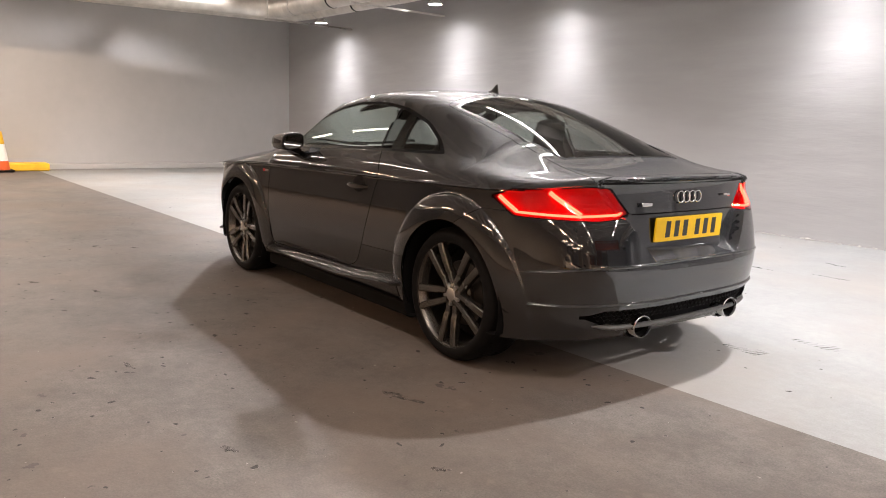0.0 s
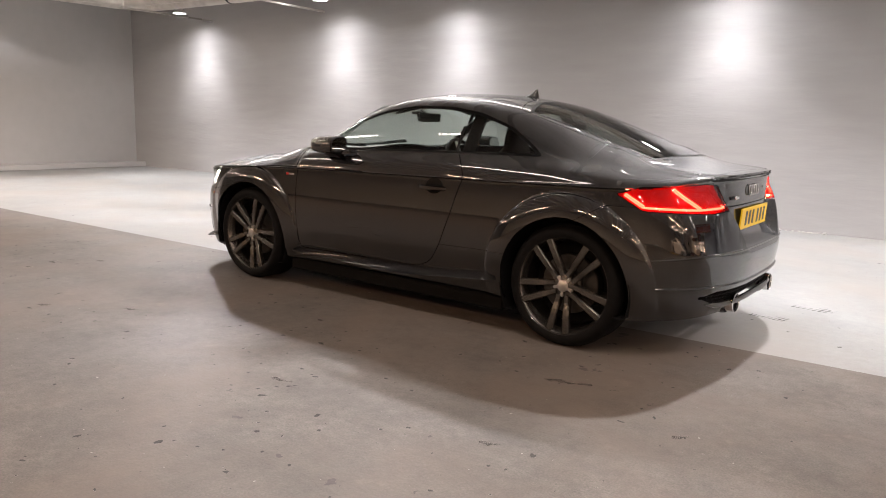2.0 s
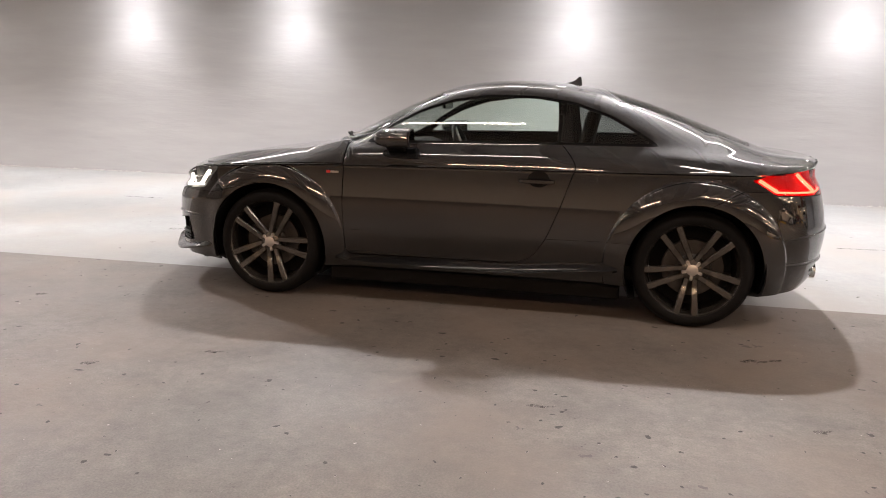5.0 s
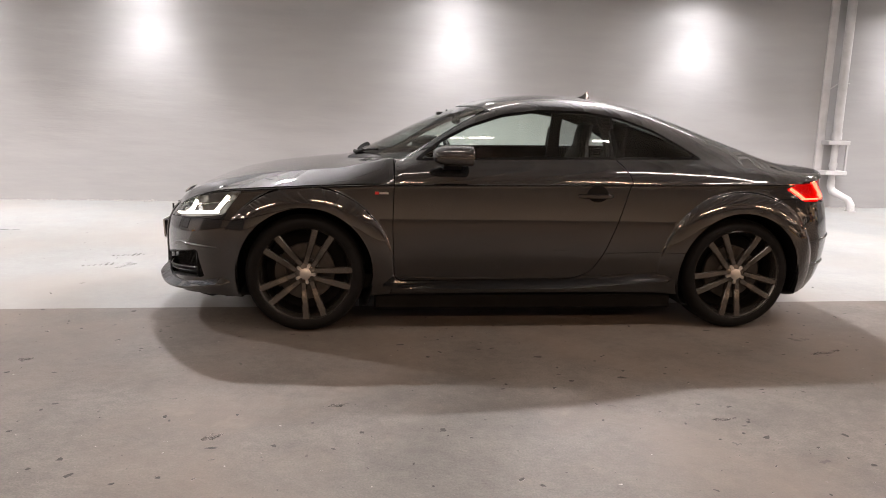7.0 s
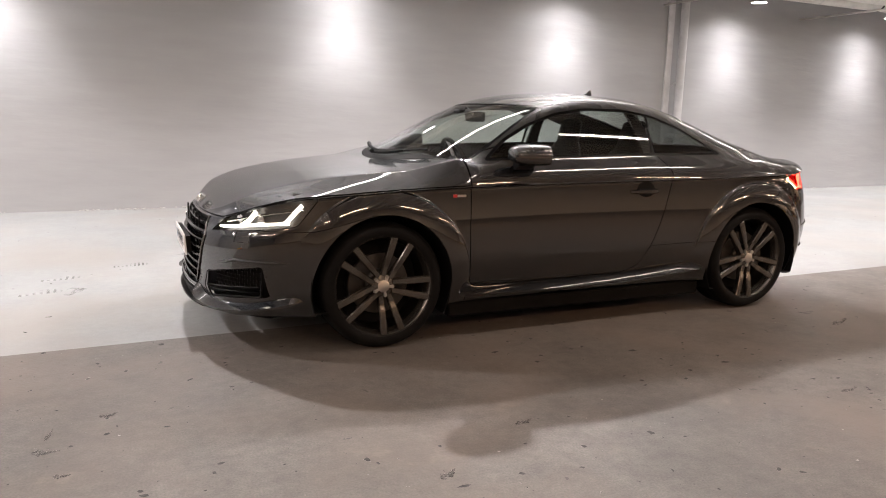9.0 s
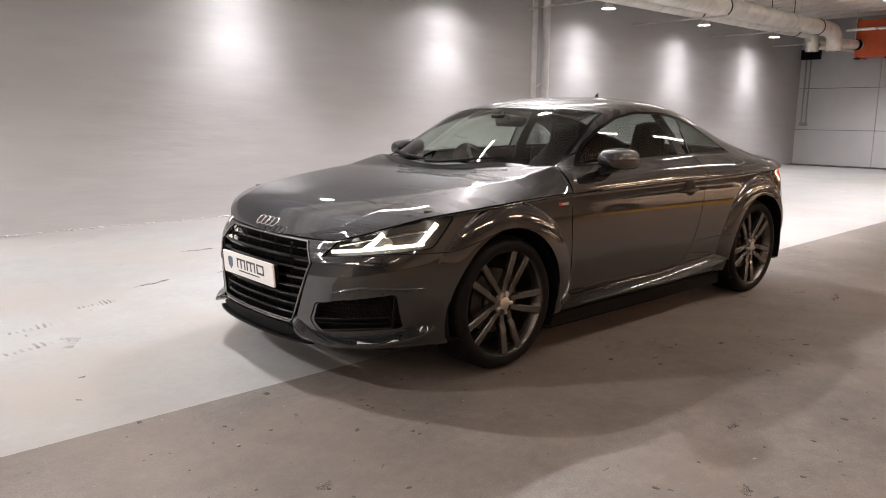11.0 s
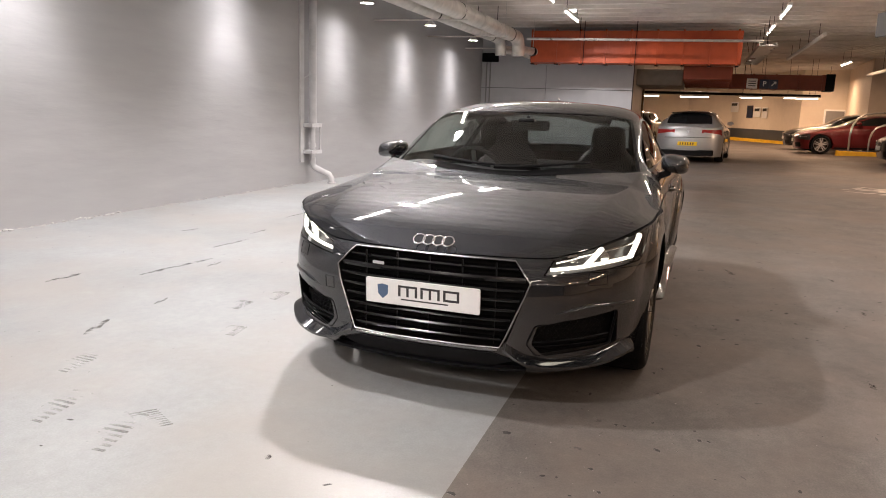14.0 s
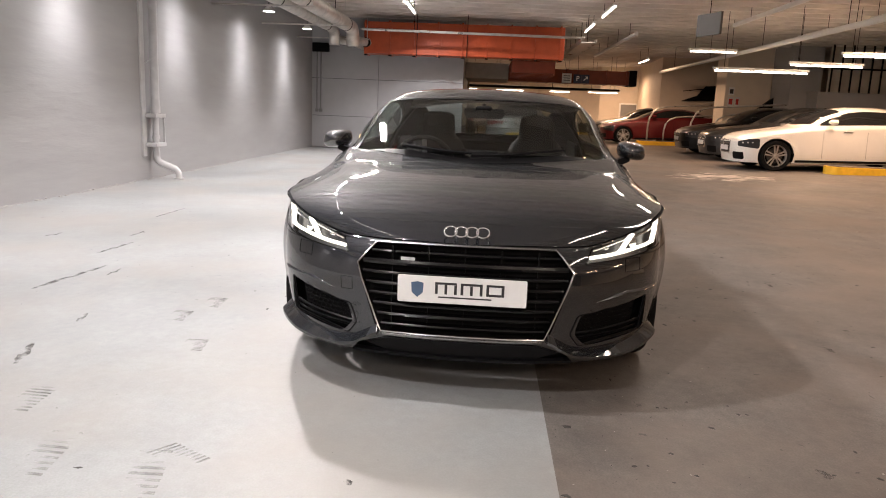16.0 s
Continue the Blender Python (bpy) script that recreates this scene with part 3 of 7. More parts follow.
def body_grid():
    n_low, n_up = 44, 50
    ss = np.concatenate([np.linspace(0, 1, 61)[:-1], np.linspace(1, 2, 161)[:-1], np.linspace(2, 3, 61)])
    bm = bmesh.new()
    ls, lv = bm.verts.layers.float.new("s"), bm.verts.layers.float.new("v")
    cols, sheets = [], []
    for s in ss:
        z0, z1 = float(low_edge(s)), float(edge_z(s))
        zs = z0 + (z1 - z0) * np.linspace(0, 1, n_low + 1)
        pts = np.concatenate([lower(np.full(n_low + 1, s), zs, False), upper(s, n_up)[1:]])
        sheets.append(pts)
    # ease the cabin's skin so that its reflections run smooth
    sheet = np.array(sheets)
    free = np.zeros(sheet.shape[:2])
    free[1:-1, n_low + 2:-1] = 1
    free *= smooth01((sheet[:, :, 0] + .74) / .12) * smooth01((1.93 - sheet[:, :, 0]) / .1)
    for _ in range(14):
        for c in (1, 2):
            near = sheet[:, :, c].copy()
            near[1:-1, 1:-1] = (near[:-2, 1:-1] + near[2:, 1:-1] + near[1:-1, :-2] + near[1:-1, 2:]) / 4
            sheet[:, :, c] += free * .6 * (near - sheet[:, :, c])
    for s, pts in zip(ss, sheet):
        col = []
        for i, p in enumerate(pts):
            v = bm.verts.new(p)
            v[ls], v[lv] = s, i / n_low if i <= n_low else 1 + (i - n_low) / n_up
            col.append(v)
        cols.append(col)
    for a, b in zip(cols, cols[1:]):
        for i in range(len(a) - 1):
            bm.faces.new((a[i], b[i], b[i + 1], a[i + 1]))
    # at nose and tail the middle section shrinks to a point
    bmesh.ops.dissolve_degenerate(bm, dist=1e-5, edges=bm.edges[:])
    bmesh.ops.reverse_faces(bm, faces=bm.faces[:])
    bm.normal_update()
    return bm, ls, lv


def cut(bm, g, ls, lv):
    """Splits the faces along g = 0; g takes arrays x, y, z, s, v."""
    vs = list(bm.verts)
    arr = np.array([(*v.co, v[ls], v[lv]) for v in vs]).T
    val = dict(zip(vs, np.where(np.abs(q := g(*arr)) < 2e-5, 0.0, q)))
    for e in list(bm.edges):
        a, b = e.verts
        if val[a] * val[b] < 0:
            _, nv = bmesh.utils.edge_split(e, a, val[a] / (val[a] - val[b]))
            val[nv] = 0.0
    for f in list(bm.faces):
        zero = [v for v in f.verts if val[v] == 0]
        if len(zero) == 2 and not any(e for e in f.edges if zero[0] in e.verts and zero[1] in e.verts):
            bmesh.utils.face_split(f, zero[0], zero[1])


def outline_distance(poly):
    """The signed distance to a polygon, less than zero inside."""
    p = np.array(poly, float)
    q = np.roll(p, -1, 0)

    def at(a, b):
        best, odd = np.full(np.shape(a), 1e9), np.zeros(np.shape(a), bool)
        for (x0, y0), (x1, y1) in zip(p, q):
            dx, dy = x1 - x0, y1 - y0
            t = np.clip(((a - x0) * dx + (b - y0) * dy) / (dx * dx + dy * dy), 0, 1)
            best = np.minimum(best, np.hypot(a - x0 - t * dx, b - y0 - t * dy))
            if y0 != y1:
                odd ^= ((b < y0) != (b < y1)) & (a < x0 + (b - y0) * dx / dy)
        return np.where(odd, -best, best)
    return at


def rounded(poly, r, n=5):
    """The polygon with its corners rounded."""
    out = []
    for i, p in enumerate(poly):
        p, a, b = Vector(p), Vector(poly[i - 1]), Vector(poly[(i + 1) % len(poly)])
        d1, d2 = (a - p), (b - p)
        k = min(r, d1.length * .45, d2.length * .45)
        p0, p1 = p + d1.normalized() * k, p + d2.normalized() * k
        for j in range(n + 1):
            t = j / n
            out.append(tuple(p0 * (1 - t) ** 2 + p * 2 * t * (1 - t) + p1 * t * t))
    return out


# arc length round the outline, to lay out the lamps on the curved corners
_S = np.linspace(0, 3, 1201)
_P = lower(_S, np.full(1201, .66))
_Q = np.concatenate([[0], np.cumsum(np.hypot(np.diff(_P[:, 0]), np.diff(_P[:, 1])))])


def q_of(s):
    return np.interp(s, _S, _Q)


def q_at_y(y):
    k = 400
    return float(np.interp(y, _P[:k, 1], _Q[:k]))


def q_at_x(x):
    return float(np.interp(x, _P[:, 0], _Q))


def q_tail_y(y):
    k = 801
    return float(np.interp(-y, -_P[k:, 1], _Q[k:]))


DOOR = rounded([(-.765, .97), (-.775, .60), (-.76, .285), (.25, .295), (.365, .335), (.44, .45), (.515, .64), (.565, .80), (.592, .865), (.555, .925), (.50, .985), (.3, 1.12), (-.3, 1.1)], .05)
WINDOW = rounded([(-.66, .955), (-.50, 1.075), (-.34, 1.158), (-.15, 1.22), (.07, 1.252), (.34, 1.25), (.56, 1.218), (.77, 1.148), (.93, 1.06), (1.04, .988), (.5, .981), (0, .972)], .03)
HEADLAMP = rounded([(q_at_y(.50), .598), (q_at_y(.53), .660), (q_at_y(.68), .708), (q_at_x(-1.76), .764), (q_at_x(-1.62), .784), (q_at_x(-1.585), .777), (q_at_x(-1.69), .645), (q_at_x(-1.80), .630), (q_at_y(.62), .610)], .012)
TAILLAMP = rounded([(q_at_x(1.535), .836), (q_at_x(1.66), .872), (q_tail_y(.62), .893), (q_tail_y(.52), .885), (q_tail_y(.405), .768), (q_tail_y(.60), .750), (q_at_x(1.66), .758)], .012)
GRILLE = rounded([(-.6, .648), (.375, .648), (.452, .562), (.355, .283), (-.6, .283)], .02)
INTAKE = rounded([(.785, .445), (.60, .408), (.485, .385), (.462, .305), (.51, .255), (.785, .288)], .014)
D_DOOR, D_WIN, D_HEAD, D_TAIL, D_GRILLE, D_INTAKE = (outline_distance(p) for p in (DOOR, WINDOW, HEADLAMP, TAILLAMP, GRILLE, INTAKE))
D_DIFF = outline_distance([(-.3, .364), (.56, .360), (.66, .332), (.55, .290), (-.3, .296)])


def far_if(cond, d):
    return np.where(cond, np.maximum(d, .05), d)


G_ARCH_F = lambda x, y, z, s, v: far_if(v > 1.0001, np.hypot(x + AXLE, z - WHEEL_R) - .372)
G_ARCH_R = lambda x, y, z, s, v: far_if(v > 1.0001, np.hypot(x - AXLE, z - WHEEL_R) - .368)
G_DOOR = lambda x, y, z, s, v: far_if(y < .45, D_DOOR(x, z))
G_WIN = lambda x, y, z, s, v: far_if((v < 1) | (y < .42), D_WIN(x, z))
G_HEAD = lambda x, y, z, s, v: far_if((s > 1.5) | (v > 1), D_HEAD(q_of(s), z))
G_TAIL = lambda x, y, z, s, v: far_if((s < 1.5) | (v > 1.0001), D_TAIL(q_of(s), z))
G_GRILLE = lambda x, y, z, s, v: far_if(s > 1, D_GRILLE(y, z))
G_INTAKE = lambda x, y, z, s, v: far_if(s > .9, D_INTAKE(y, z))
G_DIFF = lambda x, y, z, s, v: far_if(s < 2, D_DIFF(y, z))
G_COWL = lambda x, y, z, s, v: np.where(v < .9, .5, x - cowl_x(y))
G_EDGE = lambda x, y, z, s, v: np.where(x > -.5, .3, z - edge_z(s) + np.where(v > 1.3, .2, 0))
G_SCREEN = lambda x, y, z, s, v: np.where(v < 1, .5, np.maximum(np.maximum(cowl_x(y) + .025 - x, x + .30 - .06 * (y / .5) ** 2), y - rail_y(x) + .016))
G_REAR = lambda x, y, z, s, v: np.where(v < 1, .5, np.maximum(np.maximum(.70 + .10 * (y / .5) ** 2 - x, x - 1.60 + .05 * (y / .45) ** 2), y - rail_y(x) + .03))
G_HATCH = lambda x, y, z, s, v: np.where((s > 2) & (v <= 1.0001), np.where(G_TAIL(x, y, z, s, v) < .004, .02, np.maximum(.772 - z, y - .56)), np.where(v < 1, .5, np.maximum(.645 + .1 * (y / .5) ** 2 - x, y - np.interp(x, [.6, .9, 1.3, 1.6, 1.75, 1.9, 2], [.53, .53, .515, .53, .57, .60, .60]))))
G_FBUMP = lambda x, y, z, s, v: np.where((x > -1.24) | (v > 1), .3, np.where((s < .45) & (y < .6), -.1, z - .622 - .25 * np.clip(x + 1.62, 0, .3)))
G_RBUMP = lambda x, y, z, s, v: np.where((x < 1.26) | (v > 1), .3, np.maximum(z - .775, np.where(x < 1.6, (z - .80) - (x - 1.52) * .55, -1)))
G_SILL = lambda x, y, z, s, v: np.where((x < .30) | (x > 1.1) | (v > .9), .3, z - .452 - .02 * (x - .45))


def solid(bm, depth=.004):
    """Gives a sheet thickness on its inner side."""
    bm.normal_update()
    under = {v: bm.verts.new(v.co - v.normal * depth) for v in list(bm.verts)}
    faces, rims = list(bm.faces), [e for e in bm.edges if len(e.link_faces) == 1]
    for e in rims:
        loop = e.link_loops[0]
        a, b = loop.vert, loop.link_loop_next.vert
        bm.faces.new((b, a, under[a], under[b]))
    for f in faces:
        bm.faces.new([under[v] for v in reversed(f.verts)])
    return bm


def mirror_join(bm):
    other = bm.copy()
    moved(other, Matrix.Diagonal((1, -1, 1, 1)))
    join(bm, other)
    bmesh.ops.remove_doubles(bm, verts=[v for v in bm.verts if abs(v.co.y) < 2e-4], dist=4e-4)
    return bm


def build_shell():
    """Cuts the body surface into panels with real gaps; gives half panels by name."""
    bm, ls, lv = body_grid()
    gap = .0026
    # wheel arch flares, cut in rings so that the step runs true round the arch
    def ring(x, z, s, ax):
        return np.hypot(x - ax, np.minimum(z, edge_z(s)) - WHEEL_R)
    for ax in (-AXLE, AXLE):
        for rad in (.480, .484, .488, .492, .497):
            cut(bm, (lambda x, y, z, s, v, ax=ax, rad=rad: ring(x, z, s, ax) - rad), ls, lv)
    vs = list(bm.verts)
    fx, fy, fz, fs, fv = np.array([(*v.co, v[ls], v[lv]) for v in vs]).T
    for off in (-.0165, -.0135, -.011, -.0085, -.006):
        cut(bm, (lambda x, y, z, s, v, off=off: np.where(v > 1.0001, .001 - off, z - edge_z(s) - off)), ls, lv)
    for off in (-.011, -.005, .005, .011):
        cut(bm, (lambda x, y, z, s, v, off=off: np.where((s < 2) | (v > 1.0001), 1, y - .36 - (z - .63) * .75 - off)), ls, lv)
    vs = list(bm.verts)
    fx, fy, fz, fs, fv = np.array([(*v.co, v[ls], v[lv]) for v in vs]).T
    sink = np.where((fs > 2) & (fv < 1.0001), recess(fz, fy) * np.clip(np.cos((3 - fs) * math.pi / 2), 0, 1) ** POW_R, 0)
    for v, d in zip(vs, sink):
        v.co.x += d
    round_s = np.where(fs < 1, fs, np.where(fs > 2, 3 - fs, 1)) * math.pi / 2
    step = np.where(fv < .9999, CREASE * smooth01((fz - edge_z(fs) + .016) / .010), 0) * np.clip(np.sin(round_s), 0, 1) ** np.where(fs > 2, POW_R, POW)
    for v, d in zip(vs, step):
        v.co.y += d
    for ax in (-AXLE, AXLE):
        r = ring(fx, fz, fs, ax)
        ramp = np.clip((.488 - r) / .115, 0, 1)
        out = (.009 * smooth01((.494 - r) / .012) + .021 * (1 - (1 - ramp) ** 2)) * (1 - smooth01((fv - 1) / .22)) * np.clip(fy / .7, 0, 1) ** 2
        if ax < 0:
            out = out * smooth01((fx + 1.70) / .16)
        for v, d in zip(vs, out):
            v.co.y += d
    lines = [(G_ARCH_F, (0,)), (G_ARCH_R, (0,)), (G_DOOR, (-gap, gap)), (G_WIN, (0, -.014)), (G_HEAD, (-gap, gap)), (G_TAIL, (-gap, gap)), (G_GRILLE, (0,)), (G_INTAKE, (0,)),
             (G_DIFF, (0,)), (G_COWL, (-gap, gap)), (G_EDGE, (-gap, gap)), (G_SCREEN, (0, -.018)), (G_REAR, (0, -.02)), (G_HATCH, (-gap, gap)), (G_FBUMP, (-gap / 2, gap / 2)), (G_RBUMP, (-gap / 2, gap / 2)), (G_SILL, (-gap / 2, gap / 2))]
    for g, offs in lines:
        for off in offs:
            cut(bm, (lambda *a, g=g, off=off: g(*a) - off), ls, lv)
    faces = list(bm.faces)
    mids = np.array([np.mean([(*v.co, v[ls], v[lv]) for v in f.verts], 0) for f in faces]).T
    val = {g: g(*mids) for g, _ in lines}
    x, y, z, s, v = mids
    name = {}
    for i, f in enumerate(faces):
        def at(g):
            return val[g][i]
        if at(G_ARCH_F) < 0 or at(G_ARCH_R) < 0 or at(G_GRILLE) < 0 or at(G_INTAKE) < 0 or at(G_DIFF) < 0:
            k = None
        elif at(G_WIN) < 0:
            k = "window_trim" if at(G_WIN) > -.014 else ("door_glass" if x[i] < .475 + .1 * (z[i] - .97) - .008 else "quarter_glass" if x[i] > .475 + .1 * (z[i] - .97) + .008 else "window_trim")
        elif at(G_SCREEN) < 0:
            k = "screen_trim" if at(G_SCREEN) > -.018 else "windscreen"
        elif at(G_REAR) < 0:
            k = "rear_trim" if at(G_REAR) > -.02 else "rear_window"
        elif at(G_HEAD) < gap and at(G_HEAD) > -gap or at(G_TAIL) < gap and at(G_TAIL) > -gap:
            k = None
        elif at(G_HEAD) < 0:
            k = "headlamp"
        elif at(G_TAIL) < 0:
            k = "tail_lamp"
        elif abs(at(G_DOOR)) < gap:
            k = None
        elif at(G_DOOR) < 0:
            k = "door"
        elif abs(at(G_HATCH)) < gap:
            k = None
        elif at(G_HATCH) < 0:
            k = "tailgate"
        elif v[i] > .9 and x[i] < -.5 and (abs(at(G_COWL)) < gap and v[i] > 1 or abs(at(G_EDGE)) < gap and x[i] < -.76):
            k = None
        elif v[i] > 1 and at(G_COWL) < 0:
            k = "bonnet"
        elif v[i] > 1 and x[i] < -.5 and y[i] < rail_y(x[i]) - .03 and at(G_COWL) < .03:
            k = "scuttle"
        elif abs(at(G_FBUMP)) < gap / 2 or abs(at(G_RBUMP)) < gap / 2 or abs(at(G_SILL)) < gap / 2:
            k = None
        elif at(G_FBUMP) < 0:
            k = "front_bumper"
        elif at(G_RBUMP) < 0:
            k = "rear_bumper"
        elif v[i] < 1 and x[i] < -.76:
            k = "front_wing"
        else:
            k = "body_shell"
        name[f] = k
    panels = {}
    for k in sorted({n for n in name.values() if n}):
        piece = bm.copy()
        piece.faces.ensure_lookup_table()
        doomed = [f for f, g in zip(piece.faces, bm.faces) if name.get(g) != k]
        bmesh.ops.delete(piece, geom=doomed, context="FACES")
        panels[k] = piece
    return panels, bm, name


def wheel_thing(car, side, ax):
    """One wheel with tyre, rim, ten spokes in pairs, cap, disc and caliper, the outer face towards side."""
    y_out = .882 if ax < 0 else .872
    hub = new("wheel")
    hub.parent = car
    hub.matrix_basis = pose(ax, side * y_out, WHEEL_R, 0, 0, 0 if side < 0 else 180)
    park = Matrix.Rotation(radians(-12 if ax < 0 else 4), 4, "Y")
    # local: outer face towards -Y
    R = WHEEL_R
    prof = [(.256, .0), (.268, -.006), (.29, -.010), (.306, -.004), (.318, .012), (.3255, .028), (R, .05), (R, .19), (.3255, .212), (.318, .228), (.29, .248), (.25, .24)]
    tyre = lathe(prof, 72)
    tyre_ob = part("tyre", tyre, M_RUBBER, hub, "black low-profile tyre")
    grooves = bmesh.new()
    for k in range(90):
        b = box(-.0035, .035, R - .006, .0035, .10, R + .0012)
        join(b, box(-.0035, .14, R - .006, .0035, .205, R + .0012))
        join(grooves, moved(b, Matrix.Rotation(2 * math.pi * k / 90, 4, "Y")))
    tagged(part("tread", grooves, M_BLACK, tyre_ob), kind="stuff")
    rim = lathe([(.236, .05), (.247, .018), (.253, .006), (.261, -.003), (.265, .0), (.2625, .008), (.2585, .016), (.248, .04), (.238, .10), (.232, .2), (.238, .23)], 72)
    part("rim", rim, M_ALLOY, hub, "gunmetal alloy rim")
    part("barrel", lathe([(.2, .21), (.228, .2), (.234, .12), (.2365, .05)], 48), M_ALLOY_IN, hub)
    for k in range(5):
        for sgn in (-1, 1):
            one = bmesh.new()
            rows = []
            #      radius, centre offset, half width, face y, depth
            for r, off, hw, yf, dp in ((.050, .0215, .0150, .018, .04), (.085, .0262, .0155, .017, .038), (.105, .0290, .0160, .0165, .038), (.112, .0298, .0175, .011, .036), (.165, .0365, .0180, .007, .034), (.205, .0425, .0188, .003, .034), (.254, .0495, .0200, .002, .03)):
                c = sgn * off
                ring = [one.verts.new((c + q * hw, yf + (0 if abs(q) < .9 else .006), r)) for q in (-1, -.72, .72, 1)]
                ring += [one.verts.new((c + q * hw, yf + dp, r)) for q in (.9, -.9)]
                rows.append(ring)
            for a, b in zip(rows, rows[1:]):
                for i in range(6):
                    one.faces.new((a[i], a[(i + 1) % 6], b[(i + 1) % 6], b[i]))
            one.faces.new(rows[0]), one.faces.new(rows[-1])
            bmesh.ops.recalc_face_normals(one, faces=one.faces[:])
            moved(one, park @ Matrix.Rotation(2 * math.pi * k / 5 + math.pi, 4, "Y"))
            part("spoke", one, M_ALLOY, hub)
    part("hub_boss", lathe([(0, .012), (.034, .012), (.040, .016), (.062, .024), (.066, .06)], 40), M_ALLOY, hub)
    part("centre_cap", lathe([(0, .004), (.026, .005), (.031, .008), (.032, .016)], 36), M_SATIN, hub, "silver wheel centre cap")
    for k in range(5):
        a = 2 * math.pi * (k + .5) / 5
        bolt = lathe([(0, .010), (.007, .010), (.009, .014), (.009, .03)], 12)
        part("wheel_bolt", moved(bolt, park @ Matrix.Translation((math.sin(a) * .05, 0, math.cos(a) * .05))), M_SATIN, hub)
        arm = prism([(-.006, .022), (.006, .022), (.0085, .056), (-.0085, .056)], .008, .02, "y", .002)
        part("cap_arm", moved(arm, park @ Matrix.Rotation(2 * math.pi * (k + .5) / 5, 4, "Y")), M_SATIN, hub)
    part("brake_disc", lathe([(.07, .09), (.158, .09), (.160, .093), (.160, .115), (.07, .115)], 56), M_DISCBRAKE, hub, "grey cast brake disc")
    part("brake_hat", lathe([(0, .06), (.066, .06), (.078, .072), (.08, .10)], 40), M_DISCBRAKE, hub)
    cal = prism([(math.cos(radians(t)) * r, math.sin(radians(t)) * r) for r, ts in ((.172, range(-32, 33, 8)), (.105, range(32, -33, -8))) for t in ts], .07, .135, "y", .004)
    part("caliper", moved(cal, Matrix.Rotation(radians(180 if (ax < 0) == (side < 0) else 0), 4, "Y")), M_ALLOY_IN, hub)
    part("backing_plate", lathe([(0, .15), (.225, .15), (.225, .155), (0, .155)], 40), M_BLACK, hub)
    return hub


def ease(bm, axis, terms):
    """Lays a pane on the smooth low-order surface nearest to it, rim included."""
    vs = list(bm.verts)
    a = np.array([terms(v.co) for v in vs])
    b = np.array([v.co[axis] for v in vs])
    k = np.linalg.lstsq(a, b, rcond=None)[0]
    for v, new_value in zip(vs, a @ k):
        v.co[axis] = new_value


def ease_panes(panels):
    for k in ("door_glass", "quarter_glass"):
        ease(panels[k], 1, lambda p: (1, p.x, p.x ** 2, p.z, p.z ** 2))


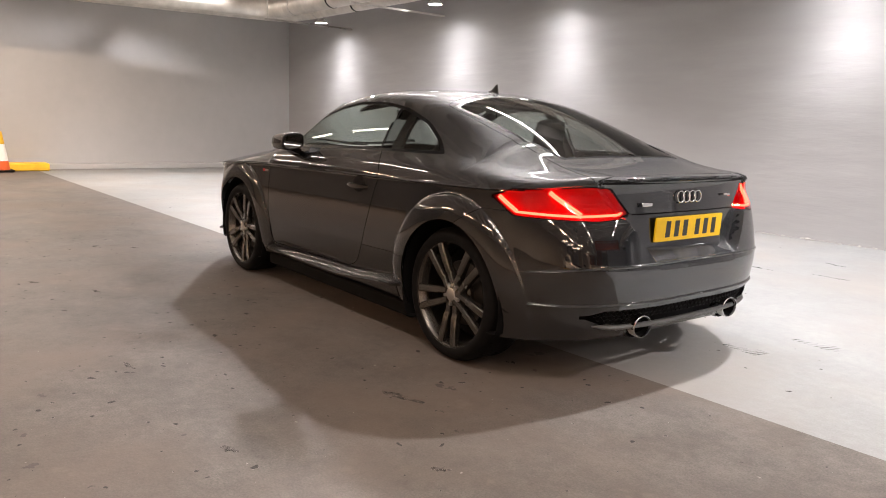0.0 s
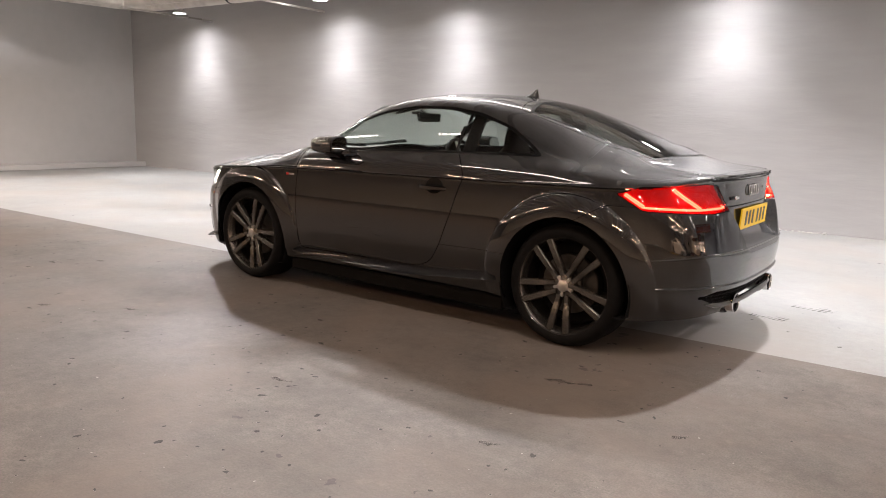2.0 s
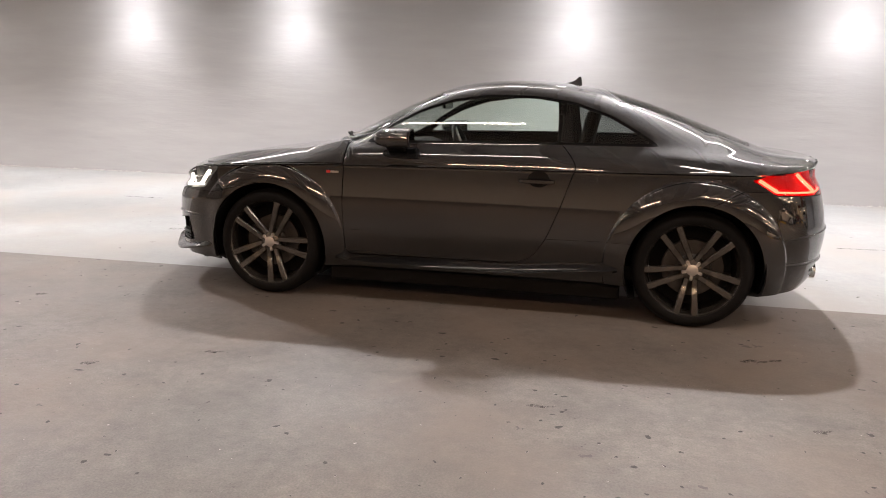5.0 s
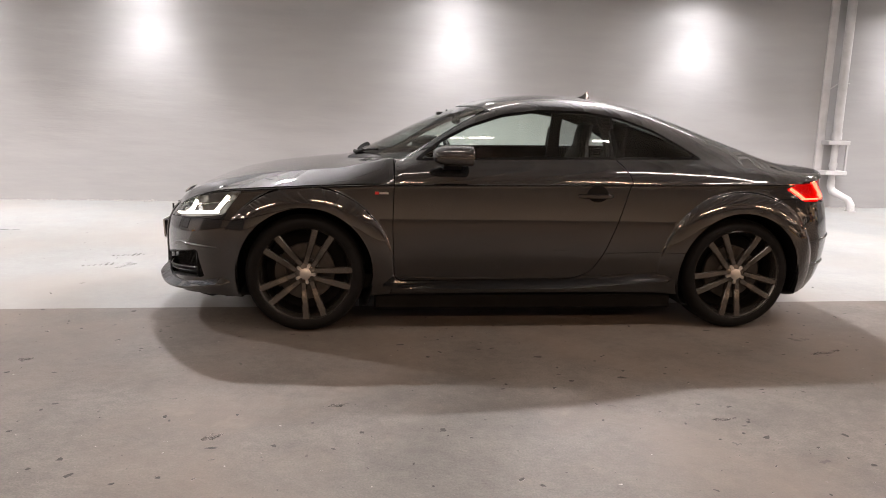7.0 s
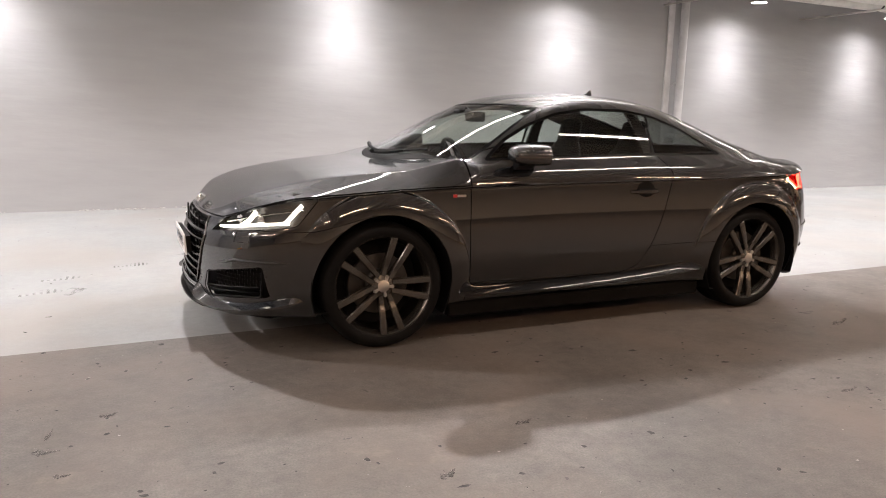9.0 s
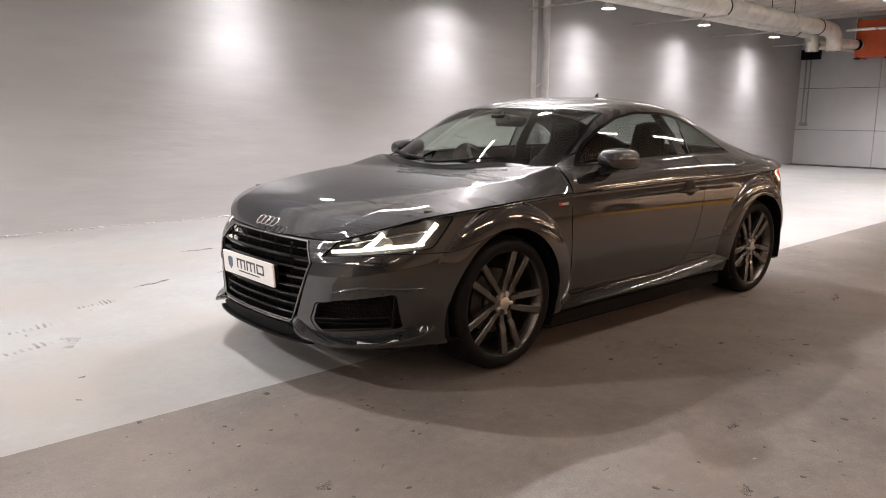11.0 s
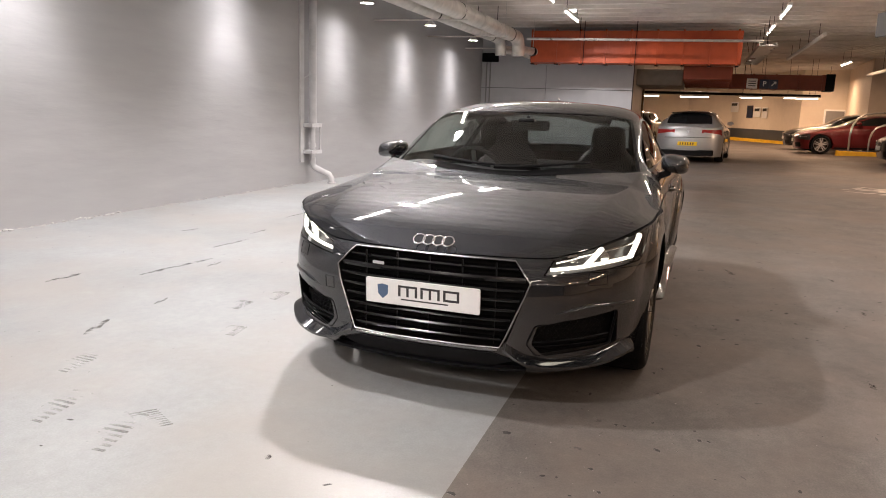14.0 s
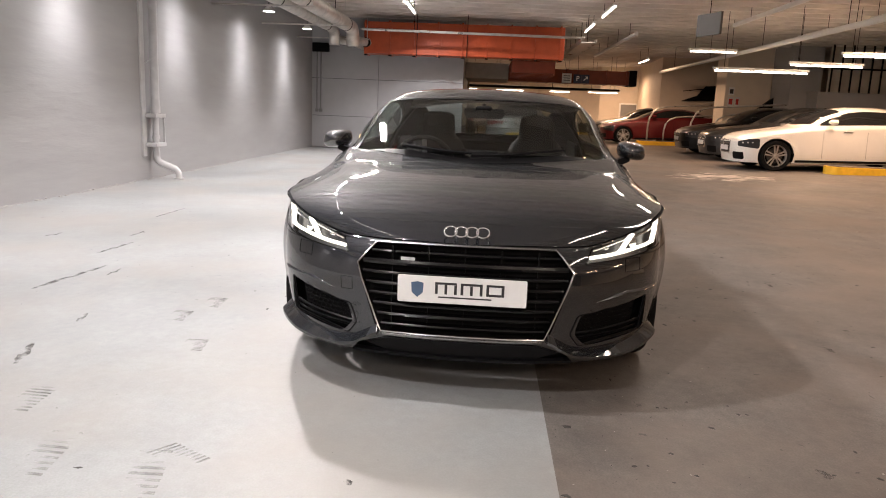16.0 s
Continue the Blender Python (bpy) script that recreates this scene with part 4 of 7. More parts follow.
def build_coupe():
    car = thing("sports_car", "dark grey metallic two-door coupe with lit headlights on gunmetal alloys", "car")
    panels, full, names = build_shell()
    # dark inner skin behind the gaps
    skin = full.copy()
    drop = []
    hide = {"window_trim", "door_glass", "quarter_glass", "screen_trim", "windscreen", "rear_trim", "rear_window", "headlamp", "tail_lamp"}
    for f, g in zip(list(skin.faces), full.faces):
        c = g.calc_center_median()
        nm = names.get(g)
        if nm in hide or (nm is None and (math.hypot(c.x + AXLE, c.z - WHEEL_R) < .374 or math.hypot(c.x - AXLE, c.z - WHEEL_R) < .370 or D_GRILLE(abs(c.y), c.z) < 0 and c.x < -1.8 or D_INTAKE(abs(c.y), c.z) < 0 and c.x < -1.7 or D_DIFF(abs(c.y), c.z) < 0 and c.x > 1.7)):
            drop.append(f)
    bmesh.ops.delete(skin, geom=drop, context="FACES")
    skin.normal_update()
    for v in skin.verts:
        v.co -= v.normal * .009
    full.free()
    part("inner_skin", mirror_join(skin), M_BLACK, car)
    both = {"bonnet": ("bonnet", "smooth dark grey metallic bonnet"), "body_shell": ("body_shell", ""), "front_bumper": ("front_bumper", ""), "rear_bumper": ("rear_bumper", ""), "tailgate": ("tailgate", "dark grey tailgate with small lip spoiler"), "scuttle": ("scuttle_panel", "black scuttle panel below the windscreen")}
    made = {}
    for k, (nm, lab) in both.items():
        if k in panels:
            mat = M_TRIM if k == "scuttle" else M_PAINT
            made[k] = part(nm, solid(mirror_join(panels.pop(k))), mat, car, lab)
    for k in ("windscreen", "rear_window"):
        ease(panels[k], 2, lambda p: (1, p.x, p.x ** 2, p.x ** 3, p.y ** 2, p.y ** 4, p.x * p.y ** 2, p.x ** 2 * p.y ** 2))
    for k, mat, lab in (("windscreen", M_GLASS_SCREEN, "tinted windscreen glass"), ("rear_window", M_GLASS_DARK, "dark tinted rear window"), ("screen_trim", M_GLOSSBLACK, ""), ("rear_trim", M_GLOSSBLACK, "")):
        bm = mirror_join(panels.pop(k))
        if "trim" in k:
            solid(bm)
        ob = part(k, bm, mat, car, lab)
        if "trim" not in k:
            ob.visible_shadow = False
    ease_panes(panels)
    for k in list(panels):
        bm = panels.pop(k)
        mats = {"door_glass": M_GLASS, "quarter_glass": M_GLASS_DARK, "window_trim": M_GLOSSBLACK, "headlamp": M_LENS, "tail_lamp": M_REDLENS}
        labels = {"door": "dark grey metallic door", "door_glass": "tinted door window", "quarter_glass": "dark rear quarter window", "headlamp": "lit headlamp under clear lens", "tail_lamp": "lit red tail lamp"}
        for sgn in (1, -1):
            b = bm.copy()
            if sgn < 0:
                moved(b, Matrix.Diagonal((1, -1, 1, 1)))
            if k not in ("door_glass", "quarter_glass", "headlamp", "tail_lamp"):
                solid(b)
            ob = part(k, b, mats.get(k, M_PAINT), car, labels.get(k, ""))
            made[(k, sgn)] = ob
            if k in ("door_glass", "quarter_glass", "headlamp", "tail_lamp"):
                ob.visible_shadow = False
        bm.free()
    return car, made


COUPE, PANELS = build_coupe()
for ax in (-AXLE, AXLE):
    for side in (-1, 1):
        wheel_thing(COUPE, side, ax)


# ---- the coupe's fittings ----
def skin_at(q, z, inset=0.0):
    """A point on the lower band at arc length q and height z, sunk by inset."""
    s = float(np.interp(q, _Q, _S))
    p, a, b = (Vector(lower(np.array(t), np.array(z))) for t in (s, max(s - .01, 0), min(s + .01, 3)))
    d = (b - a).normalized()
    n = Vector((d.y, -d.x, 0)).normalized()
    if s < 1e-4 or s > 2.9999:
        n = Vector((-1 if s < 1 else 1, 0, 0))
    else:
        if n.dot(Vector((p.x, p.y, 0))) < 0:
            n = -n
    return p - n * inset


def front_at(y, z, out=0.0):
    p = skin_at(q_at_y(abs(y)), z, -out)
    return Vector((p.x, math.copysign(p.y, y) if y else 0.0, z))


def sweep(rows, closed=False, bm=None):
    """A skin over rows of points (each row a closed ring)."""
    one = bmesh.new()
    rings = [[one.verts.new(p) for p in r] for r in rows]
    n = len(rings[0])
    for i in range(len(rings) - (0 if closed else 1)):
        a, b = rings[i], rings[(i + 1) % len(rings)]
        for k in range(n):
            one.faces.new((a[k], a[(k + 1) % n], b[(k + 1) % n], b[k]))
    if not closed:
        one.faces.new(rings[0]), one.faces.new(rings[-1])
    bmesh.ops.recalc_face_normals(one, faces=one.faces[:])
    return join(bm, one)


def flip_y(bm):
    return moved(bm, Matrix.Diagonal((1, -1, 1, 1)))


def lamp_patch(outline, inset, margin=.0):
    """A sheet that follows the band behind a lamp's lens."""
    bm = bmesh.new()
    qs, zs = [p[0] for p in outline], [p[1] for p in outline]
    q0, q1, z0, z1 = min(qs) - margin, max(qs) + margin, min(zs) - margin, max(zs) + margin
    dist = outline_distance(outline)
    nq, nz = 44, 14
    grid = [[(q0 + (q1 - q0) * i / nq, z0 + (z1 - z0) * j / nz) for j in range(nz + 1)] for i in range(nq + 1)]
    verts = [[bm.verts.new(skin_at(*p, inset)) for p in col] for col in grid]
    for i in range(nq):
        for j in range(nz):
            c = (q0 + (q1 - q0) * (i + .5) / nq, z0 + (z1 - z0) * (j + .5) / nz)
            if float(dist(np.array(c[0]), np.array(c[1]))) < margin + .004:
                bm.faces.new((verts[i][j], verts[i + 1][j], verts[i + 1][j + 1], verts[i][j + 1]))
    bmesh.ops.delete(bm, geom=[v for v in bm.verts if not v.link_faces], context="VERTS")
    bmesh.ops.recalc_face_normals(bm, faces=bm.faces[:])
    return bm


def lamp_guide(points, inset, r):
    path = []
    for (qa, za), (qb, zb) in zip(points, points[1:]):
        for k in range(8):
            path.append(skin_at(qa + (qb - qa) * k / 8, za + (zb - za) * k / 8, inset))
    path.append(skin_at(*points[-1], inset))
    return tube(path, r, 8)


def rings_badge(parent, m, ring_r=.0265, gap=.0445, wire=.0036):
    for k in range(4):
        c = (k - 1.5) * gap
        bm = tube([(c + ring_r * math.cos(a), ring_r * math.sin(a), 0) for a in [2 * math.pi * i / 28 for i in range(28)]], wire, 8, closed=True)
        part("badge_ring", moved(bm, m), M_CHROME, parent, "chrome badge ring")


def fit_out(car, panels):
    front, rear, gate = (panels[k] for k in ("front_bumper", "rear_bumper", "tailgate"))
    # wheel arch liners and underbody
    for ax in (-AXLE, AXLE):
        for sg in (-1, 1):
            bm = bmesh.new()
            rows = []
            for k in range(25):
                a = radians(-38 + 256 * k / 24)
                rows.append([bm.verts.new((ax + .376 * math.cos(a), sg * y, max(WHEEL_R + .376 * math.sin(a), .15 if (math.cos(a) < 0) == (ax > 0) else .215))) for y in (.58, .880 if ax < 0 else .888)])
            for a, b in zip(rows, rows[1:]):
                bm.faces.new((a[0], a[1], b[1], b[0]))
            bm.faces.new([r[0] for r in rows])
            part("arch_liner", solid(bm, .003), M_BLACK, car)
    tray = box(-1.75, -.55, .15, 1.5, .55, .175)
    box(1.5, -.5, .235, 1.84, .5, .245, bm=tray)
    for x0, x1, w in ((-.87, .87, .835), (-1.75, -1.63, .55)):
        box(x0, -w, .118, x1, w, .20, .01, bm=tray)
    part("underbody", tray, M_BLACK, car)
    part("engine_bulkhead", box(-1.95, -.55, .18, -1.2, .55, .60), M_BLACK, car)

    # grille
    half = lambda z: float(np.interp(z, [.283, .562, .648], [.355, .452, .375]))
    pts = [front_at(y, z, .004) for y, z in [(-.372, .647), (-.19, .648), (0, .648), (.19, .648), (.372, .647), (.40, .62), (.449, .562), (.43, .50), (.40, .42), (.37, .33), (.352, .284), (.2, .283), (0, .283), (-.2, .283), (-.352, .284), (-.37, .33), (-.40, .42), (-.43, .50), (-.449, .562), (-.40, .62)]]
    grille = part("grille", tube(pts, .0052, 8, closed=True), M_GRILLEFRAME, car, "single-frame grille with silver surround and black slats")
    back = bmesh.new()
    cols = [[back.verts.new(front_at(-.52 + 1.04 * i / 24, .25 + .43 * j / 6, -.065)) for j in range(7)] for i in range(25)]
    for a, b in zip(cols, cols[1:]):
        for j in range(6):
            back.faces.new((a[j], b[j], b[j + 1], a[j + 1]))
    part("mesh_backing", back, M_BLACK, grille)
    for i, z in enumerate((.314, .357, .400, .443, .486, .529, .572, .612)):
        h = half(z) - .012
        rows = []
        for k in range(19):
            y = -h + 2 * h * k / 18
            f, b = front_at(y, z, -.006), front_at(y, z, -.05)
            t = .0065 if i != 6 else .011
            rows.append([f + Vector((0, 0, -t)), f + Vector((-.004, 0, 0)), f + Vector((0, 0, t)), b + Vector((0, 0, t)), b + Vector((0, 0, -t))])
        part("grille_slat", sweep(rows), M_SLAT, grille)
    for y in (-.30, -.15, 0, .15, .30):
        part("grille_rib", box(-2.085, y - .003, .29, -2.075, y + .003, .64), M_BLACK, grille)
    badge = prism(rounded([(-.03, -.007), (.03, -.007), (.03, .007), (-.03, .007)], .004), 0, .003, "x")
    part("grille_badge", moved(badge, Matrix.Translation(front_at(.235, .592, .006)) @ Matrix.Rotation(radians(-9), 4, "Z")), M_CHROME, grille, "small chrome badge with plain bar")

    # front plate with printed bars
    plate = part("front_plate", prism(rounded([(-.26, -.0555), (.26, -.0555), (.26, .0555), (-.26, .0555)], .008, 3), -.004, .004, "x", bm=None), M_PLATEW, car, "white front plate with dark printed bars")
    m_plate = pose(-2.151, .004, .481, 0, 0, 0) @ Matrix.Rotation(radians(-4), 4, "Y")
    plate.matrix_basis = m_plate
    part("plate_holder", moved(box(-.03, -.25, -.045, -.004, .25, .045), Matrix.Diagonal((-1, 1, 1, 1))), M_TRIM, plate)
    # printed shapes lie on the face towards the front
    def bar(y0, z0, y1, z1, mat, name="printed_bar"):
        part(name, box(-.0052, y0, z0, -.0041, y1, z1), mat, plate)
    part("printed_shield", prism([(.205, .028), (.18, .033), (.155, .028), (.157, -.012), (.18, -.034), (.203, -.012)], -.0052, -.0041, "x"), M_SHIELD, plate)
    for y0, y1, mid in ((.108, .020, True), (.005, -.083, True), (-.098, -.170, False)):
        bar(y1, .024, y0, .0335, M_INK)
        for y in (y0 - .011, y1) + (((y0 + y1) / 2 - .005,) if mid else ()):
            bar(y, -.016, y + .011, .0235, M_INK)
        if not mid:
            bar(y1 + .0115, -.016, y0 - .0115, -.006, M_INK)
    bar(-.12, -.032, .095, -.026, M_INK)

    # side intakes
    for sg in (1, -1):
        bm = bmesh.new()
        cols = [[bm.verts.new(front_at(.44 + .37 * i / 14, .24 + .24 * j / 6, -.06)) for j in range(7)] for i in range(15)]
        for a, b in zip(cols, cols[1:]):
            for j in range(6):
                bm.faces.new((a[j], b[j], b[j + 1], a[j + 1]))
        if sg < 0:
            flip_y(bm)
        intake = part("side_intake", bm, M_BLACK, car, "black lower air intake with fins")
        edge = [front_at(y, z, -.004) for y, z in INTAKE]
        lip = tube(edge, .006, 6, closed=True)
        part("intake_rim", lip if sg > 0 else flip_y(lip), M_GLOSSBLACK, intake)
        for y0, z0, y1, z1, r in ((.475, .300, .775, .330, .007), (.475, .285, .775, .306, .005)):
            fin = tube([front_at(y0 + (y1 - y0) * k / 8, z0 + (z1 - z0) * k / 8, -.014) for k in range(9)], r, 6, flat=2.2)
            part("intake_fin", fin if sg > 0 else flip_y(fin), M_GLOSSBLACK, intake)
        mesh = bmesh.new()
        for r in range(8):
            for c in range(11):
                y, z = .485 + c * .028 + (r % 2) * .014, .270 + r * .020
                if float(D_INTAKE(np.array(y), np.array(z))) < -.012:
                    p = front_at(y, z, -.05)
                    hexa = tube([p + Vector((0, .0125 * math.cos(a), .0115 * math.sin(a))) for a in [math.pi / 3 * k for k in range(6)]], .0022, 4, closed=True)
                    join(mesh, hexa)
        tagged(part("honeycomb", mesh if sg > 0 else flip_y(mesh), M_TRIM, intake), kind="stuff")

    # splitter blade
    lip_z = curve([(0, .196), (.18, .198), (.21, .284), (.25, .262), (.30, .236), (.40, .222), (.55, .228), (.75, .262), (.92, .292), (1.0, .305)])
    for sg in (1, -1):
        rows = []
        for s in np.linspace(.212, .86, 46):
            q, z = float(q_of(s)), float(lip_z(s))
            k = (1 - smooth01((s - .76) / .10)) * smooth01((s - .18) / .09)
            a, b = skin_at(q, z, .004), skin_at(q, z - .006, -.050 * k - .002)
            f = lambda p, dz: Vector((p.x, sg * p.y, p.z + dz))
            rows.append([f(a, -.014), f(b, -.010), f(b, .001), f(a, .026)])
        part("splitter", sweep(rows), M_PAINT, front, "grey front splitter blade")
    rows = []
    for s in np.linspace(-.30, .30, 31):
        q, sg = float(q_of(abs(s))), -1 if s < 0 else 1
        a, b = skin_at(q, .20, .01), skin_at(q, .20, -.034)
        f = lambda p, z: Vector((p.x, sg * p.y, z))
        rows.append([f(a, .182), f(b, .190), f(b, .200), f(a, .206)])
    part("centre_lip", sweep(rows), M_GLOSSBLACK, front, "black lower lip")
    strip = []
    for k in range(25):
        y = -.345 + .69 * k / 24
        p, q = front_at(y, .264, .003), front_at(y, .280, .006)
        strip.append([p, Vector((p.x - .004, p.y, .268)), Vector((q.x - .004, q.y, .277)), q, Vector((q.x + .02, q.y, .280)), Vector((p.x + .02, p.y, .264))])
    part("grille_strip", sweep(strip), M_GRILLEFRAME, front, "satin strip under the grille")
    low = []
    for s in np.linspace(-.66, .66, 61):
        q = float(q_of(abs(s)))
        sg = -1 if s < 0 else 1
        a, b = skin_at(q, .195 if abs(s) < .3 else .185, .016), skin_at(q, .15, .035)
        low.append([Vector((a.x, sg * a.y, min(float(lip_z(abs(s))), .24) - .014)), Vector((b.x, sg * b.y, .16)), Vector((b.x + .03, sg * max(b.y - .03, 0), .16)), Vector((a.x + .04, sg * max(a.y - .03, 0), min(float(lip_z(abs(s))), .24) - .014))])
    part("lower_skirt", sweep(low), M_TRIM, front)

    # ridge over the side intakes
    for sg in (1, -1):
        path = [skin_at(float(q_of(.36 + .44 * k / 24)), .436 + .036 * min(k / 8, 1) - .004 * k / 24, .002) for k in range(25)]
        taper = [.011 * min(1, k / 5 + .1, (24 - k) / 5 + .1) for k in range(25)]
        ridge = tube(path, taper, 8, flat=.8)
        part("bumper_ridge", ridge if sg > 0 else flip_y(ridge), M_PAINT, front)

    # black slot between grille and splitter
    slot = bmesh.new()
    cols = []
    for k in range(33):
        y = -.42 + .84 * k / 32
        h = 1 - max(abs(y) - .33, 0) / .09
        cols.append([slot.verts.new(front_at(y, z, .004)) for z in (.232 - .026 * h, .232 + .029 * h)])
    for a, b in zip(cols, cols[1:]):
        slot.faces.new((a[0], b[0], b[1], a[1]))
    part("lower_slot", solid(slot, .006), M_BLACK, front)

    # washer and towing-eye covers: fine seams in the bumper
    for y, z, w, h in ((.70, .585, .034, .026), (-.70, .585, .034, .026), (.50, .470, .026, .026)):
        qa, qb = sorted((q_at_y(abs(y) - w), q_at_y(abs(y) + w)))
        loop = [skin_at(qa + (qb - qa) * u, z + h * v, -.0006) for u, v in ((0, -1), (.5, -1), (1, -1), (1, 0), (1, 1), (.5, 1), (0, 1), (0, 0))]
        seam = tube(loop, .0014, 5, closed=True)
        part("cover_seam", seam if y * loop[0].y > 0 else flip_y(seam), M_BLACK, front)

    # rings on nose and tail
    rings_badge(car, Matrix.Translation((-2.038, 0, .703)) @ Matrix.Rotation(radians(-90), 4, "Z") @ Matrix.Rotation(radians(42), 4, "X"))
    rings_badge(car, Matrix.Translation((1.945, 0, .842)) @ Matrix.Rotation(radians(90), 4, "Z") @ Matrix.Rotation(radians(86), 4, "X"))
    part("tail_badge", box(1.940, -.345, .805, 1.9455, -.275, .822, .002), M_CHROME, gate, "chrome model badge as plain bar")
    part("tail_badge", box(1.940, .29, .835, 1.9455, .345, .846, .002), M_CHROME, gate, "chrome badge as plain bar")

    # head lamps
    for sg in (1, -1):
        lens = panels[("headlamp", sg)]
        fl = (lambda b: b) if sg > 0 else flip_y
        part("lamp_housing", fl(lamp_patch(HEADLAMP, .05, .02)), M_LAMPBOX, lens)
        part("lamp_bezel", fl(lamp_guide([(q_at_y(.54), .640), (q_at_y(.68), .680), (q_at_x(-1.76), .708), (q_at_x(-1.66), .722)], .03, .006)), M_REFLECTOR, lens)
        g = [lamp_guide([(q_at_y(.525), .616), (q_at_y(.62), .627), (q_at_x(-1.85), .645), (q_at_x(-1.725), .660)], .018, .0075),
             lamp_guide([(q_at_y(.655), .634), (q_at_y(.715), .705)], .018, .0110),
             lamp_guide([(q_at_x(-1.745), .658), (q_at_x(-1.665), .748)], .018, .0110)]
        for bm in g:
            part("light_guide", fl(bm), M_DRL, lens, "glowing white daytime light")
        for q in (q_at_y(.60), q_at_y(.73)):
            p, n = skin_at(q, .662, .042), skin_at(q, .662, .03)
            cup = tube([p, n], .022, 16)
            part("projector", fl(cup), M_REFLECTOR, lens)
        part("washer_cover", fl(sweep([[skin_at(q_at_y(.70) + dq, z, -.0008) for z in (.545, .585)] + [skin_at(q_at_y(.70) + dq, z, .004) for z in (.585, .545)] for dq in (0, .025, .05, .075)])), M_PAINT, front)

    # tail lamps
    for sg in (1, -1):
        lens = panels[("tail_lamp", sg)]
        fl = (lambda b: b) if sg > 0 else flip_y
        part("red_body", fl(lamp_patch(TAILLAMP, .03, .006)), M_TAILRED, lens)
        part("lamp_housing", fl(lamp_patch(TAILLAMP, .045, .02)), M_BLACK, lens)
        q0, q1 = q_at_x(1.535), q_tail_y(.405)
        f = lambda t: q0 + (q1 - q0) * t
        for pts, r in (([(f(.19), .774), (f(.60), .768), (f(.94), .778)], .0055), ([(f(.19), .777), (f(.06), .834)], .0095), ([(f(.61), .774), (f(.42), .866)], .0095)):
            part("light_guide", fl(lamp_guide(pts, .014, r)), M_TAILGLOW, lens, "glowing red light guide")

    # rear plate, spoiler lip, diffuser and exhausts
    rp = part("rear_plate", prism(rounded([(-.26, -.0555), (.26, -.0555), (.26, .0555), (-.26, .0555)], .008, 3), -.004, .004, "x"), M_PLATEY, car, "yellow rear plate with black printed bars")
    rp.matrix_basis = pose(1.958, 0, .698) @ Matrix.Rotation(radians(3), 4, "Y")
    for i in range(6):
        y = -.185 + i * .066 + (.03 if i > 2 else 0)
        part("printed_bar", box(.0041, y, -.038, .0052, y + .034, .038), M_INK, rp)
    part("spoiler_gap", sweep([[Vector((x + .001, y, z)) for x, z in ((xx - .01, .916), (xx + .001, .914), (xx + .001, .904), (xx - .01, .902))] for y, xx in [(-.55 + 1.1 * k / 20, float(lower(np.array(min(3 - 2 / math.pi * math.asin(min((abs(-.55 + 1.1 * k / 20) / .885) ** (1 / POW_R), 1)), 3)), np.array(.90))[0])) for k in range(21)]]), M_BLACK, gate)
    dback = bmesh.new()
    cols = []
    for i in range(25):
        y = -.72 + 1.44 * i / 24
        p = [skin_at(q_tail_y(abs(y)), .27 + .12 * j / 4, .05) for j in range(5)]
        cols.append([dback.verts.new((v.x, math.copysign(v.y, y), v.z)) for v in p])
    for a, b in zip(cols, cols[1:]):
        for j in range(4):
            dback.faces.new((a[j], a[j + 1], b[j + 1], b[j]))
    diff = part("diffuser", dback, M_BLACK, car, "black honeycomb rear diffuser")
    mesh = bmesh.new()
    for r in range(4):
        for c in range(38):
            y, z = -.60 + c * .032 + (r % 2) * .016, .300 + r * .018
            if float(D_DIFF(np.array(abs(y)), np.array(z))) < -.008:
                p = skin_at(q_tail_y(abs(y)), z, .028)
                p = Vector((p.x, math.copysign(p.y, y), z))
                join(mesh, tube([p + Vector((0, .0155 * math.cos(a), .0115 * math.sin(a))) for a in [math.pi / 3 * k for k in range(6)]], .0026, 4, closed=True))
    tagged(part("honeycomb", mesh, M_TRIM, diff), kind="stuff")
    for sg in (1, -1):
        m = Matrix.Translation((.018, sg * .350, .272)) @ Matrix.Rotation(radians(90), 4, "Z") @ Matrix.Diagonal((1.30, 1, 1.02, 1))
        pipe = lathe([(.047, -1.75), (.049, -1.972), (.050, -1.98), (.0455, -1.983), (.044, -1.974), (.043, -1.77)], 36)
        ex = part("exhaust", moved(pipe, m), M_CHROME, car, "round chrome exhaust tailpipe")
        part("tailpipe_inside", moved(lathe([(0, -1.88), (.0425, -1.88), (.0432, -1.972)], 24), m), M_BLACK, ex)
        part("tailpipe_collar", moved(lathe([(.052, -1.80), (.062, -1.92), (.058, -1.935), (.050, -1.92)], 28), m), M_PAINT, ex)
    # creases on the rear bumper, each a shallow rail in body colour
    for z, drop, r in ((.562, .045, .009), (.388, .012, .012)):
        path = []
        for y in np.linspace(-1, 1, 61):
            sr = 3 - abs(y) * (.80 if z < .5 else .76)
            p = lower(np.array(sr), np.array(z - drop * y * y))
            path.append((float(p[0]) - .002, float(math.copysign(p[1], y)), float(p[2])))
        taper = [r * min(1, (1 - abs(-1 + 2 * k / 60)) * 6 + .15) for k in range(61)]
        part("bumper_crease", tube(path, taper, 8, flat=.7), M_PAINT, rear)
    path = []
    for y in np.linspace(-.62, .62, 41):
        p = skin_at(q_tail_y(abs(y)), .278 + .012 * max(abs(y) - .5, 0) / .12, -.004)
        path.append((p.x, math.copysign(p.y, y), p.z))
    part("diffuser_blade", tube(path, [.013 * min(1, (1 - abs(-1 + k / 20)) * 8 + .2) for k in range(41)], 8), M_BLADE, rear, "satin grey lower blade")

    # sills
    top = curve([(-.82, .258), (-.7, .268), (.2, .284), (.36, .293), (.78, .323), (.86, .297)])
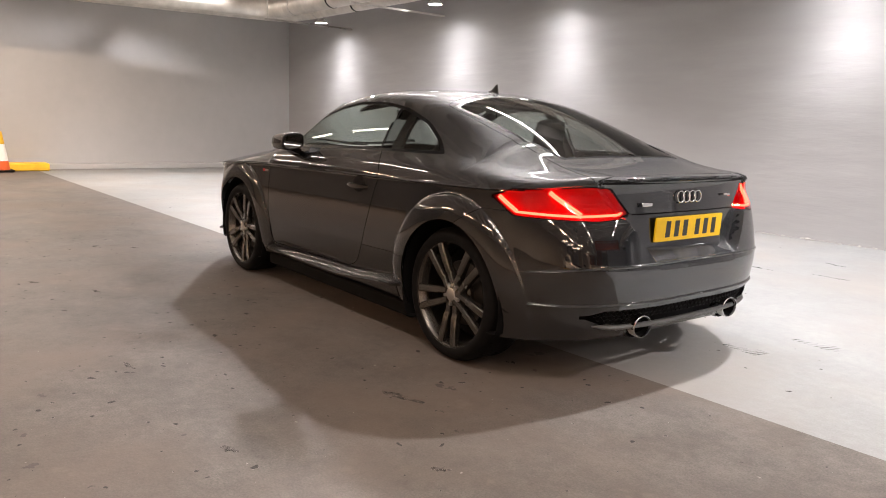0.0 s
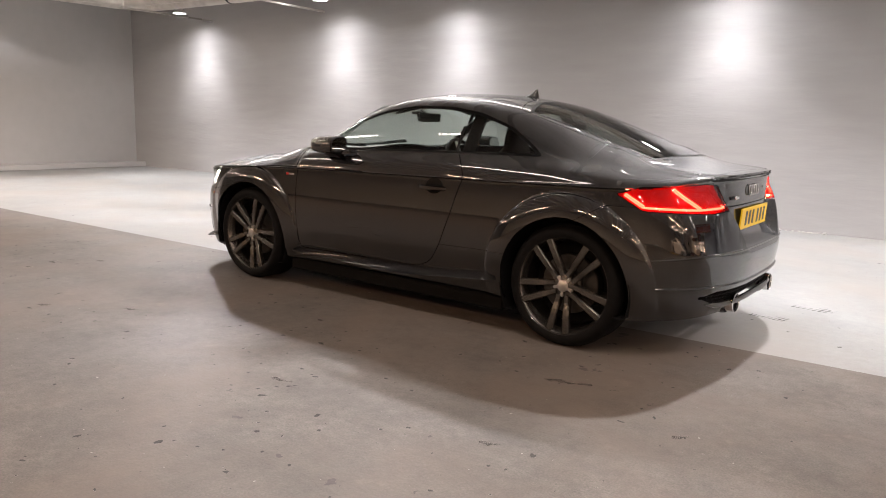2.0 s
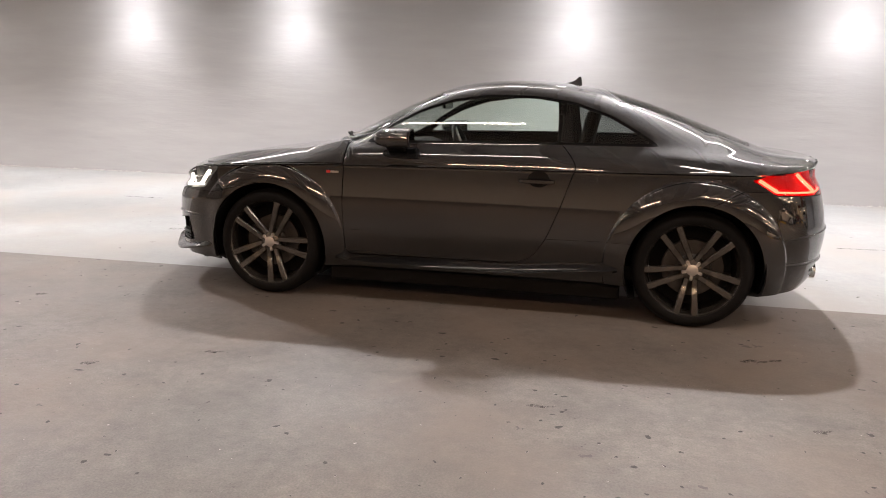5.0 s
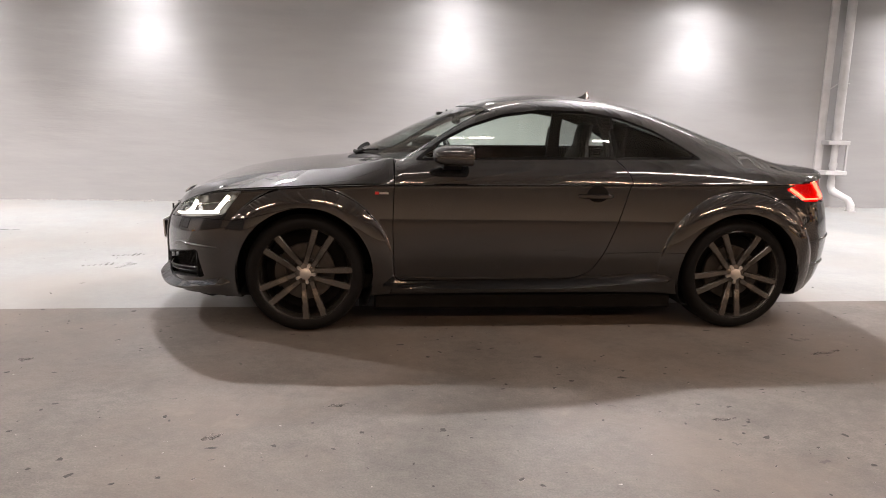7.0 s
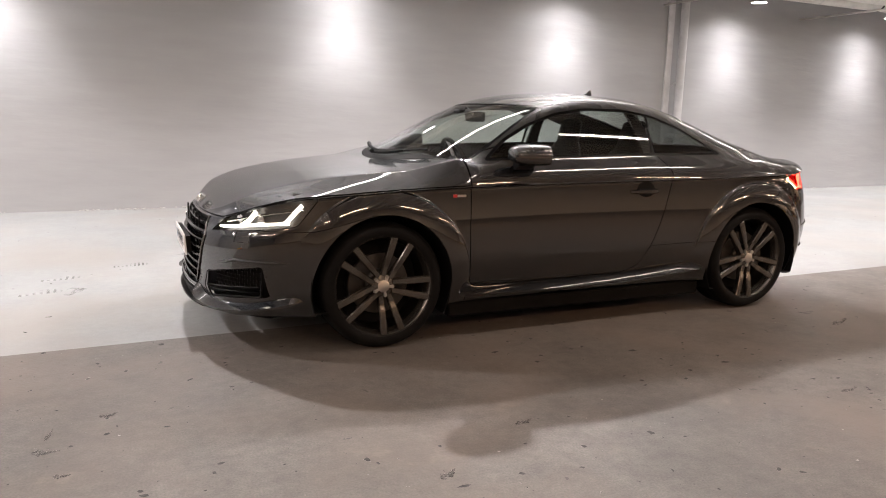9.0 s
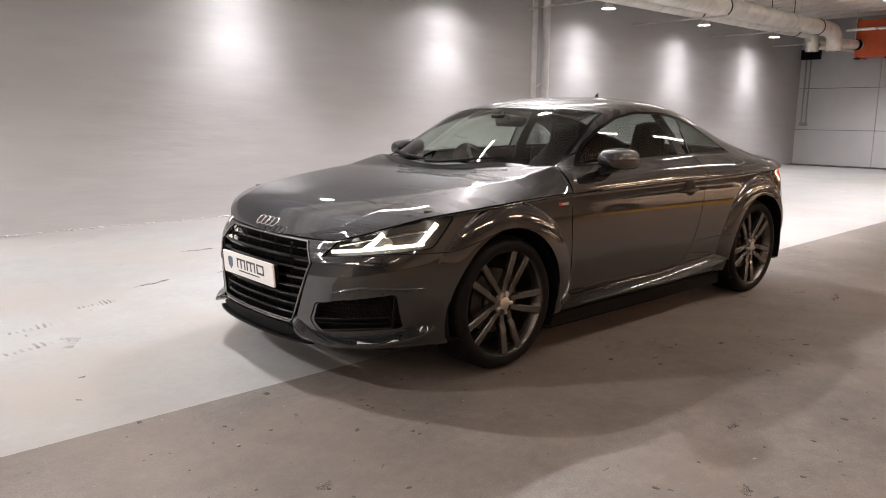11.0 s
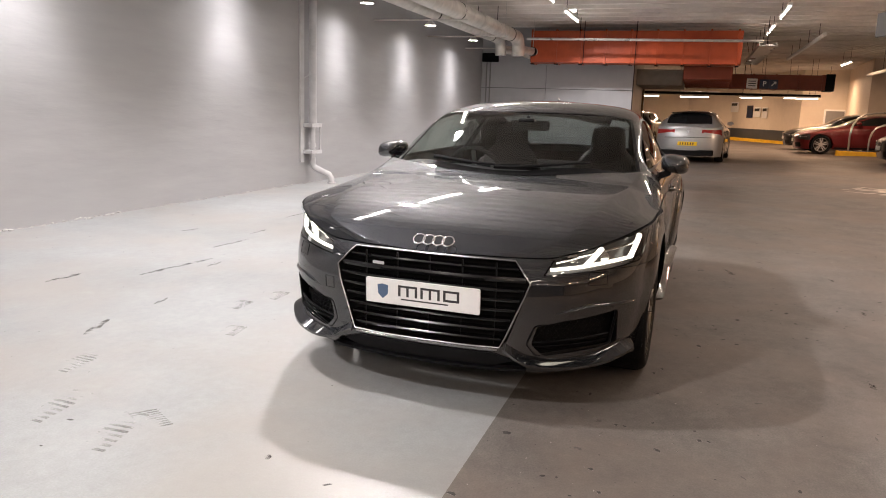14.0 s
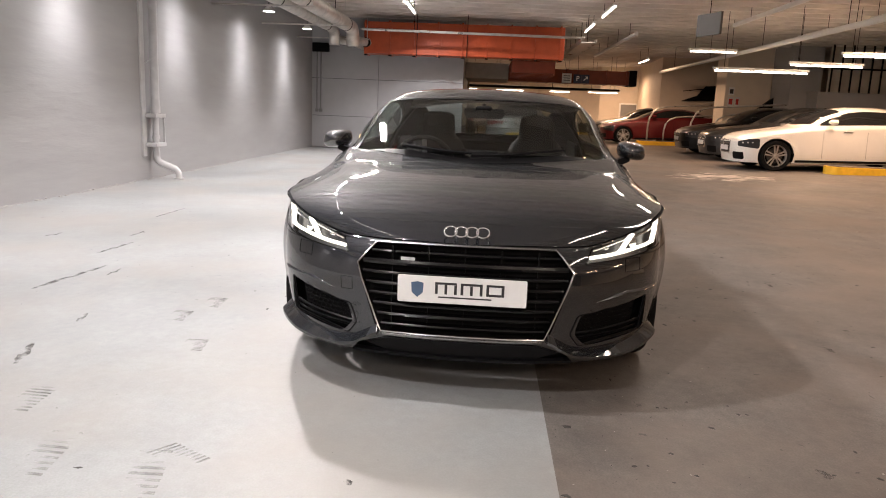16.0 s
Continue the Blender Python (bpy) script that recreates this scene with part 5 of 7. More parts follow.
    bot = curve([(-.82, .25), (-.7, .243), (.2, .236), (.32, .243), (.55, .264), (.86, .291)])
    for sg in (1, -1):
        rows = []
        for x in np.linspace(-.82, .855, 60):
            w = float(side_w(x)) - .012
            k = float(smooth01((x + .83) / .1) * smooth01((.87 - x) / .07)) * .044 + .002
            rows.append([(x, sg * (w - .03), float(top(x)) + .006), (x, sg * (w + k * .35), float(top(x))), (x, sg * (w + k + .010), float(bot(x)) + .014), (x, sg * (w + k), float(bot(x))), (x, sg * (w - .03), float(bot(x)) - .01)])
        part("side_skirt", sweep(rows), M_PAINT, car)

    # doors: handles, mirrors, wing badges
    for sg in (1, -1):
        door = panels[("door", sg)]
        fl = (lambda b: b) if sg < 0 else flip_y
        yb = -.861
        # black patch raised on the door; the recess's shade is put into its colour
        bowl = bmesh.new()
        rim_of = lambda r, out: [bowl.verts.new((.385 + .062 * r * math.cos(t), -(float(side_w(.385)) + float(side_z(.79 + .046 * r * math.sin(t)))) - out, .79 + .046 * r * math.sin(t))) for t in [2 * math.pi * j / 28 for j in range(28)]]
        rings = [rim_of(1, -.006), rim_of(1, .0022), rim_of(.94, .0026), rim_of(.5, .0020)]
        for p, q in zip(rings, rings[1:]):
            for j in range(28):
                bowl.faces.new((p[j], p[(j + 1) % 28], q[(j + 1) % 28], q[j]))
        bowl.faces.new(rings[-1])
        bmesh.ops.recalc_face_normals(bowl, faces=bowl.faces[:])
        part("handle_recess_shade", fl(bowl), M_GLOSSBLACK, door)
        rows = []
        for k in range(13):
            t = k / 12
            x = .272 + .206 * t
            o = -.002 - .030 * math.sin(math.pi * t) ** .35
            h = .011 + .004 * math.sin(math.pi * t)
            rows.append([(x, yb + o + .012, .778 - h), (x, yb + o, .778 - h * .6), (x, yb + o, .778 + h * .6), (x, yb + o + .012, .778 + h)])
        part("door_handle", fl(sweep(rows)), M_PAINT, door)
        wing = panels[("front_wing", sg)]
        part("wing_badge", fl(box(-.875, -.8745, .772, -.852, -.868, .788, .001)), M_BADGERED, wing, "small red badge")
        part("wing_badge", fl(box(-.850, -.8735, .774, -.80, -.867, .786, .001)), M_SATIN, wing, "small silver badge")
        # mirror
        MY = -.905
        rows = []
        prof = [(-.562, .30), (-.556, .52), (-.540, .74), (-.510, .89), (-.46, .98), (-.41, 1.0), (-.362, .99), (-.350, .95)]
        for x, k in prof:
            ring = []
            for j in range(20):
                a = 2 * math.pi * j / 20
                c, s = math.cos(a), math.sin(a)
                yy = MY + math.copysign(abs(c) ** .62, c) * .080 * k
                zz = 0.990 + math.copysign(abs(s) ** .7, s) * (.060 if s > 0 else .048) * k + .10 * (yy - MY)
                ring.append((x, yy, zz))
            rows.append(ring)
        mirror = part("door_mirror", fl(sweep(rows)), M_PAINT, car, "dark grey door mirror")
        inner = [[(p[0] + .006, MY + (p[1] - MY) * .84, 0.992 + (p[2] - 0.992) * .86) for p in rows[-1]], [(p[0] + .003, MY + (p[1] - MY) * .84, 0.992 + (p[2] - 0.992) * .86) for p in rows[-1]]]
        part("mirror_bezel", fl(sweep([[(p[0] + dx, MY + (p[1] - MY) * .97, .992 + (p[2] - .992) * .97) for p in rows[-1]] for dx in (-.002, .003)])), M_TRIM, mirror)
        part("mirror_glass", fl(sweep(inner)), M_MIRROR, mirror)
        part("mirror_foot", fl(sweep([[(x, y, z) for x, z in ((-.50, z0 - .02), (-.40, z0 - .02), (-.40, z0 + .02), (-.50, z0 + .02))] for y, z0 in ((-.82, .925), (-.85, .935), (-.89, .955))])), M_GLOSSBLACK, mirror)

    # inner pillar trims and rear side panels
    for sg in (1, -1):
        rows = [[(x + dx, sg * (y + dy), z) for dx, dy in ((-w, 0), (w, 0), (w, -.02), (-w, -.02))] for x, y, z, w in ((.52, .735, .90, .05), (.515, .70, 1.0, .045), (.505, .635, 1.10, .04), (.495, .555, 1.20, .04), (.49, .51, 1.25, .045))]
        part("pillar_trim", sweep(rows), M_TRIM, car)
        part("rear_side_panel", prism(rounded([(.60, .45), (1.45, .55), (1.30, .98), (.62, .985)], .03), sg * .66, sg * .68, "y"), M_TRIM, car)

    # roof aerial
    fin = [[(x, w * c, z + (zt - z) * t) for c, t in ((-1, 0), (-.5, .6), (0, 1), (.5, .6), (1, 0))] for x, w, z, zt in ((.455, .004, 1.335, 1.338), (.49, .018, 1.332, 1.346), (.515, .022, 1.33, 1.356), (.54, .016, 1.328, 1.378), (.555, .007, 1.327, 1.384), (.565, .005, 1.326, 1.34))]
    part("aerial", sweep(fin), M_PAINT, car, "shark fin roof aerial")

    # wipers, lying on the foot of the windscreen
    def screen_z(x, y):
        return float(mid_z(x)) - (float(mid_z(x)) - float(rail_z(x))) * min(abs(y) / float(rail_y(x)), 1) ** 2.3
    for y0, y1, lift in ((.43, -.10, .03), (.04, -.47, .02)):
        pts, arm = [], []
        for k in range(13):
            t = k / 12
            y = y0 + (y1 - y0) * t
            x = float(cowl_x(y)) + .055 + lift * t
            pts.append((x, y, screen_z(x, y) + .006))
            if k < 9:
                arm.append((x - .012, y, screen_z(x, y) + .011 - .005 * t))
        wiper = part("wiper", tube(pts, .006, 6), M_BLACK, car, "black windscreen wiper")
        part("wiper_arm", tube(arm, [.013 - .0008 * k for k in range(9)], 6), M_BLACK, wiper)

    # cabin
    part("cabin_floor", box(-.95, -.74, .22, 1.5, .74, .30), M_CARPET, car)
    dash = sweep([[(x, y, z) for x, z in ((-.98, .60), (-.42 - d, .60), (-.36 - d, .74), (-.40 - d, .86 + u), (-.55, .915 + u), (-.98, .905))] for y, d, u in ((-.72, 0, -.01), (-.45, .02, 0), (-.2, .03, .0), (.15, .03, 0), (.3, .0, .02), (.5, .0, .02), (.72, 0, -.01))])
    part("dashboard", dash, M_LEATHER, car, "black dashboard")
    part("centre_console", prism(rounded([(-.5, .3), (.5, .3), (.5, .52), (.1, .56), (-.4, .72)], .03), -.11, .11, "y", .01), M_LEATHER, car)
    wheel_m = Matrix.Translation((-.28, .37, .86)) @ Matrix.Rotation(radians(66), 4, "Y")
    sw = part("steering_wheel", moved(tube([(.18 * math.cos(a), .18 * math.sin(a), 0) for a in [2 * math.pi * i / 36 for i in range(36)]], .0155, 8, closed=True), wheel_m), M_LEATHER, car, "black three-spoke steering wheel")
    part("wheel_boss", moved(lathe([(0, .02), (.05, .018), (.065, 0), (.06, -.03), (0, -.03)], 24, axis="Z"), wheel_m), M_LEATHER, sw)
    for a in (0, 180, 90):
        part("wheel_spoke", moved(box(.05, -.014, -.008, .172, .014, .006, .003), wheel_m @ Matrix.Rotation(radians(a), 4, "Z")), M_SATIN, sw)
    for y in (-.37, .37):
        seat = part("seat", moved(prism(rounded([(-.12, .42), (.42, .36), (.46, .50), (-.10, .56)], .05), -.25, .25, "y", .03), Matrix.Translation((.02, y, 0))), M_LEATHER, car, "black leather sports seat")
        rows = []
        for z, xa, w, th in ((.45, .42, .23, .06), (.60, .47, .25, .075), (.75, .53, .255, .075), (.88, .585, .235, .065), (.97, .62, .18, .055), (1.02, .635, .13, .045), (1.10, .65, .125, .05), (1.165, .665, .115, .045), (1.185, .67, .06, .02)):
            rows.append([(xa + th * .9 * math.sin(a), y + math.copysign(abs(math.cos(a)) ** .7, math.cos(a)) * w, z) for a in [2 * math.pi * k / 16 for k in range(16)]])
        part("seat_back", sweep(rows), M_LEATHER, seat)
        for sg in (-1, 1):
            part("seat_bolster", tube([(.44, y + sg * .215, .46), (.47, y + sg * .235, .62), (.54, y + sg * .235, .80), (.59, y + sg * .20, .90)], [.04, .055, .05, .03], 10), M_LEATHER, seat)
    part("rear_bench", prism(rounded([(.75, .5), (1.15, .5), (1.35, .86), (1.25, .88), (1.05, .62), (.75, .6)], .03), -.6, .6, "y", .02), M_LEATHER, car)
    part("parcel_shelf", box(1.25, -.62, .84, 1.68, .62, .855, .004), M_CARPET, car)
    part("headliner", sweep([[(x, y, float(mid_z(x)) - .03 - (float(mid_z(x)) - float(rail_z(x))) * (abs(y) / .5) ** 2 + dz) for y in (-.48, -.24, 0, .24, .48) for dz in (0,)] + [(x, y, float(mid_z(x)) - .045 - (float(mid_z(x)) - float(rail_z(x))) * (abs(y) / .5) ** 2) for y in (.48, .24, 0, -.24, -.48)] for x in np.linspace(-.24, .66, 8)]), M_CARPET, car)
    rv = part("interior_mirror", moved(prism(rounded([(-.12, -.032), (.12, -.032), (.13, .03), (-.13, .03)], .02), -.012, .012, "x", .004), Matrix.Translation((-.33, 0, 1.185))), M_GLOSSBLACK, car, "black interior mirror")
    part("mirror_stem", tube([(-.34, 0, 1.20), (-.40, 0, 1.235)], .012, 8), M_TRIM, rv)
    part("sensor_box", box(-.46, -.05, 1.205, -.38, .05, 1.228, .008), M_TRIM, car)


fit_out(COUPE, PANELS)


# ---- lamps of the garage ----
for u, v, z, length, along, colour, watts in TUBES:
    m = ROOM @ pose(u, v, z, 0, 0, 0 if along else 90)
    # added west-end and far-wall strips get the same fittings and label
    lamp = thing("strip_light", "lit fluorescent strip light hung below the ceiling", "light", "ceiling strip lights", m=m)
    part("tube", tube([(-length / 2, 0, 0), (length / 2, 0, 0)], .017, 8), M_TUBE_W if colour == WARM else M_TUBE, lamp, "glowing white tube")
    part("batten", box(-length / 2 - .04, -.04, .03, length / 2 + .04, .04, .08, .006), M_WHITE, lamp)
    for sx in (-.4, .4):
        part("hanger", tube([(sx * length, 0, .07), (sx * length, 0, TOP - z)], .006, 6), M_BLACK, lamp)
    light("strip_glow", "AREA", m @ pose(0, 0, -.03), watts, colour, size=length, size_y=.06)
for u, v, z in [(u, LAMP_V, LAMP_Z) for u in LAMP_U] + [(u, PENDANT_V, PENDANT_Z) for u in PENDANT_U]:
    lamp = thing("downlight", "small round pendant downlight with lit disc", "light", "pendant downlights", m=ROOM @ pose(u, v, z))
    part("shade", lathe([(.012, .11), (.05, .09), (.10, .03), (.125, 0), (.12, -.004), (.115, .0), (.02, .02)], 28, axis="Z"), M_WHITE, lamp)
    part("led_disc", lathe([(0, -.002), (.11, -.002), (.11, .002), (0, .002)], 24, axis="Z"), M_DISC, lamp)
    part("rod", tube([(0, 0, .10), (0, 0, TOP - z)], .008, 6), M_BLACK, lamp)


# ---- east end: panelled wall, ducts, pipes ----
def room_thing(name, label, category, group="", kind=""):
    return thing(name, label, category, group, kind, m=ROOM.copy())


panel_wall = room_thing("wall_panels", "grey panelled end wall with recessed joints", "wall", kind="structure")
part("backing", box(16.32, .78, -.1, 16.6, 5.1, TOP), M_BLACK, panel_wall)
for v0, v1 in ((.78, 3.19), (3.20, 5.1)):
    for z0, z1 in ((0, .925), (.935, 1.975), (1.985, TOP)):
        part("panel", box(16.295, v0, z0, 16.325, v1, z1, .003), M_PANEL, panel_wall)
ret = box(16.6, .78, .78, 20.2, 1.0, TOP)
setting("wall_return", ret, M_CREAM, "cream painted return wall past the panels", "wall")
setting("wall_return_band", box(16.6, .775, -.05, 20.2, 1.0, .78), M_DARKBAND, "dark grey painted lower wall band", "wall")
jamb = room_thing("door_jamb", "brown painted steel door jamb in the return wall", "door frame", kind="structure")
part("post", box(20.2, .72, -.05, 20.32, 1.05, 2.35, .004), material("brown_frame_paint", (.18, .12, .06), .45, scale=8, amount=.1), jamb)

duct = room_thing("air_duct", "large orange sheet-metal air duct with flanges", "duct")
part("trunk", box(15.1, -1.88, 2.63, 15.75, 3.42, 3.45, .008), M_DUCT, duct)
for i in range(9):
    v = 3.38 - i * .645
    part("flange", box(15.075, v - .022, 2.60, 15.78, v + .022, 3.48, .004), M_DUCT, duct)
    part("bracket", box(15.05, v - .05, 2.575, 15.25, v + .03, 2.60, .003), M_BLACK, duct)
for v in (1.55, .22):
    part("access_panel", box(15.085, v - .2, 2.84, 15.1, v + .2, 3.22, .004), M_DUCT, duct)
    part("hanger_rod", tube([(15.05, v + .45, 2.6), (15.05, v + .45, TOP)], .01, 6), M_BLACK, duct)
# branch and cross duct carry their shade in a darker orange
branch = room_thing("branch_duct", "orange branch duct running away under the ceiling", "duct")
part("trunk", box(15.8, -1.72, 2.30, 20.2, -.55, 2.62, .008), M_DUCT_SHADED, branch)
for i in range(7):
    part("flange", box(16.0 + i * .65, -1.75, 2.275, 16.05 + i * .65, -.53, 2.645, .004), M_DUCT_SHADED, branch)
part("hanger_rod", tube([(17, -1.0, 2.6), (17, -1.0, TOP)], .01, 6), M_BLACK, branch)
part("hanger_rod", tube([(19.5, -1.0, 2.6), (19.5, -1.0, TOP)], .01, 6), M_BLACK, branch)
cross = room_thing("cross_duct", "orange cross duct far back under the ceiling", "duct")
part("trunk", box(20.6, -4.6, 2.28, 21.3, -.5, 2.72, .008), M_DUCT_SHADED, cross)
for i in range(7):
    part("flange", box(20.575, -4.55 + i * .66, 2.26, 21.32, -4.50 + i * .66, 2.74, .004), M_DUCT_SHADED, cross)
part("hanger_rod", tube([(20.9, -2, 2.7), (20.9, -2, TOP)], .01, 6), M_BLACK, cross)
part("end_cap", box(20.55, -4.85, 2.25, 21.35, -4.6, 2.76, .01), M_BLACK, cross)
bulk = room_thing("plaster_bulkhead", "beige boxed bulkhead under the branch duct", "bulkhead", kind="structure")
part("box", box(17.2, -.5, 2.18, 20.2, .77, 2.62, .005), material("brown_board", (.24, .20, .16), .6, scale=6, amount=.1), bulk)

tray = room_thing("cable_tray", "galvanised cable tray hung in front of the duct", "cable tray")
part("rail", tube([(14.3, 3.35, 3.16), (14.3, -2.3, 3.12)], .032, 8), M_GALV, tray)
part("tray_bed", box(14.25, -2.6, 3.0, 20.5, -2.2, 3.03, .004), M_GALV, tray)
for dv in (-2.6, -2.22):
    part("tray_side", box(14.25, dv, 3.0, 20.5, dv + .02, 3.10), M_GALV, tray)
for i in range(5):
    part("hanger_rod", tube([(14.6 + 1.4 * i, -2.4, 3.0), (14.6 + 1.4 * i, -2.4, TOP)], .008, 6), M_BLACK, tray)
part("hanger_rod", tube([(14.3, 2.0, 3.15), (14.3, 2.0, TOP)], .008, 6), M_BLACK, tray)

for v, z, r, tail in ((3.55, 3.16, .165, 2.72), (4.02, 3.13, .135, 2.74)):
    pipe = room_thing("insulated_pipe", "silver foil-wrapped pipe under the ceiling along the wall", "pipe", "ceiling pipes")
    pts = [(14.2, v, tail), (14.2, v, z - .28), (14.15, v, z - .12), (14.02, v, z - .02), (13.9, v, z)]
    u_end = -9.6 + (4.02 - v) * .6
    pts += [(13.9 - (13.9 - u_end) * k / 20, v, z) for k in range(1, 21)]
    pts += [(u_end - .22, v - .08, z), (u_end - .38, v - .25, z), (u_end - .45, v - .5, z)] + [(u_end - .45 - .1 * k, v - .5 - .9 * k, z) for k in range(1, 6)]
    part("run", tube(pts, r, 16), M_PIPE, pipe)
    for k in range(17):
        u = 13.2 - k * 1.38
        part("band", tube([(u - .02, v, z), (u + .02, v, z)], r + .006, 16), M_GALV if k % 3 else M_BLACK, pipe)
    part("end_band", tube([(14.2, v, tail - .01), (14.2, v, tail + .03)], r + .006, 16), M_GALV, pipe)
    for k in range(6):
        u = 12 - k * 3.6
        part("hanger", tube([(u, v, z + r * .8), (u, v, TOP)], .008, 6), M_BLACK, pipe)
for k in range(9):
    u = 14.6 - k * 3.0
    arm = room_thing("pipe_bracket", "dark steel channel bracket carrying the ceiling pipes", "bracket", "pipe brackets")
    part("channel", box(u - .014, 3.2, 2.925, u + .014, WALL_V, 2.953), M_GALV, arm)
    part("drop_rod", tube([(u, 3.25, 2.94), (u, 3.25, TOP)], .007, 6), M_GALV, arm)
for v in (4.02, 3.6):
    stub = room_thing("pipe_stub", "short silver pipe end by the panelled wall", "pipe", "pipe stubs")
    part("run", tube([(14.45, v, 2.9), (15.2, v - .3, 2.9), (16.3, v - .35, 2.9)], .11, 14), M_PIPE, stub)
    part("collar", tube([(15.0, v - .22, 2.9), (15.08, v - .25, 2.9)], .125, 14), M_BLACK, stub)
cond = room_thing("wall_conduit", "twin grey conduits dropping to a socket box", "conduit")
for v in (4.95, 4.84):
    part("conduit", tube([(16.27, v, 1.12), (16.27, v, 2.75)], .018, 8), M_GREYSIGN, cond)
    part("socket", box(16.24, v - .045, 1.03, 16.295, v + .045, 1.12, .006), M_GREYSIGN, cond)
part("junction_box", box(16.2, 4.6, 2.7, 16.295, 5.08, 2.95, .01), M_BLACK, cond)

# drain pipe on the long wall
dp = room_thing("drain_pipe", "grey painted drain pipe clamped to the wall", "pipe")
U, V = 5.93, 4.985
part("upper_pipe", tube([(U, V, 1.0), (U, V, TOP)], .062, 16), M_WPIPE, dp)
part("lower_pipe", tube([(U - .005, V, 1.0), (U - .005, V, .40)], .045, 14), M_WPIPE, dp)
part("foot_bend", tube([(U - .005, V, .42), (U - .005, V, .33), (U + .01, V - .03, .26), (U + .07, V - .13, .20), (U + .13, V - .23, .15), (U + .15, V - .27, .08), (U + .15, V - .27, 0)], .052, 14), M_WPIPE, dp)
part("foot_collar", tube([(U + .15, V - .27, 0), (U + .15, V - .27, .02)], .075, 14), M_WPIPE, dp)
part("side_strip", box(U - .24, WALL_V - .03, .35, U - .12, WALL_V, TOP, .006), M_WPIPE, dp)
for z in (.52, .95):
    part("bracket", box(U - .17, V - .085, z - .03, U + .17, V + .11, z + .03, .006), M_WPIPE, dp)
part("bracket_post", box(U + .12, V - .08, .5, U + .145, V - .05, .98), M_WPIPE, dp)
part("joint_ring", tube([(U, V, .99), (U, V, 1.09)], .070, 16), M_WPIPE, dp)
part("valve", tube([(U - .005, V, .60), (U - .005, V, .66)], .058, 12), M_WPIPE, dp)
part("pipe_clip", tube([(U - .12, V + .1, 1.70), (U - .06, V, 1.78), (U + .09, V - .02, 1.78)], .009, 6), M_WPIPE, dp)

# conduits under the ceiling over the far bays
for v, z, u0, u1, r in ((-6.35, 2.95, 7.0, 24.0, .055), (-5.6, 3.42, 4.5, 13.2, .05), (-3.6, 3.3, 14.5, 22, .05)):
    p = room_thing("ceiling_pipe", "slim white pipe hung under the ceiling", "pipe", "slim ceiling pipes")
    part("run", tube([(u0, v, z), (u1, v, z)], r, 10), M_WHITE, p)
    for k in range(4):
        u = u0 + (u1 - u0) * (k + .5) / 4
        part("hanger_rod", tube([(u, v, z), (u, v, TOP)], .007, 6), M_BLACK, p)
blank = room_thing("hanging_sign", "blank grey sign board hung from the ceiling", "sign")
part("board", moved(box(-.02, -.33, 0, .02, .33, .36, .004), Matrix.Translation((8.0, -3.6, 2.60)) @ Matrix.Rotation(radians(-71), 4, "Z")), material("dull_sign_board", (.09, .088, .085), .55, scale=6, amount=.06), blank)
part("hanger_rod", tube([(8.0, -3.6, 2.95), (8.0, -3.6, TOP)], .007, 6), M_BLACK, blank)


def letter(text, size, m, mat, parent):
    cu = bpy.data.curves.new("letter", "FONT")
    cu.body, cu.size, cu.extrude, cu.align_x, cu.align_y = text, size, .002, "CENTER", "CENTER"
    cu.materials.append(mat)
    ob = new("letter", cu)
    ob.parent, ob.matrix_basis = parent, m
    return ob


FACE_W = Matrix.Rotation(radians(-90), 4, "Z") @ Matrix.Rotation(radians(90), 4, "X")
psign = room_thing("parking_sign", "dark blue hanging parking sign with white letter", "sign")
part("board", box(20.0, -2.96, 2.26, 20.03, -2.70, 2.54, .004), M_BLUESIGN, psign)
part("arrow_board", box(20.0, -3.21, 2.26, 20.03, -2.965, 2.54, .004), M_BLUESIGN, psign)
letter("P", .22, Matrix.Translation((19.995, -2.83, 2.40)) @ FACE_W, M_WHITE, psign)
part("arrow_shaft", moved(box(-.003, -.09, -.015, 0, .07, .015), Matrix.Translation((19.998, -3.08, 2.40)) @ Matrix.Rotation(radians(-45), 4, "X")), M_WHITE, psign)
part("arrow_head", prism([(-3.16, 2.48), (-3.07, 2.48), (-3.16, 2.39)], 19.994, 19.998, "x"), M_WHITE, psign)
part("hanger_rod", tube([(20.015, -2.83, 2.54), (20.015, -2.8, TOP)], .007, 6), M_BLACK, psign)
bsign = room_thing("bay_sign", "white hanging sign with dark bars", "sign")
part("board", box(20.0, -2.63, 2.26, 20.03, -2.32, 2.56, .004), M_WHITE, bsign)
for z in (2.33, 2.40, 2.47):
    part("printed_bar", box(19.994, -2.58, z, 20.0, -2.37, z + .025), M_INK, bsign)
part("hanger_rod", tube([(20.015, -2.47, 2.56), (20.015, -2.15, TOP)], .007, 6), M_BLACK, bsign)

rail = room_thing("lighting_rail", "black lighting rail carrying the far strip lights", "rail")
part("bar", box(27.05, -5.4, 2.26, 27.13, 1.9, 2.36, .006), M_BLACK, rail)
for v in (-5.0, -2.6, -.2, 1.6):
    part("hanger_rod", tube([(27.09, v, 2.35), (27.09, v, TOP)], .008, 6), M_BLACK, rail)

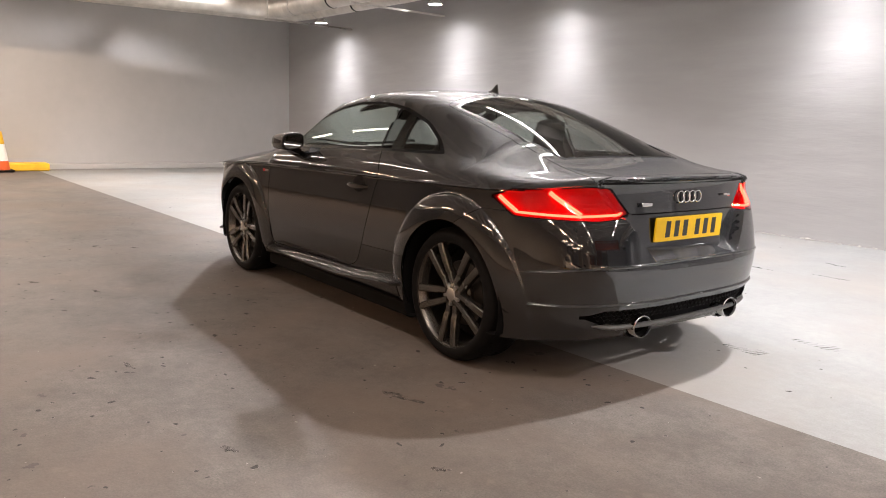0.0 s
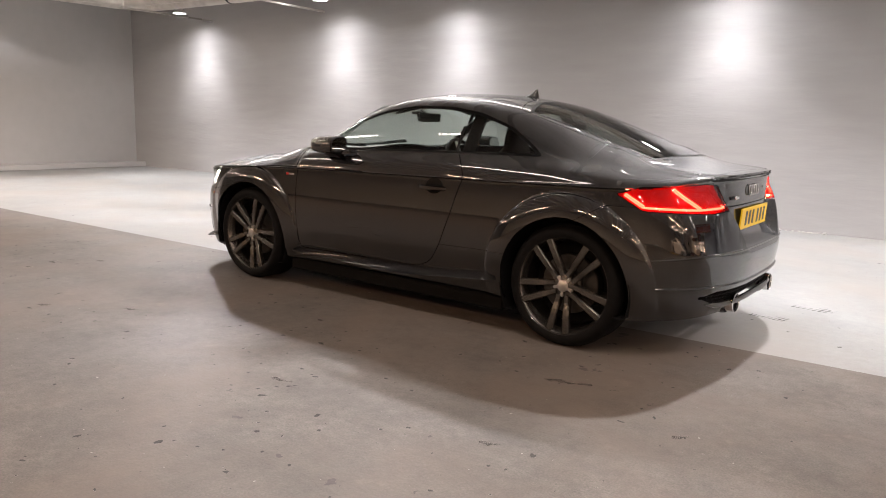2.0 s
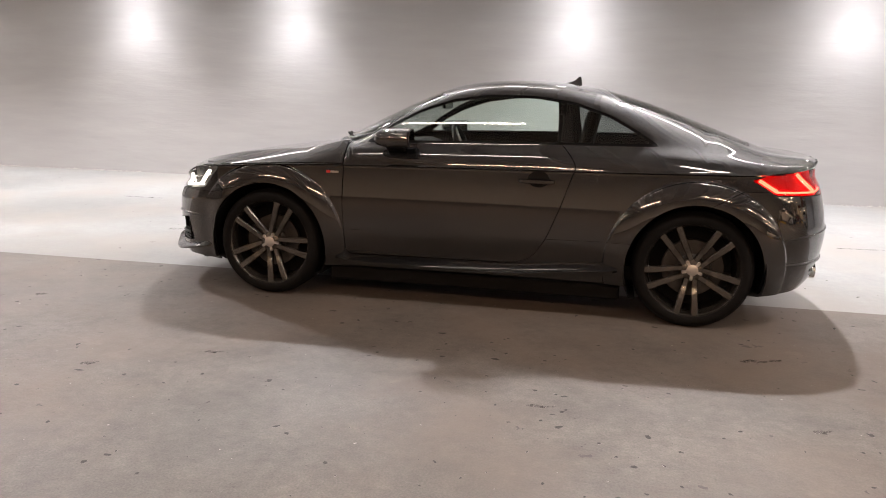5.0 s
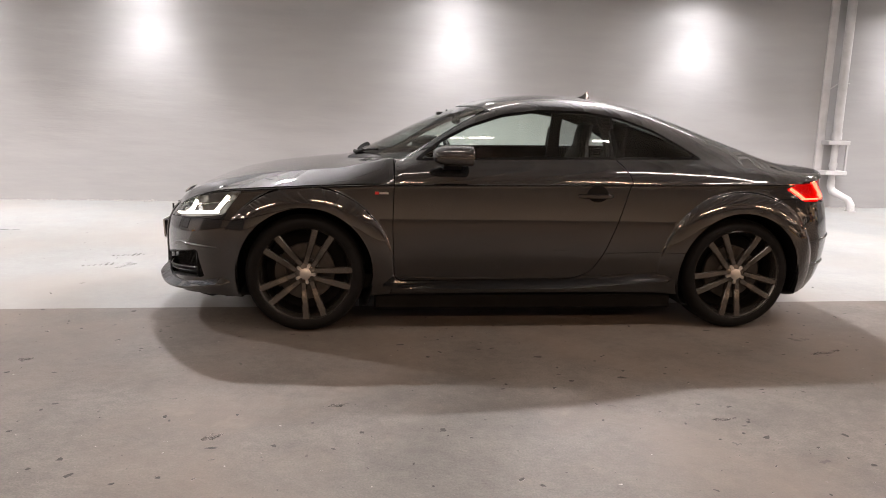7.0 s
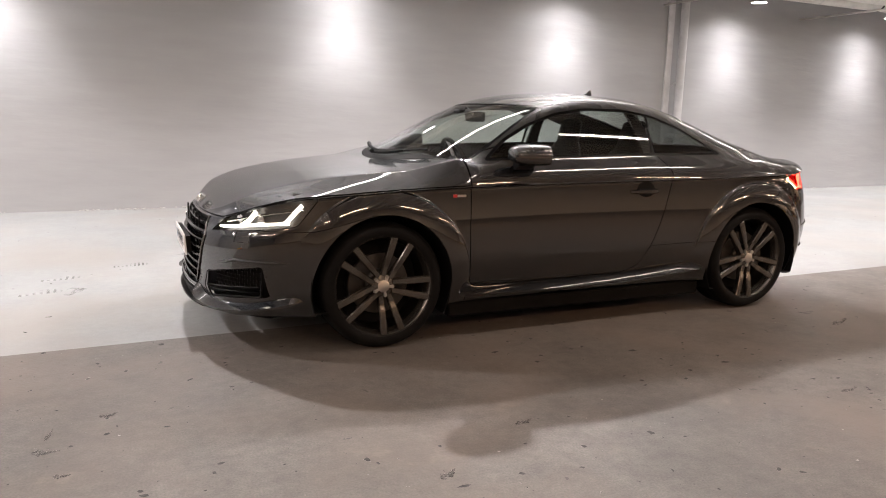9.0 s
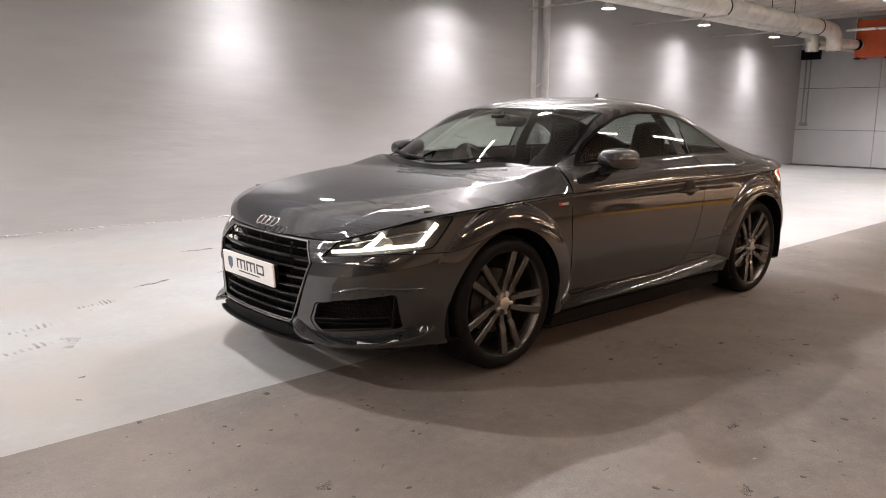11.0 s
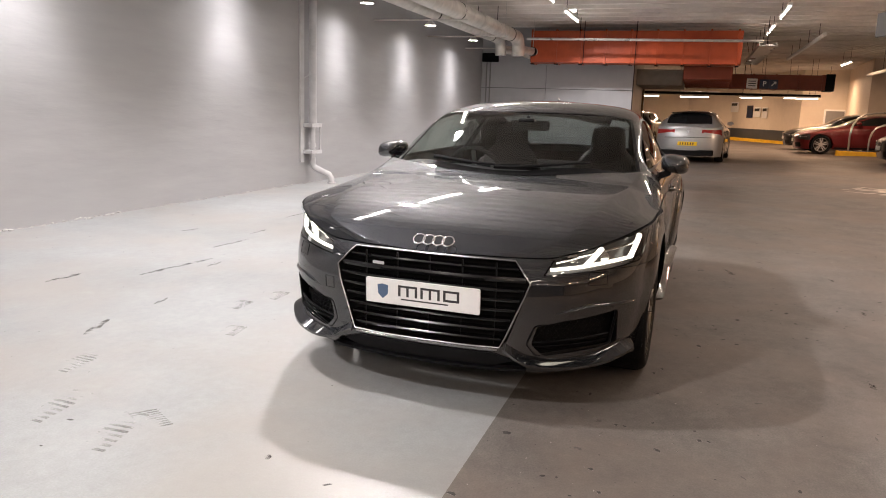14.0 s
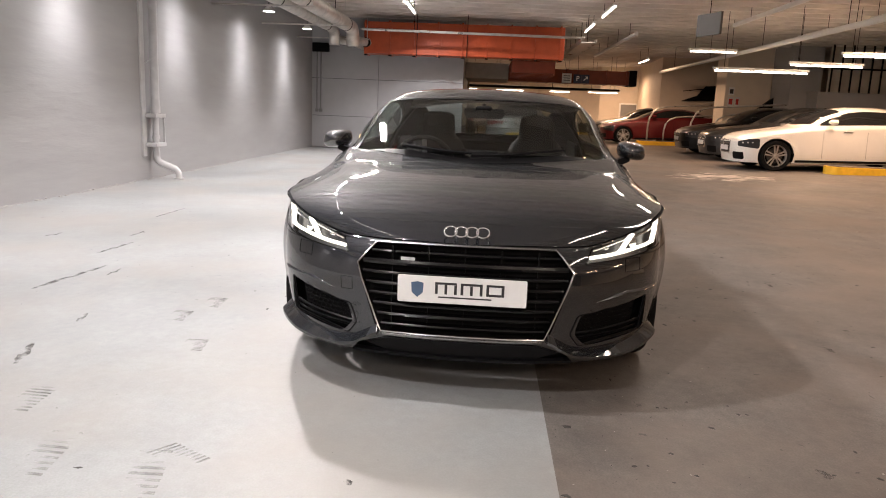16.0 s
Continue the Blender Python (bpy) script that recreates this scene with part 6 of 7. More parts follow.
# ---- far walls ----
def upright(name, pts, z0, z1, thick, mat, label, category="wall"):
    """A wall of one thickness along plan points."""
    bm = bmesh.new()
    for (a, b), (c, d) in zip(pts, pts[1:]):
        n = Vector((d - b, a - c, 0)).normalized() * thick
        vs = [(a, b), (c, d), (c + n.x, d + n.y), (a + n.x, b + n.y)]
        prism(vs, z0, z1, bm=bm)
    return tagged(mesh_object(name, bm, mat), label, category, kind="structure")


FAR = [(42.4, 5), (41.8, .4), (40.4, -2.0), (35.2, -4.0), (33.2, -4.8), (32.8, -6.7)]
upright("wall_far", FAR, .85, TOP, -.25, M_CREAM, "cream painted far wall behind the bays")
upright("wall_far_band", [(x - .01, y) for x, y in FAR], -.1, .88, -.25, M_DARKBAND, "dark grey painted band along the far wall")
upright("kerb_far", [(39.6, -1.9), (34.6, -4.0), (32.4, -4.9), (32.2, -6.0)], -.1, .38, -.28, M_YELLOW, "yellow painted kerb along the far wall", "kerb")
upright("wall_stair", [(33.0, -6.6), (26.2, -6.35), (26.1, -9.6)], -.1, TOP, -.25, M_CREAM, "cream painted stair wall with a dark opening")
op = thing("wall_opening", "dark opening with a rail in the stair wall", "opening", kind="structure")
# black plate on the uncut wall; its colour stands for the shaded inside
part("opening_shade", prism([(-7.2, 1.98), (-8.85, 2.02), (-8.85, 2.62), (-8.1, 2.58), (-7.8, 2.2)], 26.05, 26.13, "x"), M_BLACK, op)
part("rail", tube([(26.0, -7.2, 2.36), (26.0, -7.9, 2.45), (26.0, -8.85, 2.5)], .018, 6), M_BLACK, op)
part("rail_post", tube([(26.0, -7.9, 2.0), (26.0, -7.9, 2.45)], .014, 6), M_BLACK, op)
col = thing("column", "white painted square concrete column with notices", "column", kind="structure")
part("shaft", box(21.2, -9.0, 0, 22.4, -7.5, TOP, .02), M_CREAM, col)
for z, h, m in ((2.1, .26, M_WHITE), (1.74, .30, M_PLATEW)):
    part("notice", box(21.19, -7.80, z, 21.2, -7.62, z + h), m, col)
    part("printed_bar", box(21.185, -7.77, z + .05, 21.19, -7.65, z + h - .06), M_BADGERED if z < 2 else M_INK, col)
part("notice", box(21.19, -8.0, 1.74, 21.2, -7.85, 2.04), M_PLATEW, col)
part("printed_bar", box(21.185, -7.97, 1.79, 21.19, -7.88, 1.98), M_BADGERED, col)
stair = thing("stair_stringer", "dark sloping stair side beside the column", "stair", kind="structure")
part("side", prism([(-8.0, 1.2), (-9.1, 1.2), (-9.1, 2.1)], 21.0, 21.19, "x"), M_BLACK, stair)
upright("wall_grey", [(21.2, -9.0), (20.2, -9.25), (20.2, -9.8), (19.6, -9.9), (19.6, -14)], -.1, 2.25, -.3, M_WALL_END, "plain grey wall below the high windows")
upright("wall_grey_post", [(21.2, -9.0), (20.2, -9.25), (20.2, -10.2)], 2.25, TOP, -.3, M_WALL_END, "grey wall beside the high windows")
win = thing("window_1", "high steel window band with dark bars", "window", kind="structure")
part("pane", box(19.75, -14, 2.25, 19.77, -10.2, TOP), material("frosted_lit_glass", (.62, .58, .5), .4, scale=3, amount=.1, stain=.2), win)
for i in range(13):
    part("window_bar", box(19.58, -10.25 - i * .3, 2.25, 19.64, -10.215 - i * .3, TOP), M_BLACK, win)
part("window_bar", box(19.58, -14, 2.95, 19.64, -10.2, 3.0), M_BLACK, win)
for t, w, z0, z1, mat in ((.05, 1.1, 1.75, 2.3, M_WHITE), (.42, .7, 1.45, 2.1, M_BLUESIGN), (.58, .8, 1.5, 2.0, M_WHITE), (.74, .6, 1.45, 2.0, M_WHITE)):
    x, y = 40.4 - 5.2 * t, -2.0 - 2.0 * t
    nb = thing("notice_board", "framed notice board on the cream wall", "notice board", "wall notices")
    m = Matrix.Translation((x - .09, y, 0)) @ Matrix.Rotation(math.atan2(-5.2, 2.0), 4, "Z")
    part("board", moved(box(-.03, -w / 2, z0, .0, w / 2, z1, .004), m), mat, nb)
    part("printed_bar", moved(box(-.036, -w * .35, z1 - .2, -.03, w * .35, z1 - .06), m), M_INK, nb)
sd = thing("door_1", "small grey steel door in the far wall", "door", kind="structure")
part("leaf", box(32.72, -6.55, .2, 32.8, -5.8, 1.85, .004), M_GREYSIGN, sd)
part("frame", box(32.75, -6.62, .2, 32.82, -5.73, 1.92, .003), M_WHITE, sd)

# ---- kerb islands with hoop rails ----
def island(name, outline, z, label):
    ob = thing(name, label, "kerb", "kerb islands")
    part("rim", prism(outline, z - .25, z + .15, bevel=.015), M_YELLOW, ob)
    cx, cy = sum(p[0] for p in outline) / len(outline), sum(p[1] for p in outline) / len(outline)
    part("top", prism([(cx + (x - cx) * .93, cy + (y - cy) * .93) for x, y in outline], z + .1, z + .162), M_FLOOR, ob)
    return ob


island("kerb_island", rounded([(11.35, -6.95), (11.12, -7.1), (11.12, -9.8), (11.66, -9.8), (11.66, -7.05)], .12), .21, "yellow edged concrete kerb island beside the white car")
island("kerb_island", rounded([(23.5, -5.1), (23.5, -7.6), (24.0, -7.6), (24.0, -5.15)], .06), .23, "yellow edged kerb island between parked cars")


def hoop(x, y, z, reach, height):
    ob = thing("hoop_rail", "bent galvanised hoop rail on the kerb", "rail", "hoop rails", m=pose(x, y, z))
    pts = [(0, 0, 0), (0, 0, height * .45), (0, -.05, height * .68), (0, -.18, height * .86), (0, -.4, height * .96), (0, -.7, height), (0, -reach, height * 1.12)]
    part("bar", tube(pts, .03, 10), M_GALV, ob)
    part("base", tube([(0, 0, 0), (0, 0, .015)], .07, 12), M_GALV, ob)


for x, y, z, reach, h in ((23.7, -5.5, .38, 3.0, 1.3), (23.7, -6.1, .38, 2.2, .95), (20.2, -6.2, .2, 3.0, 1.45), (20.2, -6.9, .2, 2.6, 1.25), (11.4, -8.3, .36, 1.4, .95)):
    hoop(x, y, z, reach, h)

# cone and kerb end by the west wall
cone = thing("traffic_cone", "orange and white traffic cone on the floor", "cone", m=pose(-11.42, -1.2, 0))
part("base", prism(rounded([(-.2, -.2), (.2, -.2), (.2, .2), (-.2, .2)], .04), 0, .04, bevel=.008), M_BLACK, cone)
M_CONE = material("orange_cone_plastic", (.75, .13, .03), .4, scale=8, amount=.1)
part("cone", lathe([(.15, .04), (.135, .16), (.128, .2)], 24, axis="Z"), M_CONE, cone)
part("white_sleeve", lathe([(.128, .2), (.095, .42), (.085, .5)], 24, axis="Z"), M_WHITE, cone)
part("cone_tip", lathe([(.085, .5), (.06, .66), (.05, .72), (.0, .73)], 24, axis="Z"), M_YELLOW, cone)
part("cone_handle", tube([(-.05, 0, .72), (-.05, 0, .78), (.05, 0, .78), (.05, 0, .72)], .012, 6), M_BLACK, cone)
kb = thing("kerb_block", "yellow painted kerb block on the floor", "kerb", m=pose(-11.75, -.72, 0))
part("block", box(-.2, -.45, 0, .25, .33, .14, .02), M_YELLOW, kb)


# ---- parked cars ----
def parked_car(name, label, m, colour, nose, tail, axle_f, axle_r, width, wheel_r, mid, rail, railw, belt, shoulder, window, screen, rear, rim=M_SATIN, plate_rear=M_PLATEY, hatch=False):
    """A car at lower detail: body with arches and openings, glass, lamps, grille, plates, mirrors and wheels."""
    car = thing(name, label, "car", "parked cars", m=m)
    mid_f, rail_f, railw_f, belt_f, sh_f = (curve(t) for t in (mid, rail, railw, belt, shoulder))
    hw = width / 2
    xf, xr = axle_f - .25, axle_r + .2
    bm = bmesh.new()
    ls, lv = bm.verts.layers.float.new("s"), bm.verts.layers.float.new("v")
    nl, nu = 16, 26
    cols = []
    for s in np.concatenate([np.linspace(0, 1, 22)[:-1], np.linspace(1, 2, 61)[:-1], np.linspace(2, 3, 22)]):
        a = (s if s < 1 else (3 - s if s > 2 else 1)) * math.pi / 2
        c, sn = max(math.cos(a), 0) ** .75, max(math.sin(a), 0) ** .75
        def low_pt(z):
            t = (z - .18) / .7
            bow = .05 * (1 - (2 * min(max(t, 0), 1) - 1) ** 2)
            x = xf - (xf - nose - .05 + bow) * c if s < 1 else (xr + (tail - .05 + bow - xr) * c if s > 2 else xf + (xr - xf) * (s - 1))
            y = (hw - .045 * (1 - min(z / .45, 1)) ** 2 * 2 - .015 * max(z - .7, 0) / .3) * sn
            for ax in (axle_f, axle_r):
                r = math.hypot(x - ax, z - wheel_r)
                y += .012 * float(smooth01((wheel_r + .12 - r) / .03)) * sn
            return (x, y, z)
        x0 = low_pt(.6)[0]
        zt = float(sh_f(x0))
        pts = [low_pt(.18 + (zt - .18) * i / nl) for i in range(nl + 1)]
        x, yd, zd = pts[-1]
        yb, yc = min(float(railw_f(x)), .78 * yd), .94 * yd
        zm, zb, zc = max(float(mid_f(x)), zd), max(float(rail_f(x)), zd), max(float(belt_f(x)), zd)
        sec = []
        for i in range(7):
            t = i / 7
            sec.append((yd + (yc - yd) * t ** 1.6, zd + (zc - zd) * t ** .8))
        for i in range(10):
            t = i / 10
            sec.append((yc + (yb - yc) * t + .02 * 4 * t * (1 - t) * (zb - zc) * 2, zc + (zb - zc) * t))
        for i in range(10):
            t = 1 - i / 9
            sec.append((yb * t, zm - (zm - zb) * t ** 2.4))
        sec = np.array(sec)
        sec[1:-1] = (sec[:-2] + 2 * sec[1:-1] + sec[2:]) / 4
        pts += [(x, p[0], p[1]) for p in sec[1:]]
        col = []
        for i, p in enumerate(pts):
            v = bm.verts.new(p)
            v[ls], v[lv] = s, i / nl if i <= nl else 1 + (i - nl) / nu
            col.append(v)
        cols.append(col)
    for a, b in zip(cols, cols[1:]):
        for i in range(len(a) - 1):
            bm.faces.new((a[i], a[i + 1], b[i + 1], b[i]))
    bmesh.ops.dissolve_degenerate(bm, dist=1e-5, edges=bm.edges[:])
    wd = outline_distance(rounded(window, .04))
    ga = lambda x, y, z, s, v: np.minimum(np.hypot(x - axle_f, z - wheel_r), np.hypot(x - axle_r, z - wheel_r)) - wheel_r - .045 + np.where(v > 1, .5, 0)
    gw = lambda x, y, z, s, v: far_if((v < 1) | (y < .35), wd(x, z))
    gs = lambda x, y, z, s, v: np.where(v < 1, .5, np.maximum(np.maximum(screen[0] + .15 * (y / .7) ** 2 - x, x - screen[1]), y - railw_f(x) + .05))
    gr = lambda x, y, z, s, v: np.where(v < 1, .5, np.maximum(np.maximum(rear[0] - x, x - rear[1] + .08 * (y / .6) ** 2), y - railw_f(x) + (.02 if hatch else .05)))
    sz = float(sh_f(nose + .25))
    gh = lambda x, y, z, s, v: np.where((v > 1) | (s > 1.2), .5, np.maximum(np.maximum(sz - .17 - .1 * (s - .6) - z, z - sz + .03 - .05 * s), np.maximum(.42 - s, s - .93)))
    zt = float(sh_f(tail - .2))
    gt = lambda x, y, z, s, v: np.where((v > 1) | (s < 1.8), .5, np.maximum(np.maximum(zt - .17 + (.12 * (s - 2.2) if hatch else 0) - z, z - zt + .03), np.maximum(2.2 - s, s - (2.80 if hatch else 2.66))))
    gg = lambda x, y, z, s, v: np.where((v > 1) | (s > 1), .5, np.maximum(np.maximum(.36 - z, z - sz + .04), y - .36 + .12 * (.6 - z)))
    gl = lambda x, y, z, s, v: np.where((v > 1) | (s > 1), .5, np.maximum(np.maximum(.24 - z, z - .40), np.maximum(y - .78, .47 - y)))
    cuts = [ga, gw, gs, gr, gh, gt, gg, gl]
    for g in cuts:
        cut(bm, g, ls, lv)
    kinds = ["hole", "side_window", "windscreen", "rear_window", "headlamp", "tail_lamp", "grille", "intake"]
    faces = list(bm.faces)
    mids = np.array([np.mean([(*v.co, v[ls], v[lv]) for v in f.verts], 0) for f in faces]).T
    vals = [g(*mids) for g in cuts]
    tag = [next((k for k, v in zip(kinds, vals) if v[i] < 0), "body") for i in range(len(faces))]
    glassy = material("parked_car_glass", (.012, .013, .014), .04, scale=3, amount=.05)
    lampm = material("parked_car_lamp", (.02, .02, .022), .28, 0.0, scale=30, amount=.3)
    redm = material("parked_car_tail", (.28, .02, .02), .1, scale=30, amount=.2, coat=1)
    mats = {"body": colour, "side_window": glassy, "windscreen": glassy, "rear_window": glassy, "headlamp": lampm, "tail_lamp": redm, "grille": M_GLOSSBLACK, "intake": M_BLACK}
    for k in mats:
        piece = bm.copy()
        bmesh.ops.delete(piece, geom=[f for f, t in zip(piece.faces, tag) if t != k], context="FACES")
        if not piece.faces:
            piece.free()
            continue
        if k in ("body", "windscreen", "rear_window", "grille"):
            part(k, mirror_join(piece), mats[k], car)
        else:
            other = piece.copy()
            part(k, piece, mats[k], car)
            part(k, flip_y(other), mats[k], car)
    bm.free()
    part("floor_pan", box(nose + .25, -hw + .2, .2, tail - .2, hw - .2, .3), M_BLACK, car)
    for z in (.44, .50, .56):
        part("grille_bar", box(nose - .005, -.30, z, nose + .03, .30, z + .02, .004), M_CHROME, car)
    part("front_plate", box(nose - .012, -.26, .42 if not hatch else .40, nose + .0, .26, .53, .003), M_PLATEW, car)
    if not hatch:
        ring = tube([(nose - .012, .075 * math.cos(a), .60 + .075 * math.sin(a)) for a in [2 * math.pi * j / 20 for j in range(20)]], .009, 6, closed=True)
        part("grille_emblem", ring, M_CHROME, car, "plain chrome ring on the grille")
        edge = [(.36 - .12 * (.6 - z), z) for z in (.37, .48, .58, sz - .045)]
        part("grille_surround", tube([(nose + .012, y, z) for y, z in edge] + [(nose + .012, -y, z) for y, z in reversed(edge)], .010, 6, closed=True), M_CHROME, car, "chrome grille surround")
        for sg in (-1, 1):
            for k in (.56, .68, .79):
                a, z = k * math.pi / 2, sz - .10 + .03 * k
                bow = .05 * (1 - (2 * (z - .18) / .7 - 1) ** 2)
                x = xf - (xf - nose - .05 + bow) * math.cos(a) ** .75 - .006
                bulb = bmesh.new()
                bmesh.ops.create_icosphere(bulb, subdivisions=2, radius=.032)
                part("lamp_reflector", moved(bulb, Matrix.Translation((x + .018, sg * (hw - .022) * math.sin(a) ** .75, z))), M_REFLECTOR, car)
    zp = .48 if hatch else .60
    rp = part("rear_plate", box(tail - .03, -.26, zp, tail + .012, .26, zp + .11, .003), plate_rear, car, "yellow plate with black bars")
    if hatch:
        part("rear_valance", box(tail - .14, -.70, .20, tail - .008, .70, .36, .02), M_TRIM, car)
        part("roof_spoiler", prism(rounded([(1.42, -.56), (1.70, -.50), (1.70, .50), (1.42, .56)], .05), 1.375, 1.40, bevel=.006), M_GLOSSBLACK, car)
        part("tail_emblem", lathe([(0, 0), (.045, 0), (.045, .02), (0, .02)], 16, bm=None), M_CHROME, car).matrix_basis = pose(tail - .02, 0, .86, 0, 0, 90)
        part("bumper_line", box(tail - .05, -.62, .70, tail - .004, .62, .712, .003), M_BLACK, car)
    for i in range(6):
        part("printed_bar", box(tail + .012, -.2 + i * .068, zp + .02, tail + .0135, -.17 + i * .068, zp + .09), M_INK, rp)
    for sg in (-1, 1):
        xm = window[0][0] + .28
        part("door_mirror", sweep([[(x, sg * (hw + .06 + .10 * k * math.cos(a)), zmr + .06 * k * math.sin(a)) for a in [2 * math.pi * j / 12 for j in range(12)]] for x, k, zmr in ((xm - .1, .3, window[0][1] + .08), (xm - .05, .9, window[0][1] + .08), (xm + .02, 1, window[0][1] + .08), (xm + .06, .9, window[0][1] + .08))]), colour, car)
        part("sill_strip", box(axle_f + wheel_r + .08, sg * (hw - .03), .2, axle_r - wheel_r - .08, sg * (hw + .004), .25, .006), M_TRIM, car)
        for xh in ((-.1 if not hatch else .1), .95):
            part("door_handle", box(xh, sg * (hw - .02), .86, xh + .2, sg * (hw + .022), .885, .006), M_CHROME if name != "red_car" else colour, car)
        for xd in (window[0][0] + .12, .42, 1.35):
            part("door_seam", box(xd - .0018, sg * (hw - .03), .3, xd + .0018, sg * (hw + .001), .86), M_BLACK, car)
    for ax in (axle_f, axle_r):
        for sg in (-1, 1):
            wh = new("wheel")
            wh.parent, wh.matrix_basis = car, pose(ax, sg * (hw + .005), wheel_r, 0, 0, 0 if sg < 0 else 180)
            part("tyre", lathe([(wheel_r * .72, .0), (wheel_r * .92, -.004), (wheel_r, .03), (wheel_r, .18), (wheel_r * .9, .21), (wheel_r * .7, .2)], 40), M_RUBBER, wh)
            part("rim", lathe([(wheel_r * .66, .03), (wheel_r * .73, .0), (wheel_r * .74, .004), (wheel_r * .70, .05), (wheel_r * .68, .18)], 40), rim, wh)
            part("brake_disc", lathe([(0, .08), (wheel_r * .5, .08), (wheel_r * .5, .1), (0, .1)], 24), M_DISCBRAKE, wh)
            part("backing", lathe([(0, .12), (wheel_r * .69, .12), (wheel_r * .69, .13), (0, .13)], 24), M_BLACK, wh)
            for k in range(5):
                for o in (-.025, .025):
                    sp = prism([(o * .6 - .014, .03), (o * .6 + .014, .03), (o * 1.6 + .017, wheel_r * .70), (o * 1.6 - .017, wheel_r * .70)], .006, .035, "y", .004)
                    part("spoke", moved(sp, Matrix.Rotation(2 * math.pi * k / 5, 4, "Y")), rim, wh)
            part("cap", lathe([(0, .0), (.03, .002), (.045, .012), (.045, .04)], 20), rim, wh)
    return car


LOW = .955
SALOON = dict(nose=-2.31, tail=2.61, axle_f=-1.47, axle_r=1.47, width=1.86, wheel_r=.335,
              mid=[(-2.31, .64), (-2.2, .74), (-1.9, .835), (-1.2, .935), (-.92, .98), (-.5, 1.21), (-.1, 1.35), (.3, 1.41), (.8, 1.405), (1.25, 1.335), (1.9, 1.13), (2.4, 1.08), (2.61, 1.02)],
              rail=[(-2.31, .63), (-2.2, .72), (-1.9, .81), (-1.2, .91), (-.78, .98), (-.4, 1.18), (0, 1.30), (.35, 1.345), (.8, 1.34), (1.3, 1.25), (1.85, 1.07), (2.4, 1.04), (2.61, 1.0)],
              railw=[(-2.31, .4), (-1.9, .66), (-1.2, .74), (-.72, .72), (0, .6), (.8, .58), (1.4, .58), (1.9, .64), (2.61, .6)],
              belt=[(-2.31, .62), (-1.9, .745), (-1.3, .85), (-.7, .94), (.5, 1.0), (1.5, 1.02), (2.2, 1.0), (2.61, .98)],
              shoulder=[(-2.31, .61), (-2.0, .70), (-1.4, .80), (-.6, .87), (.6, .92), (1.6, .95), (2.3, .95), (2.61, .94)],
              window=[(-.62, 1.0), (-.28, 1.18), (.06, 1.275), (.4, 1.315), (.85, 1.30), (1.3, 1.205), (1.62, 1.06), (1.5, 1.03), (.4, 1.02)], screen=(-.84, -.06), rear=(1.28, 1.9))
HATCH = dict(nose=-2.17, tail=2.10, axle_f=-1.315, axle_r=1.315, width=1.82, wheel_r=.325,
             mid=[(-2.17, .74), (-2.05, .83), (-1.7, .93), (-1.0, 1.02), (-.8, 1.05), (-.4, 1.24), (0, 1.40), (.4, 1.455), (.9, 1.45), (1.45, 1.40), (1.62, 1.36), (1.9, 1.12), (2.05, 1.0), (2.1, .95)],
             rail=[(-2.17, .72), (-1.7, .9), (-1.0, .99), (-.66, 1.03), (-.3, 1.21), (.1, 1.35), (.5, 1.39), (.9, 1.385), (1.45, 1.33), (1.62, 1.28), (1.85, 1.10), (2.05, .98), (2.1, .94)],
             railw=[(-2.17, .4), (-1.7, .66), (-1.0, .74), (-.66, .71), (.1, .6), (.9, .58), (1.5, .57), (1.8, .62), (2.1, .66)],
             belt=[(-2.17, .7), (-1.7, .84), (-1.0, .93), (-.5, .98), (.5, 1.0), (1.3, 1.05), (1.9, 1.0), (2.1, .93)],
             shoulder=[(-2.17, .68), (-1.8, .78), (-1.2, .86), (-.5, .90), (.6, .92), (1.5, .95), (1.9, .95), (2.1, .92)],
             window=[(-.55, 1.0), (-.2, 1.19), (.15, 1.31), (.5, 1.345), (1.0, 1.33), (1.4, 1.24), (1.6, 1.12), (1.3, 1.06), (.4, 1.02)], screen=(-.78, .02), rear=(1.56, 1.95), hatch=True)
COUPE_RED = dict(SALOON, mid=[(a, b - .05 if b > 1.05 else b) for a, b in SALOON["mid"]], rail=[(a, b - .05 if b > 1.05 else b) for a, b in SALOON["rail"]],
                 window=[(-.62, .99), (-.28, 1.15), (.06, 1.26), (.4, 1.305), (.85, 1.285), (1.3, 1.18), (1.62, 1.04), (1.5, 1.02), (.4, 1.01)])
M_SILVER = paint_material("silver_paint", (.40, .40, .40), .5, .35)
M_CARWHITE = paint_material("white_paint", (.78, .76, .72), 0.0, .4)
M_CARRED = paint_material("deep_red_paint", (.12, .006, .009), .3, .35, .5, 1.35)
M_CARBLACK = paint_material("black_paint", (.007, .007, .008), .2, .3, .3, 1.3)
M_CARGREY = paint_material("graphite_paint", (.035, .035, .037), .6, .35, .4, 1.4)


def parked_at(x, y, turn, spec, name, label, mat, **more):
    dx, dy = math.cos(radians(turn)), math.sin(radians(turn))
    ahead, behind = rise(x - 1.4 * dx, y - 1.4 * dy), rise(x + 1.4 * dx, y + 1.4 * dy)
    lft, rgt = rise(x + .8 * dy, y - .8 * dx), rise(x - .8 * dy, y + .8 * dx)
    pitch, roll = math.atan2(ahead - behind, 2.8), math.atan2(rgt - lft, 1.6)
    m = Matrix.Translation((x, y, (ahead + behind) / 2)) @ Matrix.Rotation(radians(turn), 4, "Z") @ Matrix.Rotation(pitch, 4, "Y") @ Matrix.Rotation(roll, 4, "X")
    return parked_car(name, label, m, mat, **{**spec, **more})


